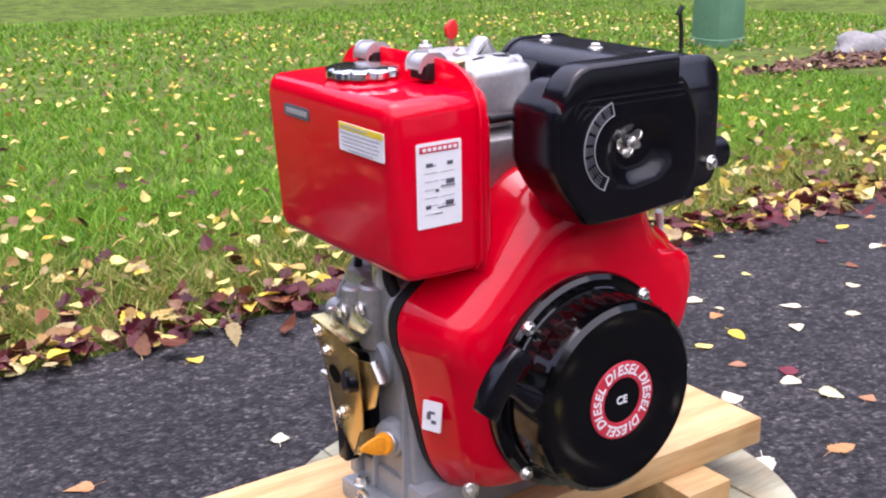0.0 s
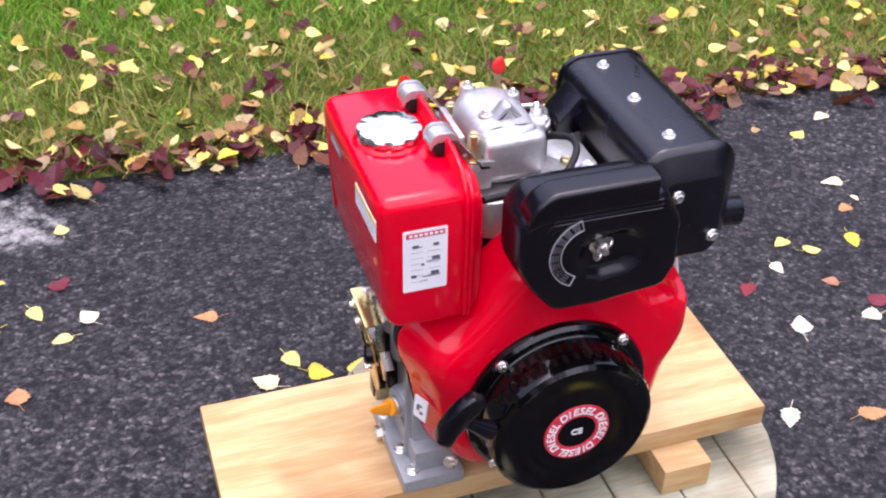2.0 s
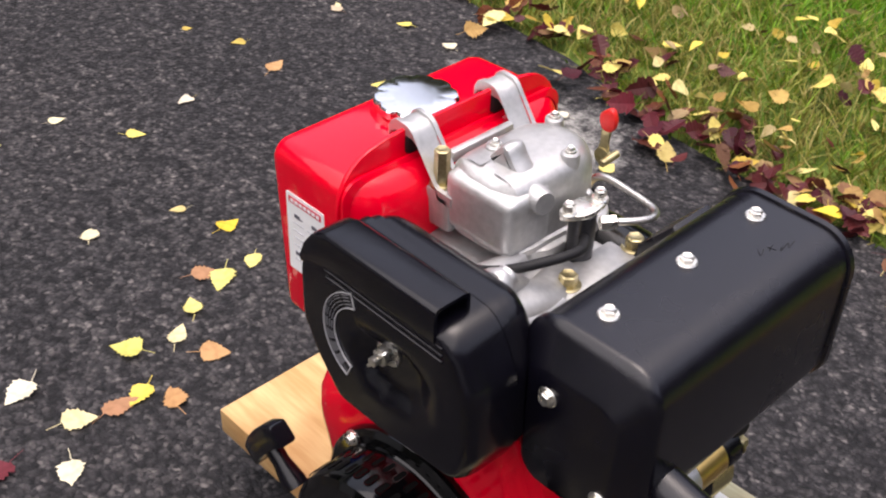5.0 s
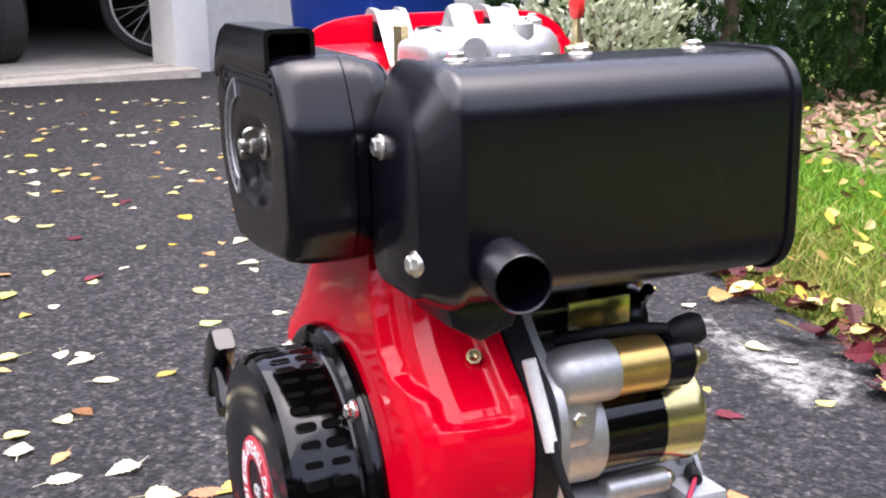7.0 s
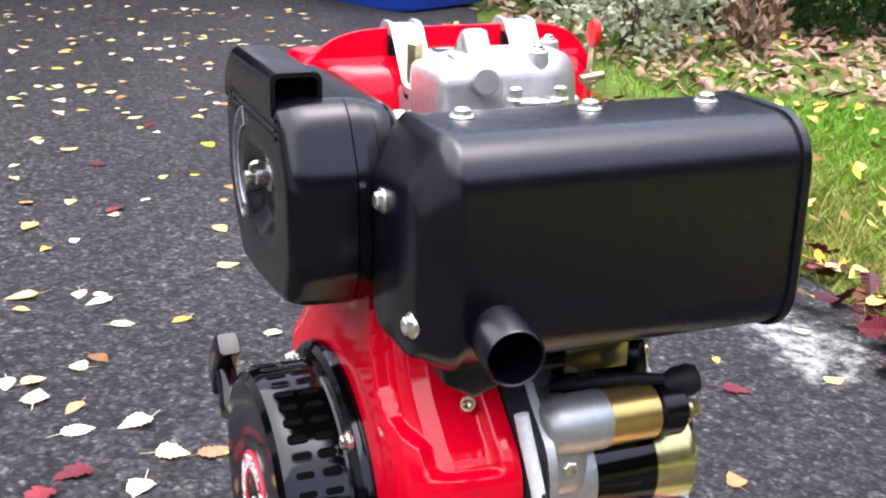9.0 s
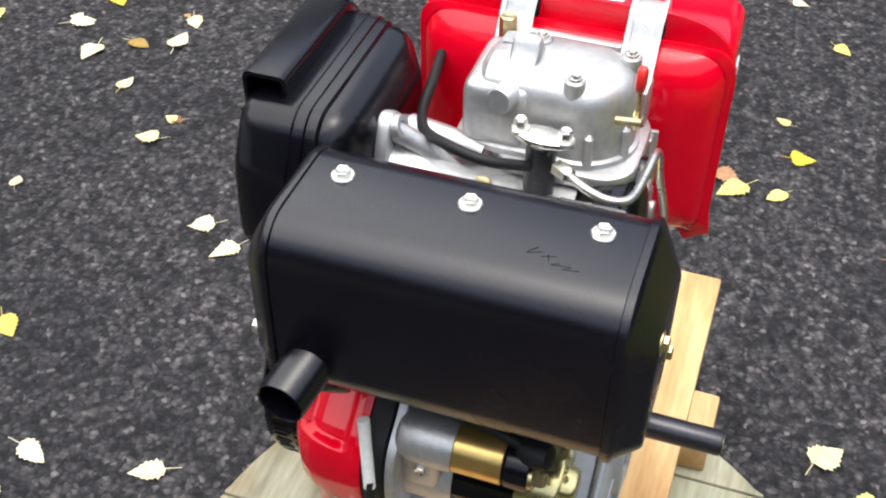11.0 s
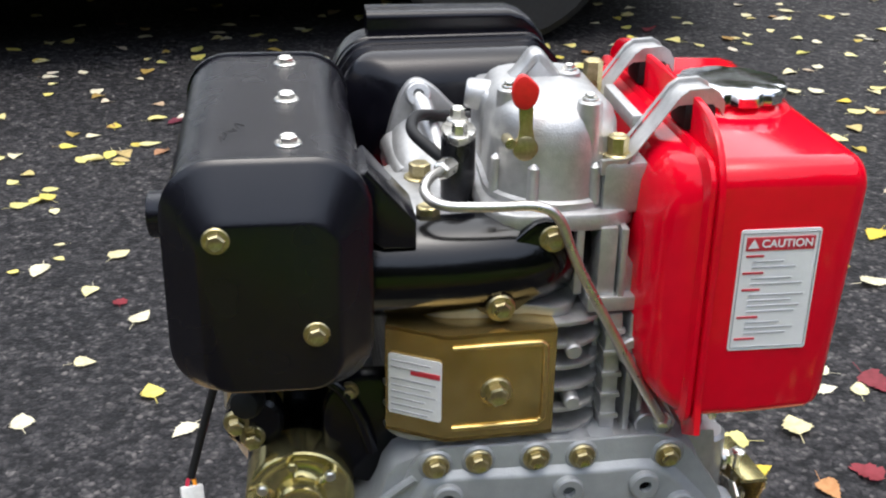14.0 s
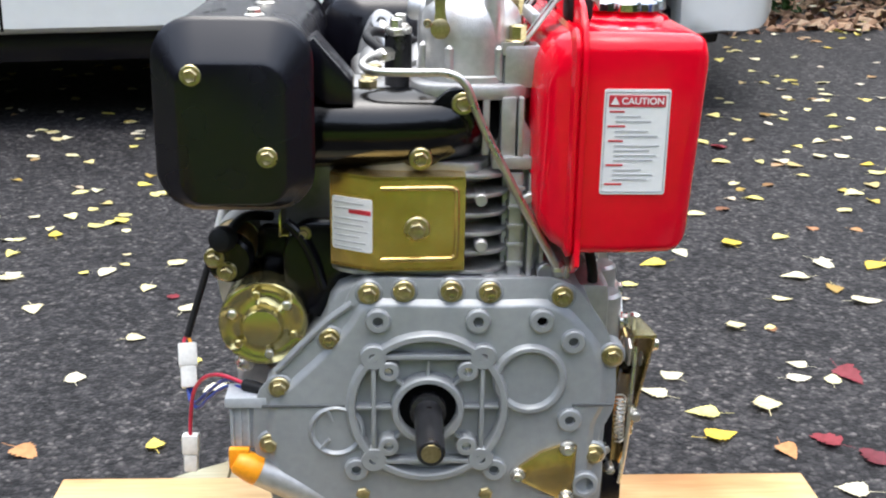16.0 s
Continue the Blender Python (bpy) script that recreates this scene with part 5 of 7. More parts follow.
    lathe(bm, [(0, 0.028), (0.001, 0.0295), (0.007, 0.0295), (0.008, 0.028)], (0.092, 0.078, 0.432), (1, 0, 0), 24)
    part("clamp_ring", bm, BLACK, elbow)
    bm = bmesh.new()
    prism(bm, cornered([(-0.036, 0.470), (-0.018, 0.474), (0.030, 0.430), (0.024, 0.404), (0.000, 0.401), (-0.040, 0.436)], 0.010), 0.098, 0.107, 0.002)
    part("flange", bm, ENAMEL, elbow)


build_muffler()


def build_air_cleaner():
    out = cornered([(-0.088, 0.452), (-0.088, 0.512), (-0.064, 0.538), (0.086, 0.536), (0.100, 0.526), (0.120, 0.488), (0.122, 0.420), (0.107, 0.391), (0.020, 0.383), (-0.040, 0.383), (-0.070, 0.418)], 0.009, 5)
    c = Vector((0.016, 0.456))

    def at(y, k, dz=0.0):
        return [(c.x + (p.x - c.x) * k, y, c.y + (p.y - c.y) * k + dz) for p in out]

    def face(k):
        """A ring of the front face, which dips into a long soft hollow round the wing nut."""
        ring = []
        for x, y, z in at(-0.1985, k):
            d = math.hypot((x - 0.024) / (0.060 if x > 0.024 else 0.046), (z - 0.457) / 0.040)
            q = min(1.0, max(0.0, (1.0 - d) / 0.55))
            ring.append((x, y + 0.0115 * q * q * (3 - 2 * q), z))
        return ring

    bm = bmesh.new()
    loft(bm, [at(-0.150, 0.99), at(-0.151, 1.0), at(-0.178, 0.992), at(-0.188, 0.978), at(-0.194, 0.955), at(-0.1972, 0.925), at(-0.1985, 0.89)] + [face(0.86 - 0.04 * i) for i in range(21)])
    lid = part("air_cleaner", bm, PLASTIC, ENGINE, "black plastic air cleaner housing", 40)
    bm = bmesh.new()
    loft(bm, [at(-0.098, 0.62, 0.004), at(-0.110, 0.80, 0.004), at(-0.116, 0.90), at(-0.124, 0.93), at(-0.130, 0.93), at(-0.132, 0.965), at(-0.140, 0.968), at(-0.141, 0.99), at(-0.1495, 0.99)])
    part("back_shell", bm, PLASTIC, lid, "", 40)
    # intake snorkel along the top, open at one end
    def station(x, z0, z1, r=0.006, w=0.037):
        return [(x, -0.1815 + a, (z0 + z1) / 2 + b) for a, b in rr(w, z1 - z0, min(r, (z1 - z0) * 0.4), 4)]

    bm = bmesh.new()
    loft(bm, [station(-0.0785, 0.508, 0.522), station(-0.0740, 0.510, 0.533), station(-0.0660, 0.513, 0.543), station(-0.0560, 0.516, 0.5505), station(-0.0450, 0.519, 0.554), station(0.078, 0.519, 0.554), station(0.078, 0.5225, 0.5505, 0.004, 0.030), station(0.03, 0.5225, 0.5505, 0.004, 0.030)])
    part("intake_snorkel", bm, PLASTIC, lid, "open-ended intake snorkel", 40)
    bm = bmesh.new()
    # a black block stands in for the shade inside the snorkel
    box(bm, (0.045, -0.1963, 0.5230), (0.060, -0.1667, 0.5500))
    part("duct_dark", bm, VOID, lid, "", 0)
    for k in (0.0, 0.0065, 0.0125):
        bm = bmesh.new()
        tube(bm, [(-0.066 + k, -0.1968, 0.500 - k * 0.3), (-0.061 + k, -0.1978, 0.513 - k * 0.8), (-0.050 + k, -0.1984, 0.5222 - k), (-0.040, -0.1985, 0.5242 - k), (0.086, -0.1985, 0.5225 - k)], 0.0014, 8, 4)
        part("face_ridge", bm, PLASTIC, lid)
    bm = bmesh.new()
    o = Vector((0.016, -0.1870, 0.467))
    lathe(bm, [(0, 0.013), (0.0015, 0.013), (0.002, 0.0085), (0.011, 0.0075), (0.012, 0.0045), (0.019, 0.0042)], o, (0, -1, 0), 20)
    wing = part("wing_nut", bm, ZINC, lid, "zinc plated wing nut and washer")
    for s in (-1, 1):
        bm = bmesh.new()
        lathe(bm, [(-0.0015, 0.0060), (-0.001, 0.0066), (0.001, 0.0066), (0.0015, 0.0060)], o + Vector((s * 0.006, -0.011, s * 0.008)), (0.8, 0, -0.6), 16)
        part("wing", bm, ZINC, wing)
    # curved label
    def arc(r0, r1, a0, a1, y, n=16):
        pts = [(-0.003 + r1 * math.cos(radians(a0 + (a1 - a0) * i / n)), 0.467 + r1 * math.sin(radians(a0 + (a1 - a0) * i / n))) for i in range(n + 1)]
        pts += [(-0.003 + r0 * math.cos(radians(a1 - (a1 - a0) * i / n)), 0.467 + r0 * math.sin(radians(a1 - (a1 - a0) * i / n))) for i in range(n + 1)]
        return pts

    bm = bmesh.new()
    for r0, r1, a0, a1 in ((0.0476, 0.0484, 104, 246), (0.0338, 0.0346, 106, 244), (0.0338, 0.0484, 104, 105.2), (0.0338, 0.0484, 244.8, 246)):
        prism(bm, arc(r0, r1, a0, a1, 0), -0.1990, -0.2003, 0)
    lab = part("curved_label", bm, SILVERINK, lid, "curved label with silver outline", 0)
    for r in (0.0372, 0.0402, 0.0432, 0.0455):
        for a in range(110, 238, 16):
            bm = bmesh.new()
            prism(bm, arc(r, r + 0.0007, a, a + 12, 0, 3), -0.1990, -0.2002, 0)
            part("print", bm, FAINTINK, lab, "", 0)


build_air_cleaner()


def build_cylinder():
    bm = bmesh.new()
    lathe(bm, [(0.29, 0.062), (0.41, 0.062)], (-0.005, 0.025, 0), (0, 0, 1), 32)
    cyl = part("cylinder", bm, ALU, ENGINE, "finned aluminium cylinder")
    for i in range(6):
        z = 0.306 + 0.0175 * i
        bm = bmesh.new()
        prism(bm, [(0.008 + a, 0.022 + b) for a, b in rr(0.160, 0.180, 0.03, 4)], z, z + 0.0038, 0.0008, "z")
        part("cooling_fin", bm, ALU, cyl)
    for x, z in ((-0.045, 0.376), (-0.046, 0.334)):
        bm = bmesh.new()
        rod(bm, (x, 0.08, z), (x, 0.118, z), 0.0058, 16, 0.0012)
        part("fin_boss", bm, ALU, cyl)
    # push rod column at the output side
    bm = bmesh.new()
    box(bm, (-0.104, 0.030, 0.286), (-0.066, 0.086, 0.404), 0.003)
    col = part("push_rod_column", bm, ALU, ENGINE, "cast push rod column")
    for nm, x0, x1, y1, z0, z1 in (("pillar", -0.083, -0.071, 0.104, 0.296, 0.398), ("rib", -0.0925, -0.0875, 0.108, 0.300, 0.398), ("rib", -0.104, -0.100, 0.100, 0.296, 0.400), ("upper_pillar", -0.075, -0.062, 0.103, 0.410, 0.464), ("rib", -0.0815, -0.0765, 0.106, 0.410, 0.464), ("rib", -0.052, -0.046, 0.100, 0.412, 0.464), ("ledge", -0.103, -0.055, 0.107, 0.401, 0.4125), ("step", -0.099, -0.078, 0.119, 0.288, 0.303)):
        bm = bmesh.new()
        box(bm, (x0, 0.060, z0), (x1, y1, z1), min(0.0022, (x1 - x0) * 0.3))
        part(nm, bm, ALU, col)
    for k in range(5):
        z = 0.312 + 0.0175 * k
        bm = bmesh.new()
        box(bm, (-0.0845, 0.08, z), (-0.0695, 0.1065, z + 0.004), 0.001)
        part("fin_end", bm, ALU, col)
    bm = bmesh.new()
    prism(bm, [(-0.0815, 0.445), (-0.101, 0.4125), (-0.0815, 0.4125)], 0.07, 0.098, 0.001)
    part("web", bm, ALU, col)
    bm = bmesh.new()
    lathe(bm, [(-0.02, 0.0115), (0.007, 0.0112), (0.008, 0.0100), (0.008, 0.0036), (0.002, 0.0032)], (-0.090, 0.104, 0.370), (0, 1, 0), 24, (False, True))
    part("tapped_boss", bm, ALU, col)
    for x in (-0.106, -0.120):
        bm = bmesh.new()
        rod(bm, (x, 0.07, 0.306), (x, 0.108, 0.306), 0.0085, 16)
        part("delivery_boss", bm, ALU, col)
    # head casting and flange
    bm = bmesh.new()
    prism(bm, [(-0.005 + a, 0.005 + b) for a, b in rr(0.175, 0.135, 0.03, 5)], 0.404, 0.458, 0.004, "z")
    head = part("cylinder_head", bm, ALU, ENGINE, "cast aluminium cylinder head")
    bm = bmesh.new()
    prism(bm, spline([(0.07, 0.03), (0.06, 0.09), (0.02, 0.102), (-0.012, 0.098), (-0.036, 0.104), (-0.050, 0.088), (-0.06, 0.03)], 4), 0.398, 0.4055, 0.001, "z")
    part("head_gasket_face", bm, ALU, head)
    bm = bmesh.new()
    prism(bm, [(-0.038 + a, 0.040 + b) for a, b in rr(0.110, 0.122, 0.03, 5)], 0.4605, 0.474, 0.003, "z")
    part("head_flange", bm, ALU, head)
    # rocker cover: a drum at the output side run into a block with a breather horn
    mid = Vector((-0.038, 0.046))

    def hull(z, r, w, sink=0.0):
        """One level of the cover: the drum's arc, and the block's rounded back."""
        ring = [(mid.x + r * math.cos(a), mid.y + r * math.sin(a), z) for a in (radians(-8 + 196 * i / 28) for i in range(29))]
        ring += [(mid.x + q[0], q[1], z) for q in ((-w, 0.012), (-w, -0.014), (-w * 0.93, -0.028), (-w * 0.72, -0.036 + sink), (-w * 0.3, -0.040 + sink), (w * 0.35, -0.040 + sink), (w * 0.76, -0.036 + sink), (w * 0.95, -0.028), (w, -0.014), (w, 0.012))]
        return ring

    bm = bmesh.new()
    loft(bm, [hull(0.4735, 0.0495, 0.0475), hull(0.4790, 0.0495, 0.0475), hull(0.4805, 0.0462, 0.0445), hull(0.512, 0.0455, 0.0438), hull(0.526, 0.0440, 0.0425), hull(0.5345, 0.0408, 0.0395, 0.003), hull(0.5400, 0.0355, 0.035, 0.007), hull(0.5430, 0.0285, 0.029, 0.013), hull(0.5445, 0.018, 0.020, 0.02), hull(0.5450, 0.006, 0.008, 0.03)])
    dome = part("rocker_cover", bm, ALU, ENGINE, "cast aluminium rocker cover", 45)
    for x, y in ((-0.006, 0.044), (-0.055, 0.078), (-0.058, 0.003)):
        bm = bmesh.new()
        lathe(bm, [(0.49, 0.0100), (0.538, 0.0092), (0.5465, 0.0085), (0.5478, 0.0072)], (x, y, 0), (0, 0, 1), 20)
        part("screw_boss", bm, ALU, dome)
        bolt("cover_screw", (x, y, 0.5478), (0, 0, 1), ZINC, dome, 0.0040, 0.0042)
    bm = bmesh.new()
    prism(bm, cornered([(-0.066, 0.528), (-0.012, 0.526), (-0.006, 0.536), (-0.022, 0.552), (-0.029, 0.563), (-0.037, 0.563), (-0.050, 0.547)], 0.006), -0.014, 0.010, 0.006)
    part("breather_lug", bm, ALU, dome)
    bm = bmesh.new()
    lathe(bm, [(-0.02, 0.0125), (0.010, 0.0115), (0.0125, 0.0098)], (0.004, -0.008, 0.527), (1, -0.25, 0.12), 20)
    part("breather_stub", bm, ALU, dome)
    bm = bmesh.new()
    box(bm, (-0.074, -0.045, 0.476), (0.008, 0.012, 0.535), 0.012, 3)
    part("front_block", bm, ALU, dome)
    for a in (20, 62, 118, 160):
        bm = bmesh.new()
        rod(bm, (mid.x + 0.047 * math.cos(radians(a)), mid.y + 0.047 * math.sin(radians(a)), 0.474), (mid.x + 0.0455 * math.cos(radians(a)), mid.y + 0.0455 * math.sin(radians(a)), 0.506), 0.0042, 10, 0.003)
        part("rib", bm, ALU, dome)
    # decompression lever with its red tip
    bm = bmesh.new()
    lathe(bm, [(0, 0.0085), (0.004, 0.0085), (0.0045, 0.0075)], (-0.008, 0.0925, 0.521), (0, 1, 0), 20)
    lever = part("decompression_lever", bm, YZINC, ENGINE, "brass-coloured decompression lever with red tip")
    bm = bmesh.new()
    prism(bm, spline([(-0.0150, 0.521), (-0.0125, 0.513), (-0.0040, 0.513), (-0.0015, 0.521), (-0.0035, 0.535), (-0.0030, 0.553), (-0.0115, 0.553), (-0.0125, 0.535)], 3), 0.0935, 0.0965, 0.0006)
    part("lever_arm", bm, YZINC, lever)
    bm = bmesh.new()
    rod(bm, (0.002, 0.080, 0.523), (0.003, 0.101, 0.526), 0.0038, 12)
    part("stop_pin", bm, YZINC, lever)
    bm = bmesh.new()
    tip = spline([(-0.0205, 0.562), (-0.018, 0.550), (-0.010, 0.545), (-0.001, 0.549), (0.0015, 0.561), (-0.002, 0.571), (-0.0075, 0.574), (-0.014, 0.570)], 3)
    prism(bm, [(-0.0095 + (p.x + 0.0095) * 0.82 + 0.003, 0.560 + (p.y - 0.560) * 0.82) for p in tip], 0.0915, 0.0985, 0.0022)
    part("lever_tip", bm, mat("red_plastic", (0.62, 0.015, 0.012), 0.4), lever, "red plastic tip")
    # injector with its clamp plate
    c = Vector((0.027, 0.029, 0.003))
    bm = bmesh.new()
    rod(bm, c + Vector((0, 0, 0.45)), c + Vector((0, 0, 0.506)), 0.0125, 20)
    inj = part("fuel_injector", bm, DARKSTEEL, ENGINE, "dark steel injector under a clamp plate")
    bm = bmesh.new()
    prism(bm, spline([(c.x - 0.004, c.y - 0.027), (c.x + 0.010, c.y - 0.012), (c.x + 0.012, c.y + 0.008), (c.x + 0.004, c.y + 0.027), (c.x - 0.010, c.y + 0.012), (c.x - 0.012, c.y - 0.008)], 3), 0.509, 0.514, 0.001, "z")
    part("clamp_plate", bm, ZINC, inj, "bright clamp plate")
    hexes(inj, [(c.x - 0.002, c.y - 0.0185, 0.514), (c.x + 0.002, c.y + 0.0185, 0.514)], (0, 0, 1), ZINC, 0.0055, 0.010)
    bm = bmesh.new()
    tube(bm, [(0.037, 0.050, 0.492), (0.053, 0.070, 0.492), (0.058, 0.091, 0.489), (0.047, 0.106, 0.486), (0.015, 0.111, 0.486), (-0.014, 0.113, 0.486), (-0.030, 0.114, 0.476), (-0.043, 0.116, 0.445), (-0.080, 0.122, 0.375), (-0.112, 0.118, 0.318), (-0.120, 0.108, 0.300)], 0.0036, 10, 6)
    pipe = part("fuel_pipe", bm, STEEL, ENGINE, "bent bright steel injection pipe", 80)
    for p, ax in (((0.036, 0.046, 0.492), (0.4, 0.6, 0)), ((-0.118, 0.111, 0.305), (0.3, 0.6, 1))):
        bm = bmesh.new()
        lathe(bm, [(-0.002, 0.007), (0.012, 0.007), (0.014, 0.005)], p, ax, 6)
        part("union_nut", bm, ZINC, pipe)
    bm = bmesh.new()
    tube(bm, [(-0.094, -0.096, 0.490), (-0.056, -0.090, 0.488), (-0.014, -0.085, 0.484), (0.022, -0.070, 0.491), (0.048, -0.042, 0.501), (0.056, -0.010, 0.500), (0.045, 0.012, 0.493), (0.036, 0.022, 0.488)], 0.0046, 12, 6)
    part("rubber_hose", bm, RUBBER, ENGINE, "black rubber leak-off hose", 80)
    # intake casting towards the air cleaner
    bm = bmesh.new()
    tube(bm, [(0.030, 0.010, 0.440), (0.042, -0.030, 0.444), (0.042, -0.062, 0.452), (0.040, -0.098, 0.458)], lambda t: 0.024 + 0.006 * t, 20, 5)
    inlet = part("intake_pipe", bm, ALU, ENGINE, "cast aluminium intake pipe", 60)
    bm = bmesh.new()
    prism(bm, spline([(-0.005, 0.440), (-0.008, 0.478), (0.010, 0.490), (0.030, 0.510), (0.046, 0.516), (0.058, 0.502), (0.068, 0.470), (0.070, 0.440), (0.030, 0.428)], 3), -0.100, -0.088, 0.003)
    part("intake_flange", bm, ALU, inlet)
    bm = bmesh.new()
    tube(bm, [(0.043, -0.092, 0.503), (0.036, -0.066, 0.485), (0.029, -0.040, 0.462)], lambda t: 0.0095 - 0.003 * t, 12, 4)
    part("web", bm, ALU, inlet)
    bm = bmesh.new()
    tube(bm, [(0.062, -0.090, 0.462), (0.060, -0.060, 0.458), (0.058, -0.030, 0.455)], lambda t: 0.012 - 0.003 * t, 12, 4)
    part("web", bm, ALU, inlet)
    bm = bmesh.new()
    tube(bm, [(0.004, -0.090, 0.476), (0.006, -0.055, 0.474), (0.006, -0.025, 0.468)], lambda t: 0.013 - 0.003 * t, 12, 4)
    part("web", bm, ALU, inlet)
    bm = bmesh.new()
    lathe(bm, [(0, 0.0105), (0.008, 0.010), (0.009, 0.009), (0.009, 0.0045), (0.003, 0.004)], (0.043, -0.089, 0.503), (0, 1, 0.4), 20, (False, True))
    part("bolt_eye", bm, ALU, inlet)
    bm = bmesh.new()
    prism(bm, [(0.062 + a, 0.030 + b) for a, b in rr(0.062, 0.115, 0.014, 4)], 0.440, 0.462, 0.004, "z")
    part("head_side_casting", bm, ALU, head)
    hexes(head, [(0.050, -0.012, 0.462), (0.054, 0.074, 0.462)], (0, 0, 1), YZINC, 0.0085, 0.012, "head_nut")
    bm = bmesh.new()
    prism(bm, cornered([(0.058, 0.346), (0.112, 0.348), (0.126, 0.334), (0.132, 0.318), (0.132, 0.262), (0.085, 0.250), (0.060, 0.29)], 0.012), 0.068, 0.086, 0.005)
    duct = part("cooling_duct", bm, PLASTIC, ENGINE, "black cooling air duct")
    bolt("duct_bolt", (0.112, 0.087, 0.336), (0, 1, 0), YZINC, duct, 0.005, 0.005)
    # a tube added along the duct's edge to give its band of sheen
    bm = bmesh.new()
    tube(bm, [(0.128, 0.084, 0.346), (0.116, 0.087, 0.336), (0.104, 0.089, 0.314), (0.096, 0.090, 0.286)], 0.0050, 10, 5)
    part("duct_rib", bm, PLASTIC, duct, sharp=80)
    bm = bmesh.new()
    prism(bm, cornered([(0.112, 0.322), (0.160, 0.324), (0.164, 0.262), (0.110, 0.255)], 0.010), 0.0065, 0.022, 0.003)
    part("duct_back", bm, PLASTIC, duct)
    # bent gold heat plate with its printed label
    bm = bmesh.new()
    plate = [(-0.031, 0.122), (0.047, 0.126), (0.087, 0.104)]
    for z0, z1 in ((0.314, 0.398),):
        vs = [[bm.verts.new((x, y + d, z)) for x, y in plate] for d in (0, -0.002) for z in (z0, z1)]
        for i in range(2):
            bm.faces.new((vs[0][i], vs[0][i + 1], vs[1][i + 1], vs[1][i]))
            bm.faces.new((vs[2][i], vs[2][i + 1], vs[3][i + 1], vs[3][i]))
            bm.faces.new((vs[1][i], vs[1][i + 1], vs[3][i + 1], vs[3][i]))
            bm.faces.new((vs[0][i], vs[0][i + 1], vs[2][i + 1], vs[2][i]))
        for i in (0, 2):
            bm.faces.new((vs[0][i], vs[1][i], vs[3][i], vs[2][i]))
    gold = part("heat_plate", bm, GOLD, ENGINE, "bent gold passivated heat plate")
    for z0, z1, y in ((0.3955, 0.3985, 0.0), (0.3135, 0.3165, 0.0)):
        bm = bmesh.new()
        vs = [[bm.verts.new((x, yy, z)) for x, yy in (*plate, (0.080, 0.075), (0.045, 0.095), (-0.031, 0.092))] for z in (z0, z1)]
        loft_faces = [bm.faces.new(vs[0]), bm.faces.new(vs[1][::-1])]
        for i in range(6):
            bm.faces.new((vs[0][i - 1], vs[0][i], vs[1][i], vs[1][i - 1]))
        part("folded_edge", bm, GOLD, gold)
    bm = bmesh.new()
    loop = [(-0.0235, 0.332), (-0.0235, 0.381), (-0.021, 0.3865), (-0.015, 0.3885), (0.034, 0.3885), (0.0425, 0.3885)]
    tube(bm, [(x, 0.1225 + 0.051 * (x + 0.031), z) for x, z in [(0.0425, 0.3245), (0.034, 0.3245), (-0.015, 0.3245), (-0.021, 0.3265)] + loop], 0.0024, 8, 4)
    part("pressed_bead", bm, GOLD, gold, sharp=80)
    bm = bmesh.new()
    box(bm, (0.134, 0.008, 0.325), (0.1365, 0.062, 0.347), 0.001)
    box(bm, (0.088, 0.040, 0.3255), (0.1355, 0.060, 0.3275), 0.0006)
    part("side_wing", bm, PALEGOLD, gold, "pale gold side wing")
    bolt("plate_bolt", (0.011, 0.1245, 0.352), (0, 1, 0), YZINC, gold, 0.0078, 0.009)
    u, v = Vector((-0.040, 0.022, 0)).normalized(), Vector((0, 0, 1))
    o = Vector((0.067, 0.1155, 0.354))
    bm = bmesh.new()
    sheet(bm, o, u, v, 0.040, 0.048, 0.0008, 0.002)
    lab = part("printed_label", bm, WHITE, gold, "white printed label with red heading", 0)
    bm = bmesh.new()
    sheet(bm, o + u * 0.008 + v * 0.012, u, v, 0.022, 0.004, 0.0016, 0, 0.0002)
    part("print", bm, REDINK, lab, "", 0)
    for i, w in enumerate((0.030, 0.022, 0.034, 0.030, 0.034, 0.026, 0.032, 0.028)):
        bm = bmesh.new()
        sheet(bm, o + u * (-0.018 + w / 2) + v * (0.019 - 0.0052 * i - (0.004 if i > 1 else 0)), u, v, w, 0.001, 0.0016, 0, 0.0002)
        part("print", bm, GREYINK, lab, "", 0)


build_cylinder()


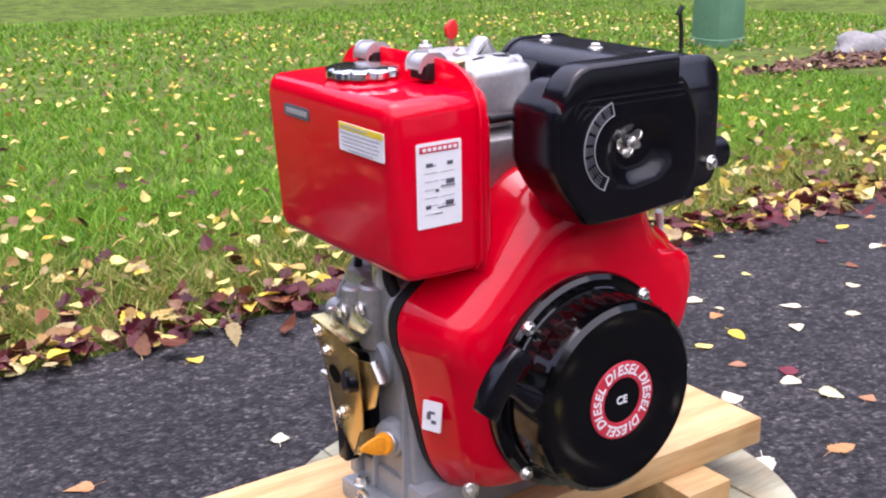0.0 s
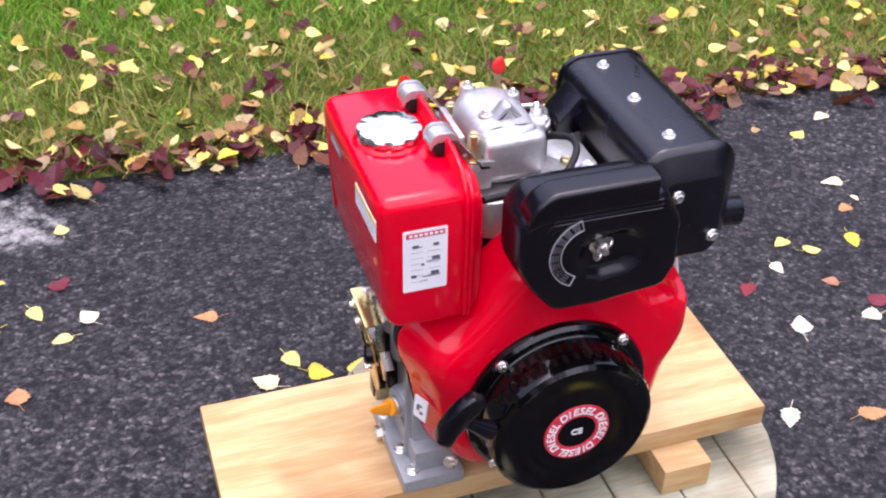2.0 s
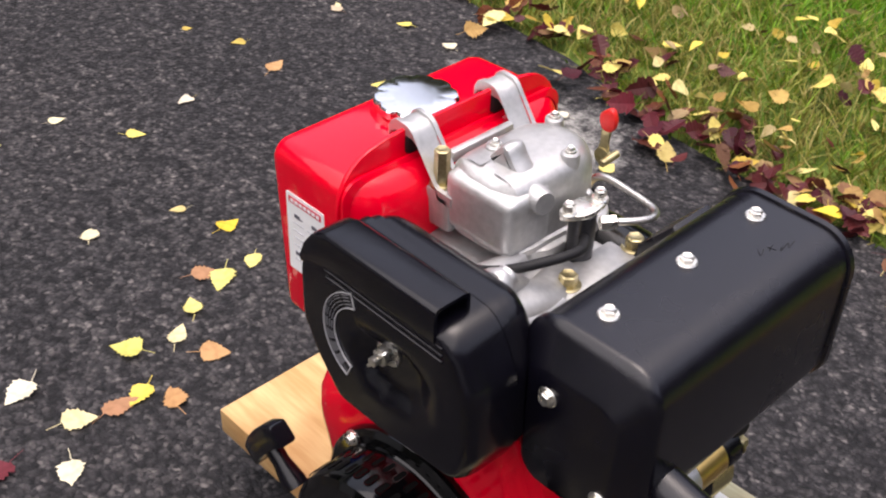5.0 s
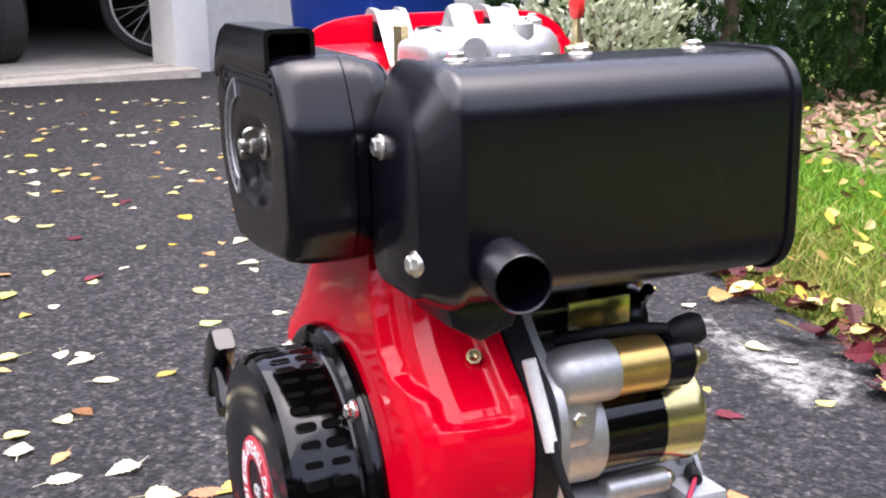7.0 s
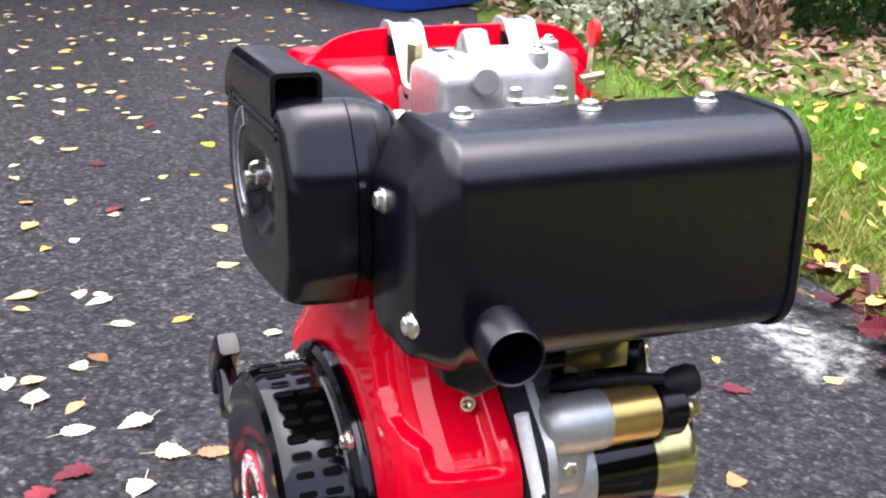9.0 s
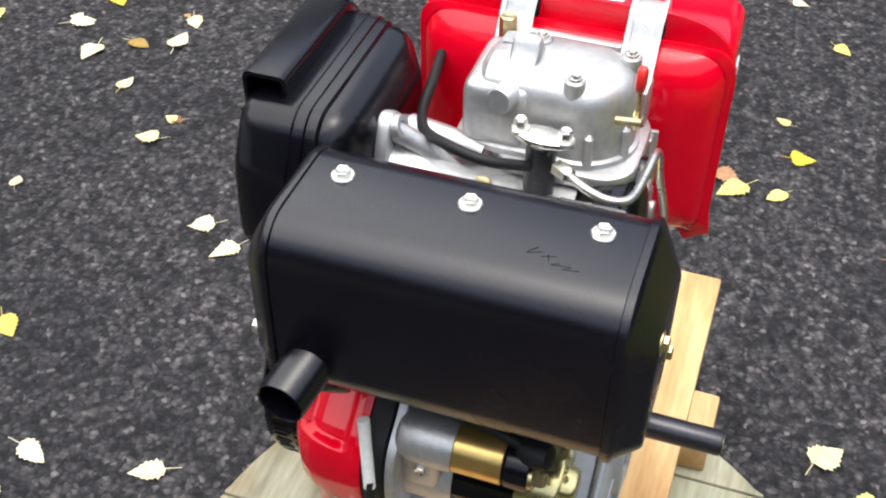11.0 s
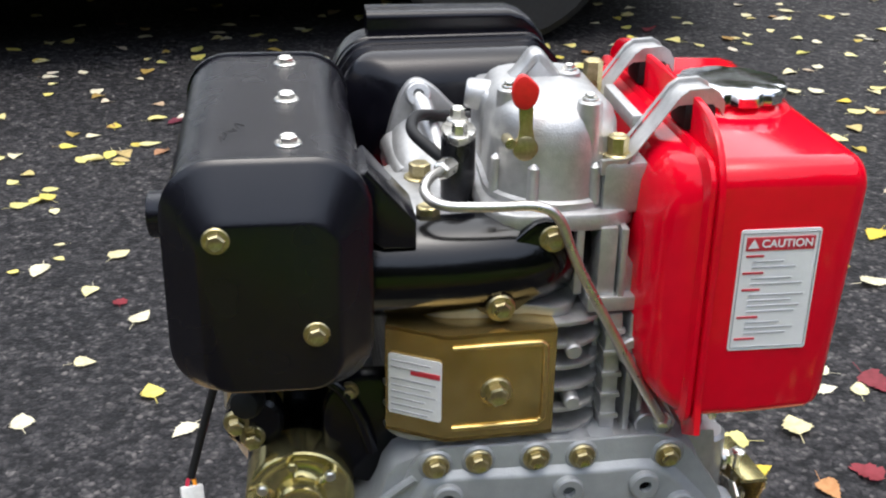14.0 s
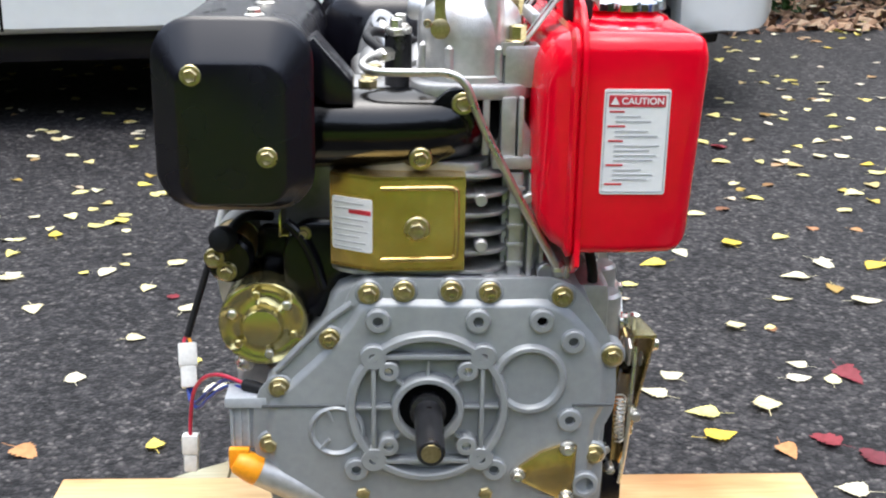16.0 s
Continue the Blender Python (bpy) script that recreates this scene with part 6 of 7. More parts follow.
def build_starter():
    x, z = 0.150, 0.2535
    bm = bmesh.new()
    rod(bm, (x, 0.004, z), (x, 0.066, z), 0.0395, 40, 0.001)
    motor = part("starter_motor", bm, GLOSSBLACK, ENGINE, "black starter motor with pale gold end cap")
    bm = bmesh.new()
    rings = []
    for d, r, k in ((-0.010, 0.0395, 0), (0.0180, 0.0402, 0), (0.0230, 0.0402, 0), (0.0252, 0.0388, 0.2), (0.0258, 0.0360, 0.8), (0.0246, 0.0325, 1.0), (0.0240, 0.0285, 1.0), (0.0240, 0.0225, 0.5), (0.0244, 0.0195, 0), (0.0262, 0.0190, 0), (0.0335, 0.0180, 0), (0.0356, 0.0166, 0), (0.0362, 0.0130, 0)):
        ring = []
        for i in range(72):
            a = 2 * math.pi * i / 72
            q = min(1.0, max(0.0, 0.5 + 2.2 * math.cos(3 * a + 0.6)))
            ring.append((x + r * math.cos(a), 0.074 + d - 0.0042 * k * q * q * (3 - 2 * q), z + r * math.sin(a)))
        rings.append(ring)
    loft(bm, rings)
    cap = part("end_cap", bm, PALEGOLD, motor, "pale gold end cap")
    for i in range(6):
        a = radians(20 + 60 * i)
        bm = bmesh.new()
        lathe(bm, [(0, 0.0045), (0.003, 0.0042), (0.004, 0.003)], (x + 0.029 * math.cos(a), 0.0975, z + 0.029 * math.sin(a)), (0, 1, 0), 12)
        part("rivet", bm, PALEGOLD if i % 2 else ZINC, cap)
    bm = bmesh.new()
    lathe(bm, [(-0.036, 0.030), (-0.030, 0.040), (0.006, 0.041), (0.012, 0.0405)], (x, 0, z), (0, 1, 0), 40)
    box(bm, (0.128, -0.034, 0.252), (0.192, 0.004, 0.318), 0.012, 3)
    part("drive_housing", bm, ALU, motor, "cast aluminium drive housing")
    x2, z2 = 0.181, 0.308
    bm = bmesh.new()
    lathe(bm, [(-0.036, 0.006), (-0.0345, 0.013), (-0.030, 0.0185), (-0.022, 0.0212), (-0.012, 0.0220), (0.012, 0.0224), (0.015, 0.0220)], (x2, 0, z2), (0, 1, 0), 36)
    nose = part("solenoid", bm, ALU, ENGINE, "starter solenoid with gold can and black cap")
    bm = bmesh.new()
    rod(bm, (x2, 0.015, z2), (x2, 0.056, z2), 0.0210, 36, 0.0006)
    part("can", bm, BRASSCAN, nose, "gold can")
    bm = bmesh.new()
    rod(bm, (x2, 0.056, z2), (x2, 0.080, z2), 0.0215, 28, 0.003)
    cap2 = part("terminal_cap", bm, PLASTIC, nose, "black terminal cap")
    bm = bmesh.new()
    lathe(bm, [(-0.012, 0.008), (-0.004, 0.0115), (0.008, 0.0125), (0.014, 0.010), (0.016, 0.005)], (x2 + 0.003, 0.078, z2 + 0.021), (0.25, 1, 0.2), 20)
    part("boot", bm, RUBBER, cap2, "rubber terminal boot")
    bm = bmesh.new()
    tube(bm, [(x2 + 0.002, 0.074, z2 + 0.022), (x2 - 0.004, 0.046, z2 + 0.0255), (x2 - 0.012, 0.014, z2 + 0.024), (x2 - 0.030, -0.012, z2 + 0.016)], 0.0048, 10, 4)
    part("cable", bm, RUBBER, cap2, "black battery cable", 80)
    for p in ((x2 + 0.013, 0.080, z2 + 0.003), (x2 + 0.002, 0.080, z2 - 0.010)):
        bolt("terminal_nut", p, (0, 1, 0), YZINC, nose, 0.0065, 0.010)
    bolt("housing_screw", (0.190, -0.014, 0.278), (1, 0, 0), ZINC, motor, 0.006, 0.005)
    # oil filter housing below
    bm = bmesh.new()
    lathe(bm, [(-0.030, 0.026), (-0.005, 0.028), (0.0, 0.0265), (0.030, 0.0265), (0.034, 0.024), (0.060, 0.022), (0.065, 0.018)], (0.158, 0, 0.182), (0, 1, 0), 32)
    oil = part("oil_filter_housing", bm, ALU, ENGINE, "cast aluminium oil filter housing")
    for dz, dx in ((0.024, 0.012), (-0.028, 0.016)):
        bm = bmesh.new()
        rod(bm, (0.158 + dx, 0.02, 0.182 + dz), (0.158 + dx, 0.074, 0.182 + dz), 0.0100, 18)
        part("screw_boss", bm, ALU, oil)
        bolt("flange_bolt", (0.158 + dx, 0.075, 0.182 + dz), (0, 1, 0), ZINC, oil, 0.0062, 0.007)
    # wire from the drive side, its plug connectors and leads
    bm = bmesh.new()
    tube(bm, [(0.2155, -0.049, 0.277), (0.222, -0.046, 0.255), (0.233, -0.037, 0.220), (0.242, -0.028, 0.190)], 0.0036, 10, 5)
    loom = part("wiring", bm, RUBBER, ENGINE, "black starter wire with white plug connectors", 80)
    for o, s, up in (((0.240, -0.015, 0.166), 0.95, (0.004, -0.022, 0.038)), ((0.234, 0.029, 0.090), 0.8, (0.0, -0.004, 0.04))):
        turn = Matrix.Translation(o) @ Vector(up).to_track_quat("Z", "Y").to_matrix().to_4x4()
        for nm, lo, hi in (("plug_connector", (-0.0100, -0.008, -0.003), (0.0100, 0.008, 0.022)), ("plug_socket", (-0.0085, -0.007, -0.026), (0.0085, 0.007, -0.002))):
            bm = bmesh.new()
            box(bm, [c_ * s for c_ in lo], [c_ * s for c_ in hi], 0.002)
            bm.transform(turn)
            part(nm, bm, CONN, loom, "white nylon plug connector")
    for k, off in enumerate((-0.003, 0.003)):
        bm = bmesh.new()
        tube(bm, [(0.242, -0.029, 0.192), (0.242 + off, -0.026, 0.187), (0.2415 + off, -0.023, 0.181)], 0.0018, 8, 3)
        part("lead", bm, REDWIRE if k else ORANGE, loom, "red lead", 80)
    for mt, off in ((REDWIRE, 0.0), (BLUEWIRE, 0.0035), (BLUEWIRE, -0.0035)):
        bm = bmesh.new()
        if mt is REDWIRE:
            tube(bm, [(0.234, 0.029, 0.105), (0.232, 0.030, 0.130), (0.226, 0.038, 0.160), (0.212, 0.056, 0.182), (0.192, 0.082, 0.196), (0.164, 0.109, 0.198)], 0.0019, 8, 6)
        else:
            tube(bm, [(0.238 + off * 0.6, -0.004, 0.146), (0.235, 0.006 + off, 0.136), (0.225, 0.028, 0.140 + off), (0.206, 0.060, 0.168 + off), (0.186, 0.086, 0.190 + off), (0.164, 0.109, 0.196 + off * 0.5)], 0.0018, 8, 6)
        part("lead", bm, mt, loom, "red lead" if mt is REDWIRE else "blue lead", 80)
    bm = bmesh.new()
    tube(bm, [(0.199, -0.0585, 0.332), (0.2045, -0.0555, 0.312), (0.210, -0.0522, 0.292), (0.2155, -0.049, 0.270)], 0.0052, 12, 3)
    part("sleeve", bm, CONN, loom, "white sleeve", 80)
    bm = bmesh.new()
    box(bm, (0.152, 0.092, 0.138), (0.181, 0.117, 0.181), 0.003)
    reg = part("sensor_block", bm, GREYPLASTIC, ENGINE, "grey moulded connector block")
    bm = bmesh.new()
    box(bm, (0.146, 0.090, 0.1815), (0.184, 0.1245, 0.192), 0.002)
    part("block_lid", bm, GREYPLASTIC, reg)
    for k in range(4):
        bm = bmesh.new()
        box(bm, (0.155 + 0.0075 * k, 0.116, 0.141), (0.1575 + 0.0075 * k, 0.1195, 0.180), 0.0006)
        part("block_rib", bm, GREYPLASTIC, reg)
    bm = bmesh.new()
    tube(bm, [(0.168, 0.106, 0.197), (0.158, 0.111, 0.197), (0.146, 0.116, 0.195)], 0.0055, 10, 4)
    part("sleeve", bm, RUBBER, reg, "black wire sleeve", 80)
    # oil dipsticks with orange caps
    bm = bmesh.new()
    tube(bm, [(0.098, 0.116, 0.086), (0.128, 0.120, 0.103), (0.156, 0.124, 0.119)], lambda t: 0.0150 - 0.001 * t, 18, 4)
    neck = part("oil_filler", bm, ALU, ENGINE, "aluminium oil filler neck")
    bm = bmesh.new()
    lathe(bm, [(0, 0.0135), (0.002, 0.0142), (0.010, 0.0138), (0.022, 0.0118), (0.025, 0.009)], (0.155, 0.124, 0.118), (0.85, 0.05, 0.5), 24)
    box(bm, (0.163, 0.120, 0.122), (0.182, 0.128, 0.142), 0.002)
    part("dipstick_cap", bm, ORANGE, neck, "orange dipstick cap")
    bm = bmesh.new()
    rod(bm, (-0.150, -0.005, 0.105), (-0.188, -0.020, 0.112), 0.014, 20)
    neck = part("oil_filler", bm, ALU, ENGINE, "aluminium oil filler neck")
    bm = bmesh.new()
    lathe(bm, [(0, 0.0130), (0.003, 0.0135), (0.006, 0.012), (0.007, 0.004)], (-0.188, -0.020, 0.112), (-1, -0.4, 0.2), 24)
    prism(bm, spline([(-0.022, -0.001), (-0.006, -0.010), (0.006, -0.010), (0.007, 0.010), (-0.006, 0.010)], 3), -0.0025, 0.0025, 0.001)
    part("dipstick_cap", bm, ORANGE, neck, "orange dipstick cap")
    for v in bpy.data.objects[neck.children[0].name].data.vertices:
        if v.co.length < 0.05:
            v.co = Matrix.Translation((-0.199, -0.024, 0.114)) @ Matrix.Rotation(radians(-15), 4, "Z") @ v.co


build_starter()


def build_speed_control():
    """The governor plate, levers and fuel pump on the tank side."""
    def lean(bm, x0):
        for v in bm.verts:
            v.co.x += x0 - 0.024 * (v.co.z - 0.07) / 0.17
        return bm

    bm = bmesh.new()
    prism(bm, [(0.095, 0.236), (0.055, 0.232), (-0.004, 0.222), (0.002, 0.181), (0.008, 0.145), (0.020, 0.092), (0.034, 0.074), (0.052, 0.072), (0.070, 0.100), (0.082, 0.135), (0.084, 0.178)], -0.0012, 0.0012, 0.0004, "x")
    plate = part("speed_control_plate", lean(bm, -0.189), GOLD, ENGINE, "gold passivated speed control plate")
    # the upper fold takes a paler gold: light from above put into its colour
    bm = bmesh.new()
    prism(bm, [(0.096, 0.2375), (0.060, 0.2335), (0.020, 0.2275), (0.020, 0.2305), (0.060, 0.2365), (0.096, 0.2405)], -0.001, 0.020, 0.0004, "x")
    part("top_fold", lean(bm, -0.189), PALEGOLD, plate, "upper fold in paler gold for the light on it")
    bm = bmesh.new()
    prism(bm, [(0.018, 0.208), (-0.022, 0.217), (-0.034, 0.195), (-0.015, 0.158), (0.026, 0.134), (0.016, 0.17)], -0.0012, 0.0012, 0.0004, "x")
    part("stop_plate", lean(bm, -0.183), GOLD, plate, "smaller gold plate")
    bm = bmesh.new()
    prism(bm, [(-0.022, 0.2170), (-0.0345, 0.195), (-0.0365, 0.1955), (-0.024, 0.219)], -0.0012, 0.012, 0.0003, "x")
    part("side_fold", lean(bm, -0.183), ZINC, plate)
    bm = bmesh.new()
    rod(bm, (-0.198, 0.016, 0.182), (-0.216, 0.020, 0.183), 0.0145, 24, 0.003)
    part("knob", bm, PLASTIC, plate, "black plastic knob")
    bm = bmesh.new()
    # a black disc painted as the dark behind the plate's opening
    lathe(bm, [(0, 0.012), (0.0005, 0.012)], (-0.2055, 0.060, 0.176), (-1, 0, -0.12), 24)
    part("window", bm, VOID, plate)
    bm = bmesh.new()
    prism(bm, [(0.012, 0.118), (0.040, 0.074), (0.020, 0.090)], -0.010, 0.012, 0.0004, "x")
    part("lower_fold", lean(bm, -0.186), GOLD, plate)
    bm = bmesh.new()
    rod(bm, (-0.196, 0.074, 0.205), (-0.196, 0.074, 0.251), 0.0026, 12)
    lathe(bm, [(0, 0.003), (0.001, 0.0062), (0.003, 0.0062), (0.0045, 0.004)], (-0.196, 0.074, 0.250), (0, 0, 1), 18)
    part("adjusting_screw", bm, ZINC, plate, "zinc plated adjusting screw")
    bm = bmesh.new()
    tube(bm, [(-0.186 + 0.005 * math.cos(1.6 * i), 0.088 + 0.005 * math.sin(1.6 * i), 0.128 + 0.0011 * i) for i in range(44)], 0.0009, 6, 2)
    part("governor_spring", bm, ZINC, plate, "coiled steel spring")
    for x_, y_, z_ in ((-0.172, 0.100, 0.124), (-0.177, 0.104, 0.104)):
        bm = bmesh.new()
        rod(bm, (x_, y_ - 0.02, z_), (x_, y_, z_), 0.0042, 14)
        part("stop_bolt", bm, ZINC, plate)
    for p in ((-0.2125, 0.082, 0.226), (-0.2085, 0.068, 0.205), (-0.1985, 0.058, 0.125)):
        bolt("screw", p, (-1, 0, -0.1), ZINC, plate, 0.0050, 0.007)
    bm = bmesh.new()
    rod(bm, (-0.197, 0.082, 0.160), (-0.198, 0.104, 0.160), 0.0045, 14)
    part("stop_screw", bm, ZINC, plate)
    bm = bmesh.new()
    tube(bm, [(-0.188, 0.092, 0.085), (-0.192, 0.096, 0.130), (-0.193, 0.097, 0.175), (-0.196, 0.092, 0.228)], 0.0022, 8, 4)
    part("control_rod", bm, ZINC, plate, "zinc plated control rod", 80)
    bm = bmesh.new()
    prism(bm, [(0.062, 0.226), (0.092, 0.236), (0.102, 0.230), (0.100, 0.212), (0.070, 0.210)], -0.190, -0.187, 0.0008, "x")
    part("lever_bracket", bm, ZINC, plate, "zinc plated lever bracket")
    bm = bmesh.new()
    box(bm, (-0.180, 0.026, 0.095), (-0.164, 0.092, 0.205), 0.006)
    gov = part("governor_housing", bm, PLASTIC, ENGINE, "black governor housing behind the gold plate")
    bm = bmesh.new()
    box(bm, (-0.192, 0.066, 0.052), (-0.172, 0.086, 0.096), 0.003)
    part("stop_block", bm, PLASTIC, gov)
    # injection pump body and fittings under the tank
    bm = bmesh.new()
    box(bm, (-0.168, -0.010, 0.214), (-0.130, 0.098, 0.292), 0.010)
    pump = part("injection_pump", bm, ALU, ENGINE, "cast aluminium injection pump below the tank")
    for y, r, z in ((0.028, 0.019, 0.290), (0.072, 0.017, 0.276)):
        bm = bmesh.new()
        rod(bm, (-0.166, y, 0.212), (-0.166, y, z), r, 24, 0.003)
        part("pump_barrel", bm, ALU, pump)
    bm = bmesh.new()
    rod(bm, (-0.155, 0.028, 0.288), (-0.150, 0.028, 0.338), 0.013, 18)
    part("delivery_valve", bm, ZINC, pump)
    bm = bmesh.new()
    tube(bm, [(-0.150, 0.02, 0.335), (-0.170, -0.01, 0.325), (-0.176, -0.028, 0.302), (-0.160, -0.040, 0.275)], 0.0075, 10, 5)
    part("fuel_hose", bm, RUBBER, pump, "black fuel hose", 80)
    bm = bmesh.new()
    tube(bm, [(-0.166, 0.011, 0.338), (-0.1655, 0.013, 0.318), (-0.165, 0.014, 0.296), (-0.165, 0.015, 0.268)], 0.0058, 12, 3)
    part("drain_tube", bm, CONN, pump, "white nylon tube", 80)
    hexes(pump, [(-0.186, 0.028, 0.262), (-0.184, 0.072, 0.246)], (-1, 0, 0), ZINC, 0.0065, 0.007)
    bm = bmesh.new()
    prism(bm, [(0.036, 0.258), (-0.004, 0.256), (0.010, 0.238), (0.052, 0.234)], -0.1915, -0.1885, 0.0008, "x")
    part("bracket", bm, ZINC, pump, "zinc plated cable bracket")
    bm = bmesh.new()
    tube(bm, [(-0.14, 0.07, 0.345), (-0.148, 0.082, 0.32), (-0.152, 0.088, 0.29), (-0.145, 0.086, 0.25)], 0.005, 10, 4)
    part("return_hose", bm, RUBBER, pump, "black return hose", 80)


build_speed_control()


# ---- round about: garage, parked car, shrubs, utility box ----
def settle(bm, about=None):
    """Lowers what was built over a level ground on to the sloping one."""
    for v in bm.verts:
        v.co.z += gz(*(about or (v.co.x, v.co.y)))
    return bm


def build_garage():
    out, along = Vector((0.954, 0.30, 0)), Vector((-0.30, 0.954, 0))
    base = Vector((-5.82, 0.85, 0.035))
    M = Matrix((( along.x, out.x, 0, base.x), (along.y, out.y, 0, base.y), (0, 0, 1, base.z), (0, 0, 0, 1)))

    def block(name, lo, hi, material, label="", bev=0.004, parent=None):
        bm = bmesh.new()
        box(bm, lo, hi, bev)
        bm.transform(M)
        return part(name, bm, material, parent)

    def setting(name, lo, hi, material, label, category="wall"):
        return tagged(block(name, lo, hi, material), label, category, kind="structure")

    setting("wall_garage_front", (0.22, -0.20, -0.6), (6.5, 0.0, 2.7), SIDING, "pale painted garage wall")
    setting("wall_garage_far", (-6.0, -0.20, -0.6), (-2.92, 0.0, 2.7), SIDING, "pale painted garage wall")
    setting("wall_garage_header", (-2.915, -0.18, 2.15), (0.215, -0.02, 2.7), SIDING, "pale painted wall over the garage door")
    setting("wall_garage_side", (1.6, -6.0, -0.6), (1.75, -0.21, 2.7), INSIDE, "inner garage wall in a colour darkened for the dim inside")
    setting("wall_garage_end", (-6.0, -6.0, -0.6), (-5.85, -0.21, 2.7), INSIDE, "inner garage wall in a colour darkened for the dim inside")
    setting("wall_garage_back", (-5.84, -6.15, -0.6), (1.75, -6.005, 2.7), INSIDE, "inner garage wall in a colour darkened for the dim inside")
    setting("ceiling", (-6.1, -6.2, 2.71), (6.6, 0.35, 2.85), INSIDE, "flat garage ceiling in a colour darkened for the dim inside", "ceiling")
    setting("floor", (-5.85, -6.0, -0.6), (1.6, -0.01, 0.04), CONCRETE, "pale worn concrete garage floor", "floor")
    setting("door_sill", (-2.95, 0.0, -0.5), (0.02, 0.27, 0.030), CONCRETE, "pale concrete garage sill", "sill")
    frame_ = setting("door_frame", (0.0, -0.24, -0.05), (0.215, 0.035, 2.7), TRIM, "white painted garage door frame", "door frame")
    block("trim", (-2.915, -0.24, -0.05), (-2.72, 0.035, 2.15), TRIM, parent=frame_)
    block("trim", (-2.72, -0.24, 2.05), (0.0, 0.035, 2.15), TRIM, parent=frame_)
    bm = bmesh.new()
    loft(bm, [[(x, y, z) for y, z in ((0.5, 2.80), (-3.0, 4.2), (-6.4, 2.80), (-6.4, 2.92), (-3.0, 4.34), (0.5, 2.92))] for x in (-6.3, 6.8)])
    bm.transform(M)
    tagged(part("roof", bm, ROOF), "dark shingled garage roof", "roof", kind="structure")
    # a bicycle just inside, seen by its wheel
    bike = thing("bicycle", (-6.40, 0.90, 0.075), "bicycle with spoked wheels standing inside the garage", "bicycle")
    ahead = Vector((-0.18, -0.98, 0)).normalized()
    axle = ahead.cross(Vector((0, 0, 1)))
    hubs = []
    for k, c0 in enumerate((Vector((-6.40, 0.90, 0.425)), Vector((-6.40, 0.90, 0.425)) - ahead * 1.05)):
        bm = bmesh.new()
        ring = []
        for i in range(48):
            a = 2 * math.pi * i / 48
            d = ahead * math.cos(a) + Vector((0, 0, math.sin(a)))
            ring.append([c0 + d * (0.318 + 0.032 * math.cos(b)) + axle * 0.030 * math.sin(b) for b in (2 * math.pi * j / 8 for j in range(8))])
        ring.append(ring[0])
        loft(bm, ring, (False, False))
        bmesh.ops.remove_doubles(bm, verts=bm.verts[:], dist=0.0005)
        wheel = part("wheel", bm, TYRE, bike, "spoked bicycle wheel", 60)
        bm = bmesh.new()
        ring = []
        for i in range(48):
            a = 2 * math.pi * i / 48
            d = ahead * math.cos(a) + Vector((0, 0, math.sin(a)))
            ring.append([c0 + d * r + axle * w for r, w in ((0.300, -0.012), (0.278, -0.010), (0.278, 0.010), (0.300, 0.012))])
        ring.append(ring[0])
        loft(bm, ring, (False, False))
        part("rim", bm, BRIGHT, wheel)
        for i in range(28):
            a = 2 * math.pi * i / 28
            d = ahead * math.cos(a) + Vector((0, 0, math.sin(a)))
            e = ahead * math.cos(a + 0.9 * (-1) ** i) + Vector((0, 0, math.sin(a + 0.9 * (-1) ** i)))
            bm = bmesh.new()
            rod(bm, c0 + e * 0.03 + axle * 0.025 * (-1) ** (i // 2), c0 + d * 0.285, 0.0018, 5)
            part("spoke", bm, BRIGHT, wheel)
        bm = bmesh.new()
        rod(bm, c0 - axle * 0.05, c0 + axle * 0.05, 0.026, 14)
        part("hub", bm, BRIGHT, wheel)
        hubs.append(c0)
    f, b = hubs
    head_, seat, crank = f - ahead * 0.18 + Vector((0, 0, 0.48)), b + ahead * 0.28 + Vector((0, 0, 0.50)), b + ahead * 0.42 + Vector((0, 0, -0.05))
    for nm, p, q in (("fork", f, head_), ("top_tube", head_, seat), ("down_tube", head_, crank), ("seat_tube", seat, crank), ("chain_stay", crank, b), ("seat_stay", seat, b)):
        bm = bmesh.new()
        rod(bm, p + axle * 0.03 * (nm == "fork"), q, 0.016, 10)
        part(nm, bm, GLOSSBLACK, bike)
    # a dark ride-on mower further left in the doorway
    mower = thing("ride_on_mower", (-6.45, -0.25, 0.075), "dark ride-on mower parked inside the garage", "mower")
    c0 = Vector((-6.45, -0.25, 0.075))
    for k, (du, dv, r, w) in enumerate(((0.25, 0, 0.26, 0.16), (-0.55, 0, 0.26, 0.16), (0.20, -1.2, 0.19, 0.12), (-0.50, -1.2, 0.19, 0.12))):
        p = c0 + along * du + out * dv + Vector((0, 0, r))
        bm = bmesh.new()
        lathe(bm, [(-w / 2, r * 0.6), (-w / 2, r * 0.92), (-w * 0.35, r), (w * 0.35, r), (w / 2, r * 0.92), (w / 2, r * 0.6)], p, along, 32)
        wheel = part("wheel", bm, TYRE, mower)
        bm = bmesh.new()
        lathe(bm, [(-w * 0.4, r * 0.55), (w * 0.5 + 0.003, r * 0.55), (w * 0.5 + 0.006, r * 0.2)], p, along, 24)
        part("rim", bm, BRIGHT, wheel)
    for nm, lo, hi in (("chassis", (-0.45, -1.35, 0.20), (0.14, 0.10, 0.42)), ("hood", (-0.42, -1.45, 0.42), (0.10, -0.55, 0.80)), ("seat", (-0.36, -0.25, 0.50), (0.06, 0.12, 0.85))):
        bm = bmesh.new()
        box(bm, lo, hi, 0.05, 3)
        bm.transform(Matrix(((along.x, out.x, 0, c0.x), (along.y, out.y, 0, c0.y), (0, 0, 1, c0.z), (0, 0, 0, 1))))
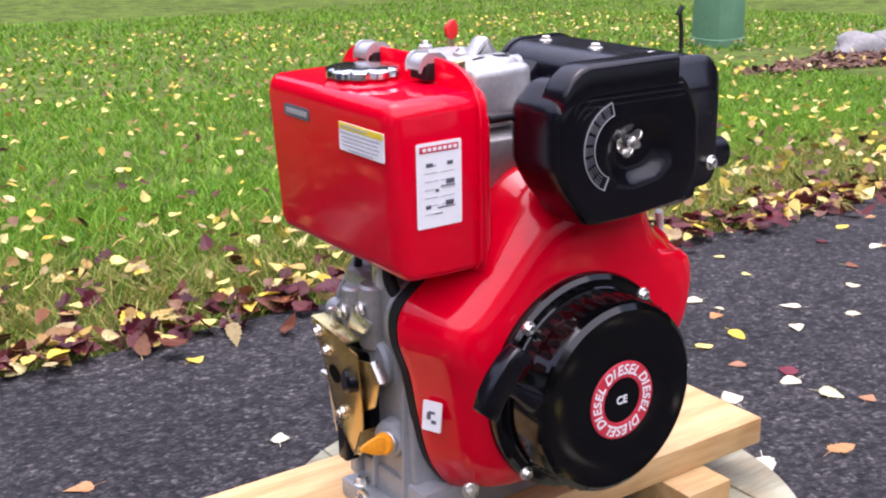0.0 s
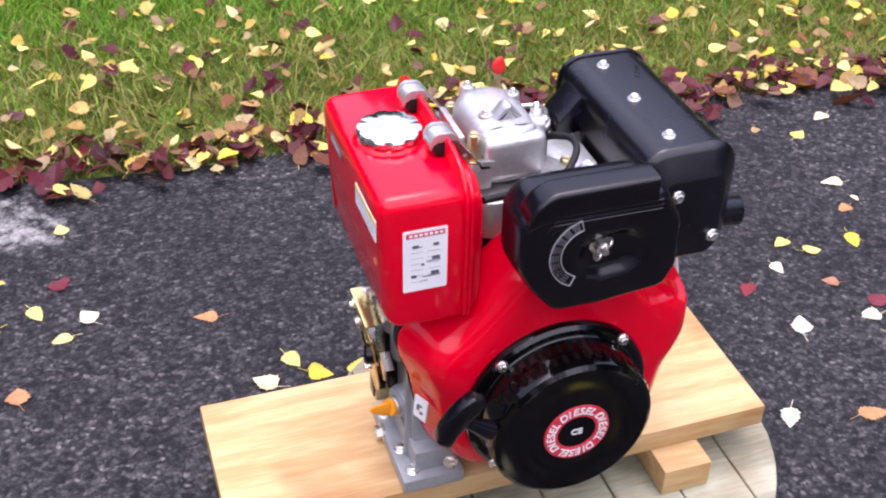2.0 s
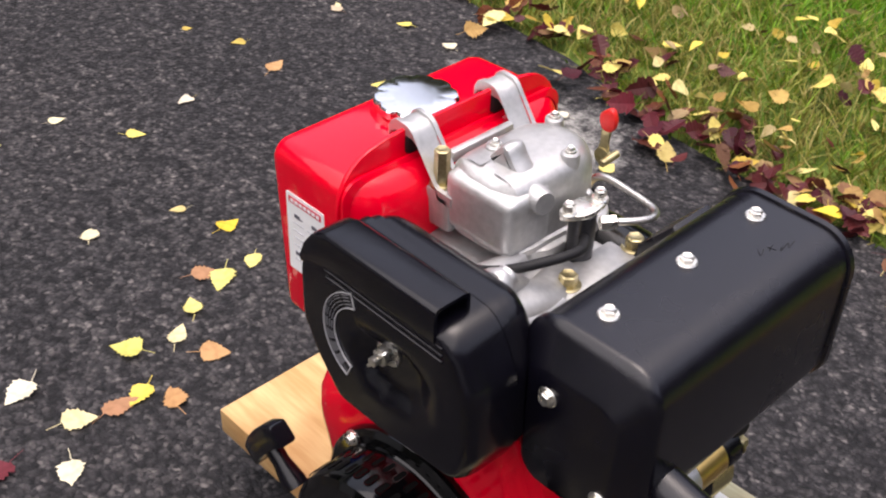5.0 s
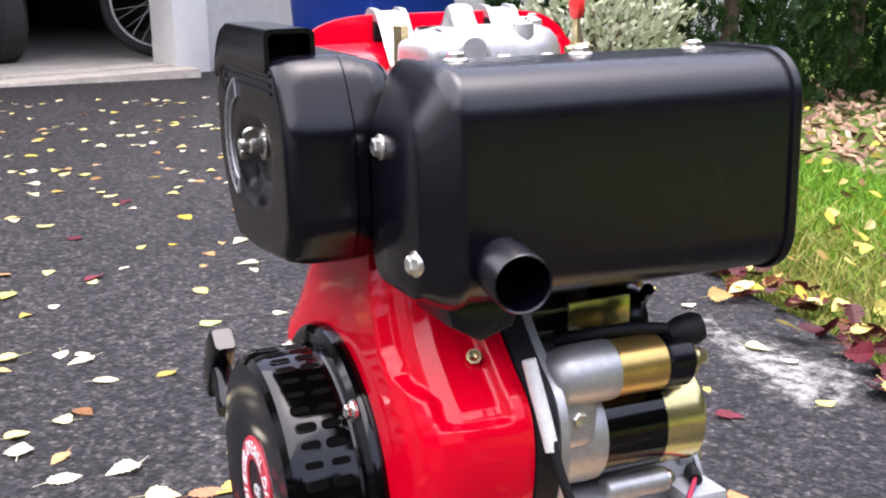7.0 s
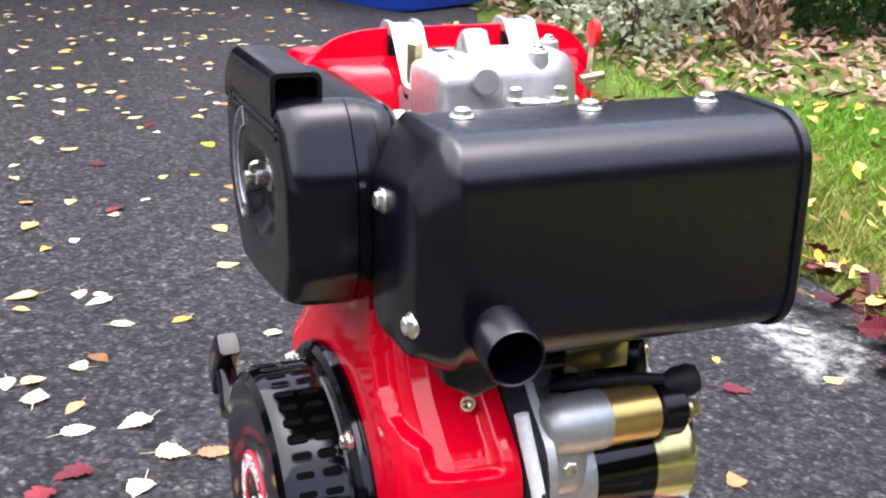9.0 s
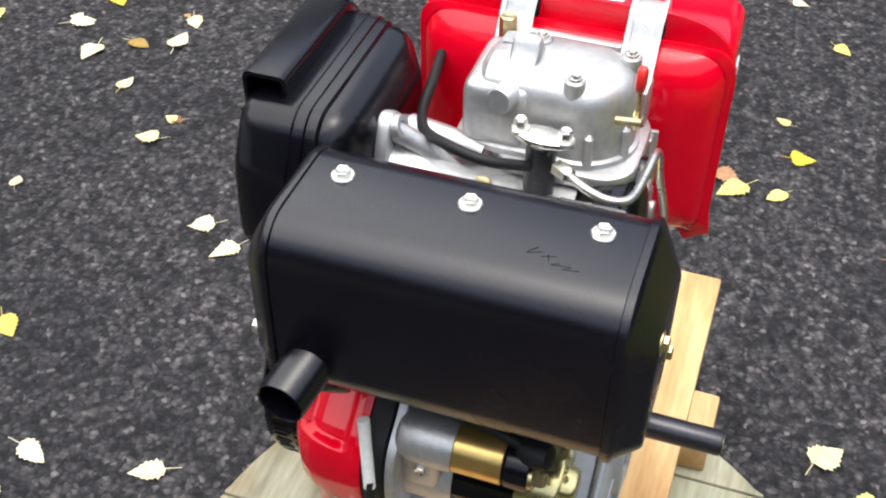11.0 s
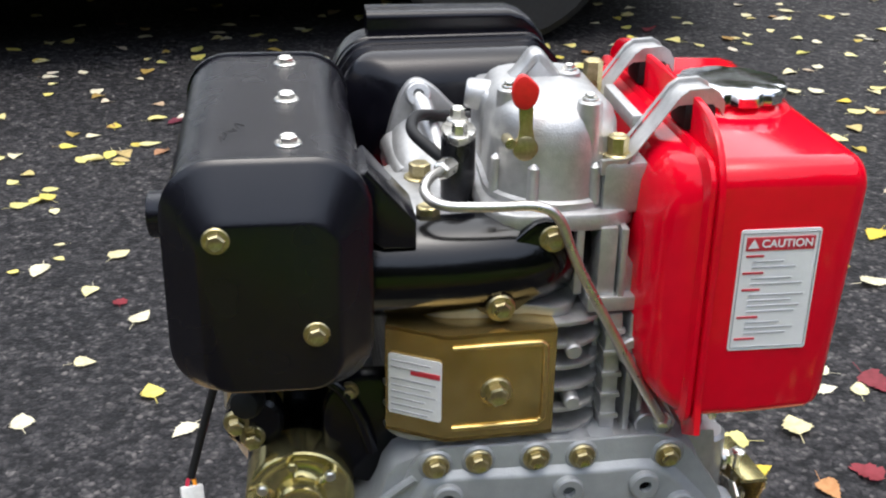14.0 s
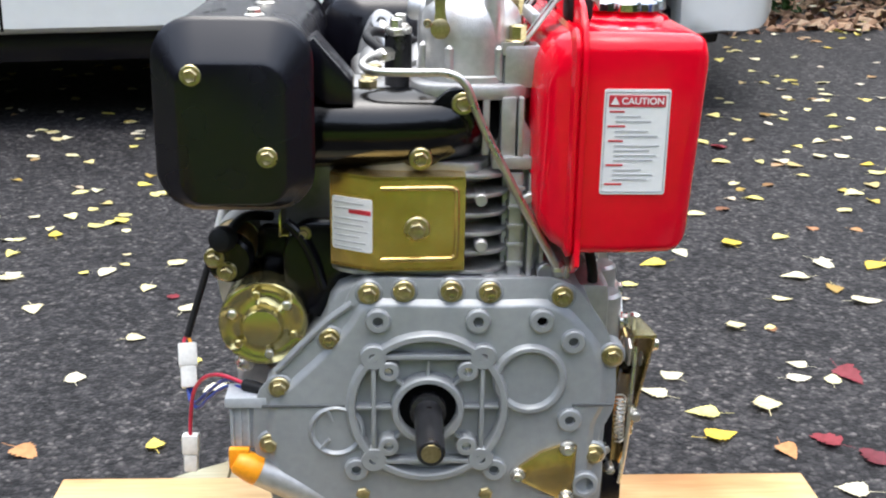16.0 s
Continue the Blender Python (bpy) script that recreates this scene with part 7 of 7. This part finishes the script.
        part(nm, bm, PLASTIC, mower)


build_garage()


def build_bin():
    o = Vector((-5.05, 1.78, 0))
    o.z = gz(o.x, o.y)
    can = thing("recycling_bin", o, "blue plastic recycling bin beside the garage wall", "bin")
    M = Matrix.Translation(o) @ Matrix.Rotation(radians(30), 4, "Z")
    bm = bmesh.new()
    loft(bm, [[(a * k, b * k, z) for a, b in rr(0.62, 0.78, 0.06, 4)] for z, k in ((0.0, 0.86), (0.02, 0.88), (0.86, 0.99), (0.88, 1.03), (0.92, 1.03))])
    bm.transform(M)
    part("body", bm, BLUEBIN, can)
    bm = bmesh.new()
    loft(bm, [[(a * k, b * k, z) for a, b in rr(0.62, 0.78, 0.06, 4)] for z, k in ((0.922, 1.05), (0.945, 1.05), (0.975, 0.9), (0.98, 0.6))])
    bm.transform(M)
    part("lid", bm, BLUEBIN, can)
    q = Vector((-5.10, 1.27, gz(-5.10, 1.27) + 0.15))
    bm = bmesh.new()
    lathe(bm, [(-0.05, 0.05), (-0.05, 0.125), (-0.035, 0.148), (0.035, 0.150), (0.05, 0.125), (0.05, 0.05)], q, (0.80, -0.60, 0), 32)
    part("wheel", bm, TYRE, can, "black rubber wheel")
    bm = bmesh.new()
    rod(bm, q, q + Vector((0.05, 0.30, 0.03)), 0.012, 10)
    part("axle", bm, TYRE, can)


build_bin()


def build_car():
    """A white parked car, broadside on beyond the engine."""
    car = thing("parked_car", (1.3, -3.1, gz(1.3, -3.1)), "white car parked broadside on the driveway", "car")
    x0, x1, y0, y1 = -1.15, 3.62, -3.98, -2.25
    wheels = (-0.44, 2.62)

    def arch(cx):
        return [(cx + 0.37 * math.cos(a), 0.31 + 0.37 * math.sin(a)) for a in (math.pi - math.pi * i / 12 for i in range(13))]

    low = [(x0, 0.345), (x0 + 0.015, 0.275), (x0 + 0.05, 0.240), (wheels[0] - 0.36, 0.230)] + arch(wheels[0])[1:] + [(wheels[0] + 0.40, 0.285), (wheels[1] - 0.40, 0.285)] + arch(wheels[1])[1:] + [(x1 - 0.10, 0.29)]
    top = [(x1, 0.42), (x1 - 0.02, 0.66), (x1 - 0.25, 0.80), (x1 - 1.0, 0.93), (x0 + 0.08, 0.97), (x0, 0.80), (x0, 0.45)]
    # the sides roll in along the bottom and round the two ends
    bm = bmesh.new()
    turn = ((0.0, 0.30, 0.022), (0.012, 0.22, 0.008), (0.04, 0.15, 0.0), (0.09, 0.09, 0.0), (0.17, 0.035, 0.0), (0.32, 0.0, 0.0))
    rings = []
    for y, cut, up in [(y1 - d, c, k) for d, c, k in turn] + [(y0 + d, c, k) for d, c, k in reversed(turn)]:
        rings.append([(min(max(x, x0 + cut), x1 - cut), y, z + up) for x, z in low] + [(min(max(x, x0 + cut), x1 - cut), y, z - up) for x, z in top])
    loft(bm, rings)
    settle(bm)
    body = part("body", bm, CARWHITE, car, "", 35)
    bm = bmesh.new()
    rings = []
    for y, k in ((y1 - 0.03, 0.0), (y1 - 0.16, 0.42), (y1 - 0.24, 0.50), (y0 + 0.24, 0.50), (y0 + 0.16, 0.42), (y0 + 0.03, 0.0)):
        rings.append([(x, y, z) for x, z in ((x0 + 0.10, 0.94), (x0 + 0.16 + 0.20 * k, 0.95 + k), (x1 - 1.75 - 0.55 * k, 0.95 + k * 1.0), (x1 - 1.0, 0.92))])
    loft(bm, rings)
    settle(bm)
    part("cabin", bm, GLASSDARK, car, "dark glazed cabin")
    bm = bmesh.new()
    box(bm, (x0 + 0.35, y0 + 0.22, 1.445), (x1 - 2.05, y1 - 0.22, 1.48), 0.015)
    settle(bm)
    part("roof", bm, CARWHITE, car)
    bm = bmesh.new()
    box(bm, (wheels[0] + 0.36, y0 + 0.06, 0.205), (wheels[1] - 0.36, y1 - 0.035, 0.292), 0.012)
    box(bm, (x0 + 0.2, y0 + 0.15, 0.19), (x1 - 0.2, y1 - 0.12, 0.30), 0.02)
    settle(bm)
    part("sill", bm, PLASTIC, car, "black sill and underbody")
    for x in (1.115, 0.0, 2.15):
        bm = bmesh.new()
        box(bm, (x - 0.004, y1 - 0.004, 0.30), (x + 0.004, y1 + 0.0015, 0.93))
        settle(bm)
        part("door_gap", bm, VOID, body)
    for cx in wheels:
        for y, s in ((y1 - 0.03, 1), (y0 + 0.03, -1)):
            p = Vector((cx, y, gz(cx, y) + 0.31))
            bm = bmesh.new()
            lathe(bm, [(0, 0.20), (0, 0.285), (-0.02, 0.308), (-0.17, 0.31), (-0.19, 0.285), (-0.19, 0.20)], p, (0, s, 0), 40)
            tyre = part("wheel", bm, TYRE, car)
            bm = bmesh.new()
            lathe(bm, [(-0.01, 0.20), (-0.006, 0.195), (-0.03, 0.16), (-0.02, 0.05), (-0.02, 0.0)], p, (0, s, 0), 32)
            part("rim", bm, ALU, tyre)
    bm = bmesh.new()
    box(bm, (x0 - 0.012, y1 - 0.60, 0.62), (x0 + 0.03, y1 - 0.34, 0.80), 0.02)
    settle(bm)
    part("tail_light", bm, REDINK, car, "red tail light")


build_car()


def shrub(name, at, r, h, n, size, material, label, seed, upright=0.6, parent_group=""):
    """A bush: a forked stem and many small sprigs in uneven clumps with gaps between them."""
    g = np.random.default_rng(seed)
    z0 = gz(at[0], at[1])
    bush = thing(name, (at[0], at[1], z0), label, "shrub", parent_group)
    for k in range(4):
        bm = bmesh.new()
        a = 1.57 * k + g.uniform(0, 1)
        tube(bm, [(at[0], at[1], z0 - 0.03), (at[0] + 0.12 * r * math.cos(a), at[1] + 0.12 * r * math.sin(a), z0 + h * 0.3), (at[0] + 0.4 * r * math.cos(a), at[1] + 0.4 * r * math.sin(a), z0 + h * 0.8)], lambda t: 0.03 * (1 - 0.7 * t), 7, 3)
        part("stem", bm, BARK, bush)
    clumps = 70
    c = g.normal(size=(clumps, 3))
    c /= np.linalg.norm(c, axis=1)[:, None]
    c *= g.uniform(0.55, 1.0, (clumps, 1))
    c = c * [r, r, h / 2] + [at[0], at[1], z0 + h * 0.52]
    pick = g.integers(0, clumps, n)
    p = c[pick] + g.normal(0, 0.13 * r, (n, 3))
    p[:, 2] = np.maximum(p[:, 2], z0 + 0.02)
    d = (p - [at[0], at[1], z0 + h * 0.4])
    d /= np.linalg.norm(d, axis=1)[:, None] + 1e-6
    d = d * (1 - upright) + [0, 0, upright] + g.normal(0, 0.35, (n, 3))
    d /= np.linalg.norm(d, axis=1)[:, None]
    s = np.cross(d, g.normal(size=(n, 3)))
    s /= np.linalg.norm(s, axis=1)[:, None]
    q = g.uniform(0.6, 1.3, (n, 1)) * size
    v = np.stack([p, p + d * q * 0.5 + s * q * 0.28, p + d * q, p + d * q * 0.45 - s * q * 0.28], 1).reshape(-1, 3)
    me = bpy.data.meshes.new("crown")
    me.from_pydata(v.tolist(), [], (np.arange(n)[:, None] * 4 + [0, 1, 2, 3]).tolist())
    link("crown", me, material, bush, "", 0)
    return bush


def conifer(at, r, h, n, seed):
    """A dense upright conifer: feathery sprays from the ground to the tip, in uneven lumps."""
    g = np.random.default_rng(seed)
    z0 = gz(at[0], at[1])
    bush = thing("conifer_shrub", (at[0], at[1], z0), "dense dark green feathery conifer hedge shrub", "shrub", "hedge shrubs")
    bm = bmesh.new()
    tube(bm, [(at[0], at[1], z0 - 0.03), (at[0] + 0.03, at[1], z0 + h * 0.4), (at[0], at[1] + 0.02, z0 + h * 0.9)], lambda t: 0.06 * (1 - 0.8 * t), 8, 3)
    part("trunk", bm, BARK, bush)
    a, t = g.uniform(0, 2 * np.pi, n), g.uniform(0, 1, n) ** 0.9
    lump = 1 + 0.13 * np.sin(5 * a + 9 * t + seed) * np.sin(11 * t + 2 * a) + 0.10 * np.sin(3 * a - 17 * t)
    rad = r * lump * np.clip(1.12 - 0.75 * t ** 2.2, 0.1, 1) * (1 - np.abs(g.normal(0, 0.16, n)))
    p = np.stack([at[0] + rad * np.cos(a), at[1] + rad * np.sin(a), z0 - 0.02 + h * t], 1)
    d = np.stack([np.cos(a) * 0.55, np.sin(a) * 0.55, np.full(n, 0.8)], 1) + g.normal(0, 0.28, (n, 3))
    d /= np.linalg.norm(d, axis=1)[:, None]
    s = np.cross(d, g.normal(size=(n, 3)))
    s /= np.linalg.norm(s, axis=1)[:, None]
    q = g.uniform(0.06, 0.13, (n, 1))
    blades_ = []
    for along, out, long_ in ((0.0, 0.0, 1.0), (0.2, 0.62, 0.55), (0.2, -0.62, 0.55), (0.45, 0.55, 0.45), (0.45, -0.55, 0.45), (0.68, 0.45, 0.3), (0.68, -0.45, 0.3)):
        b = p + d * q * along
        e = d * (1 - abs(out) * 0.4) + s * out
        w = np.cross(e, np.cross(d, s))
        w /= np.linalg.norm(w, axis=1)[:, None]
        w = w * q * 0.055
        tip = b + e * q * long_
        blades_.append(np.stack([b - w * 0.6, b + w * 0.6, (b + tip) / 2 + w, tip, (b + tip) / 2 - w], 1))
    v = np.stack(blades_, 1).reshape(-1, 3)
    me = bpy.data.meshes.new("crown")
    me.from_pydata(v.tolist(), [], (np.arange(n * 7)[:, None] * 5 + [0, 1, 2, 3, 4]).tolist())
    link("crown", me, SPRIG, bush, "", 0)


for i, (x, y, r, h) in enumerate(((-4.75, 2.95, 0.55, 1.6), (-4.5, 3.65, 0.60, 1.75), (-4.4, 4.45, 0.60, 1.65), (-4.3, 5.25, 0.62, 1.7), (-4.1, 6.05, 0.62, 1.7), (-3.9, 6.9, 0.62, 1.65))):
    conifer((x, y), r, h, 3600, 40 + i)
shrub("variegated_shrub", (-3.75, 2.35), 0.42, 0.62, 2600, 0.045, PALEGREEN, "pale green and white variegated shrub", 60, 0.3)
for i, (x, y, r, h) in enumerate(((-1.62, -4.12, 0.36, 0.80), (-2.30, -4.18, 0.42, 0.95), (-3.05, -4.22, 0.40, 0.85))):
    shrub("border_shrub", (x, y), r, h, 2400, 0.05, SPRIG, "dark green leafy shrub at the driveway border", 70 + i, 0.4, "shrubs at the driveway border")
shrub("dry_plant", (-3.6, 2.9), 0.16, 0.28, 260, 0.06, CHIP, "withered tan garden plant in the bed", 61, 0.6)


def build_beds():
    """Bark and leaf mulch in the three planting beds."""
    g = np.random.default_rng(5)
    for name, n, place in (("mulch", 3800, lambda: (g.uniform(-5.6, -1.2), g.uniform(2.05, 4.7))), ("mulch_bed", 4200, lambda: (g.uniform(4.9, 8.5), g.uniform(3.4, 4.95))), ("leaf_bed", 2600, lambda: (g.uniform(-3.6, -1.25), g.uniform(-4.75, -3.5)))):
        verts, faces = [], []
        while len(faces) < 2 * n:
            x, y = place()
            if name == "mulch" and y < 2.75 + 0.12 * math.sin(3 * x) and not (x < -2.75 and y > 1.9):
                continue
            if name == "mulch_bed" and not 3.9 - 0.10 * (x - 4.9) < y < 4.0 + 0.33 * (x - 4.9) + 0.05 * math.sin(9 * x):
                continue
            if name == "leaf_bed" and y > -3.56 + 0.03 * math.sin(9 * x) + 0.02 * math.sin(23 * x):
                continue
            m = Matrix.Translation((x, y, gz(x, y) + g.uniform(0.0, 0.02))) @ Euler((g.normal(0, 0.5), g.normal(0, 0.5), g.uniform(0, 6.3))).to_matrix().to_4x4()
            a, b = (g.uniform(0.02, 0.05), g.uniform(0.008, 0.022)) if name != "mulch_bed" else (g.uniform(0.02, 0.04), g.uniform(0.012, 0.022))
            k = len(verts)
            verts += [tuple(m @ Vector(p)) for p in ((-a, -b, 0), (a, -b * 0.7, 0), (a * 0.9, b, 0.004), (-a * 0.8, b * 0.8, 0.004), (0, 0, 0.012))]
            faces += [(k, k + 1, k + 4), (k + 1, k + 2, k + 4), (k + 2, k + 3, k + 4), (k + 3, k, k + 4)][: 4]
        quads(name, verts, faces, MULCH if name == "mulch_bed" else CHIP, "brown bark mulch and dry leaves in a planting bed", "mulch")
    for x, y, s in ((6.85, 4.5, 0.26), (7.35, 4.6, 0.24)):
        bm = bmesh.new()
        bmesh.ops.create_icosphere(bm, subdivisions=3, radius=1.0)
        for v in bm.verts:
            k = 1 + 0.35 * noise.noise(v.co * 1.3 + Vector((x, y, 0))) + 0.08 * noise.noise(v.co * 5)
            v.co = Vector((v.co.x * s * k, v.co.y * s * 0.7 * k, max(-0.1, v.co.z * s * 0.55 * k))) + Vector((x, y, gz(x, y)))
        tagged(part("boulder", bm, STONE), "rough grey boulder in the mulch bed", "boulder", "boulders in the bed")


build_beds()


def build_utility():
    o = Vector((6.62, 5.72, 0))
    o.z = gz(o.x, o.y)
    case = thing("utility_pedestal", o, "green painted utility pedestal standing in the lawn", "utility box")
    bm = bmesh.new()
    loft(bm, [[o + Vector((a * k, b * k, z)) for a, b in rr(0.36, 0.36, 0.10, 2)] for z, k in ((0.0, 1.06), (0.06, 1.06), (0.065, 1.0), (0.8, 0.94), (0.84, 0.88))])
    part("body", bm, BOXGREEN, case)
    bm = bmesh.new()
    loft(bm, [[o + Vector((a * k, b * k, z)) for a, b in rr(0.36, 0.36, 0.10, 2)] for z, k in ((0.80, 1.0), (0.86, 1.0), (0.93, 0.7))])
    part("cap", bm, BOXGREEN, case)
    s = Vector((5.72, 5.27, 0))
    s.z = gz(s.x, s.y)
    bm = bmesh.new()
    tube(bm, [s - Vector((0, 0, 0.05)), s + Vector((0.01, 0, 0.15)), s + Vector((-0.01, 0.01, 0.34))], lambda t: 0.018 - 0.004 * t, 8, 3)
    rod(bm, s + Vector((-0.03, 0.01, 0.30)), s + Vector((0.02, 0.01, 0.36)), 0.02, 8)
    tagged(part("garden_stake", bm, RUBBER), "short black garden stake in the lawn", "stake")


build_utility()
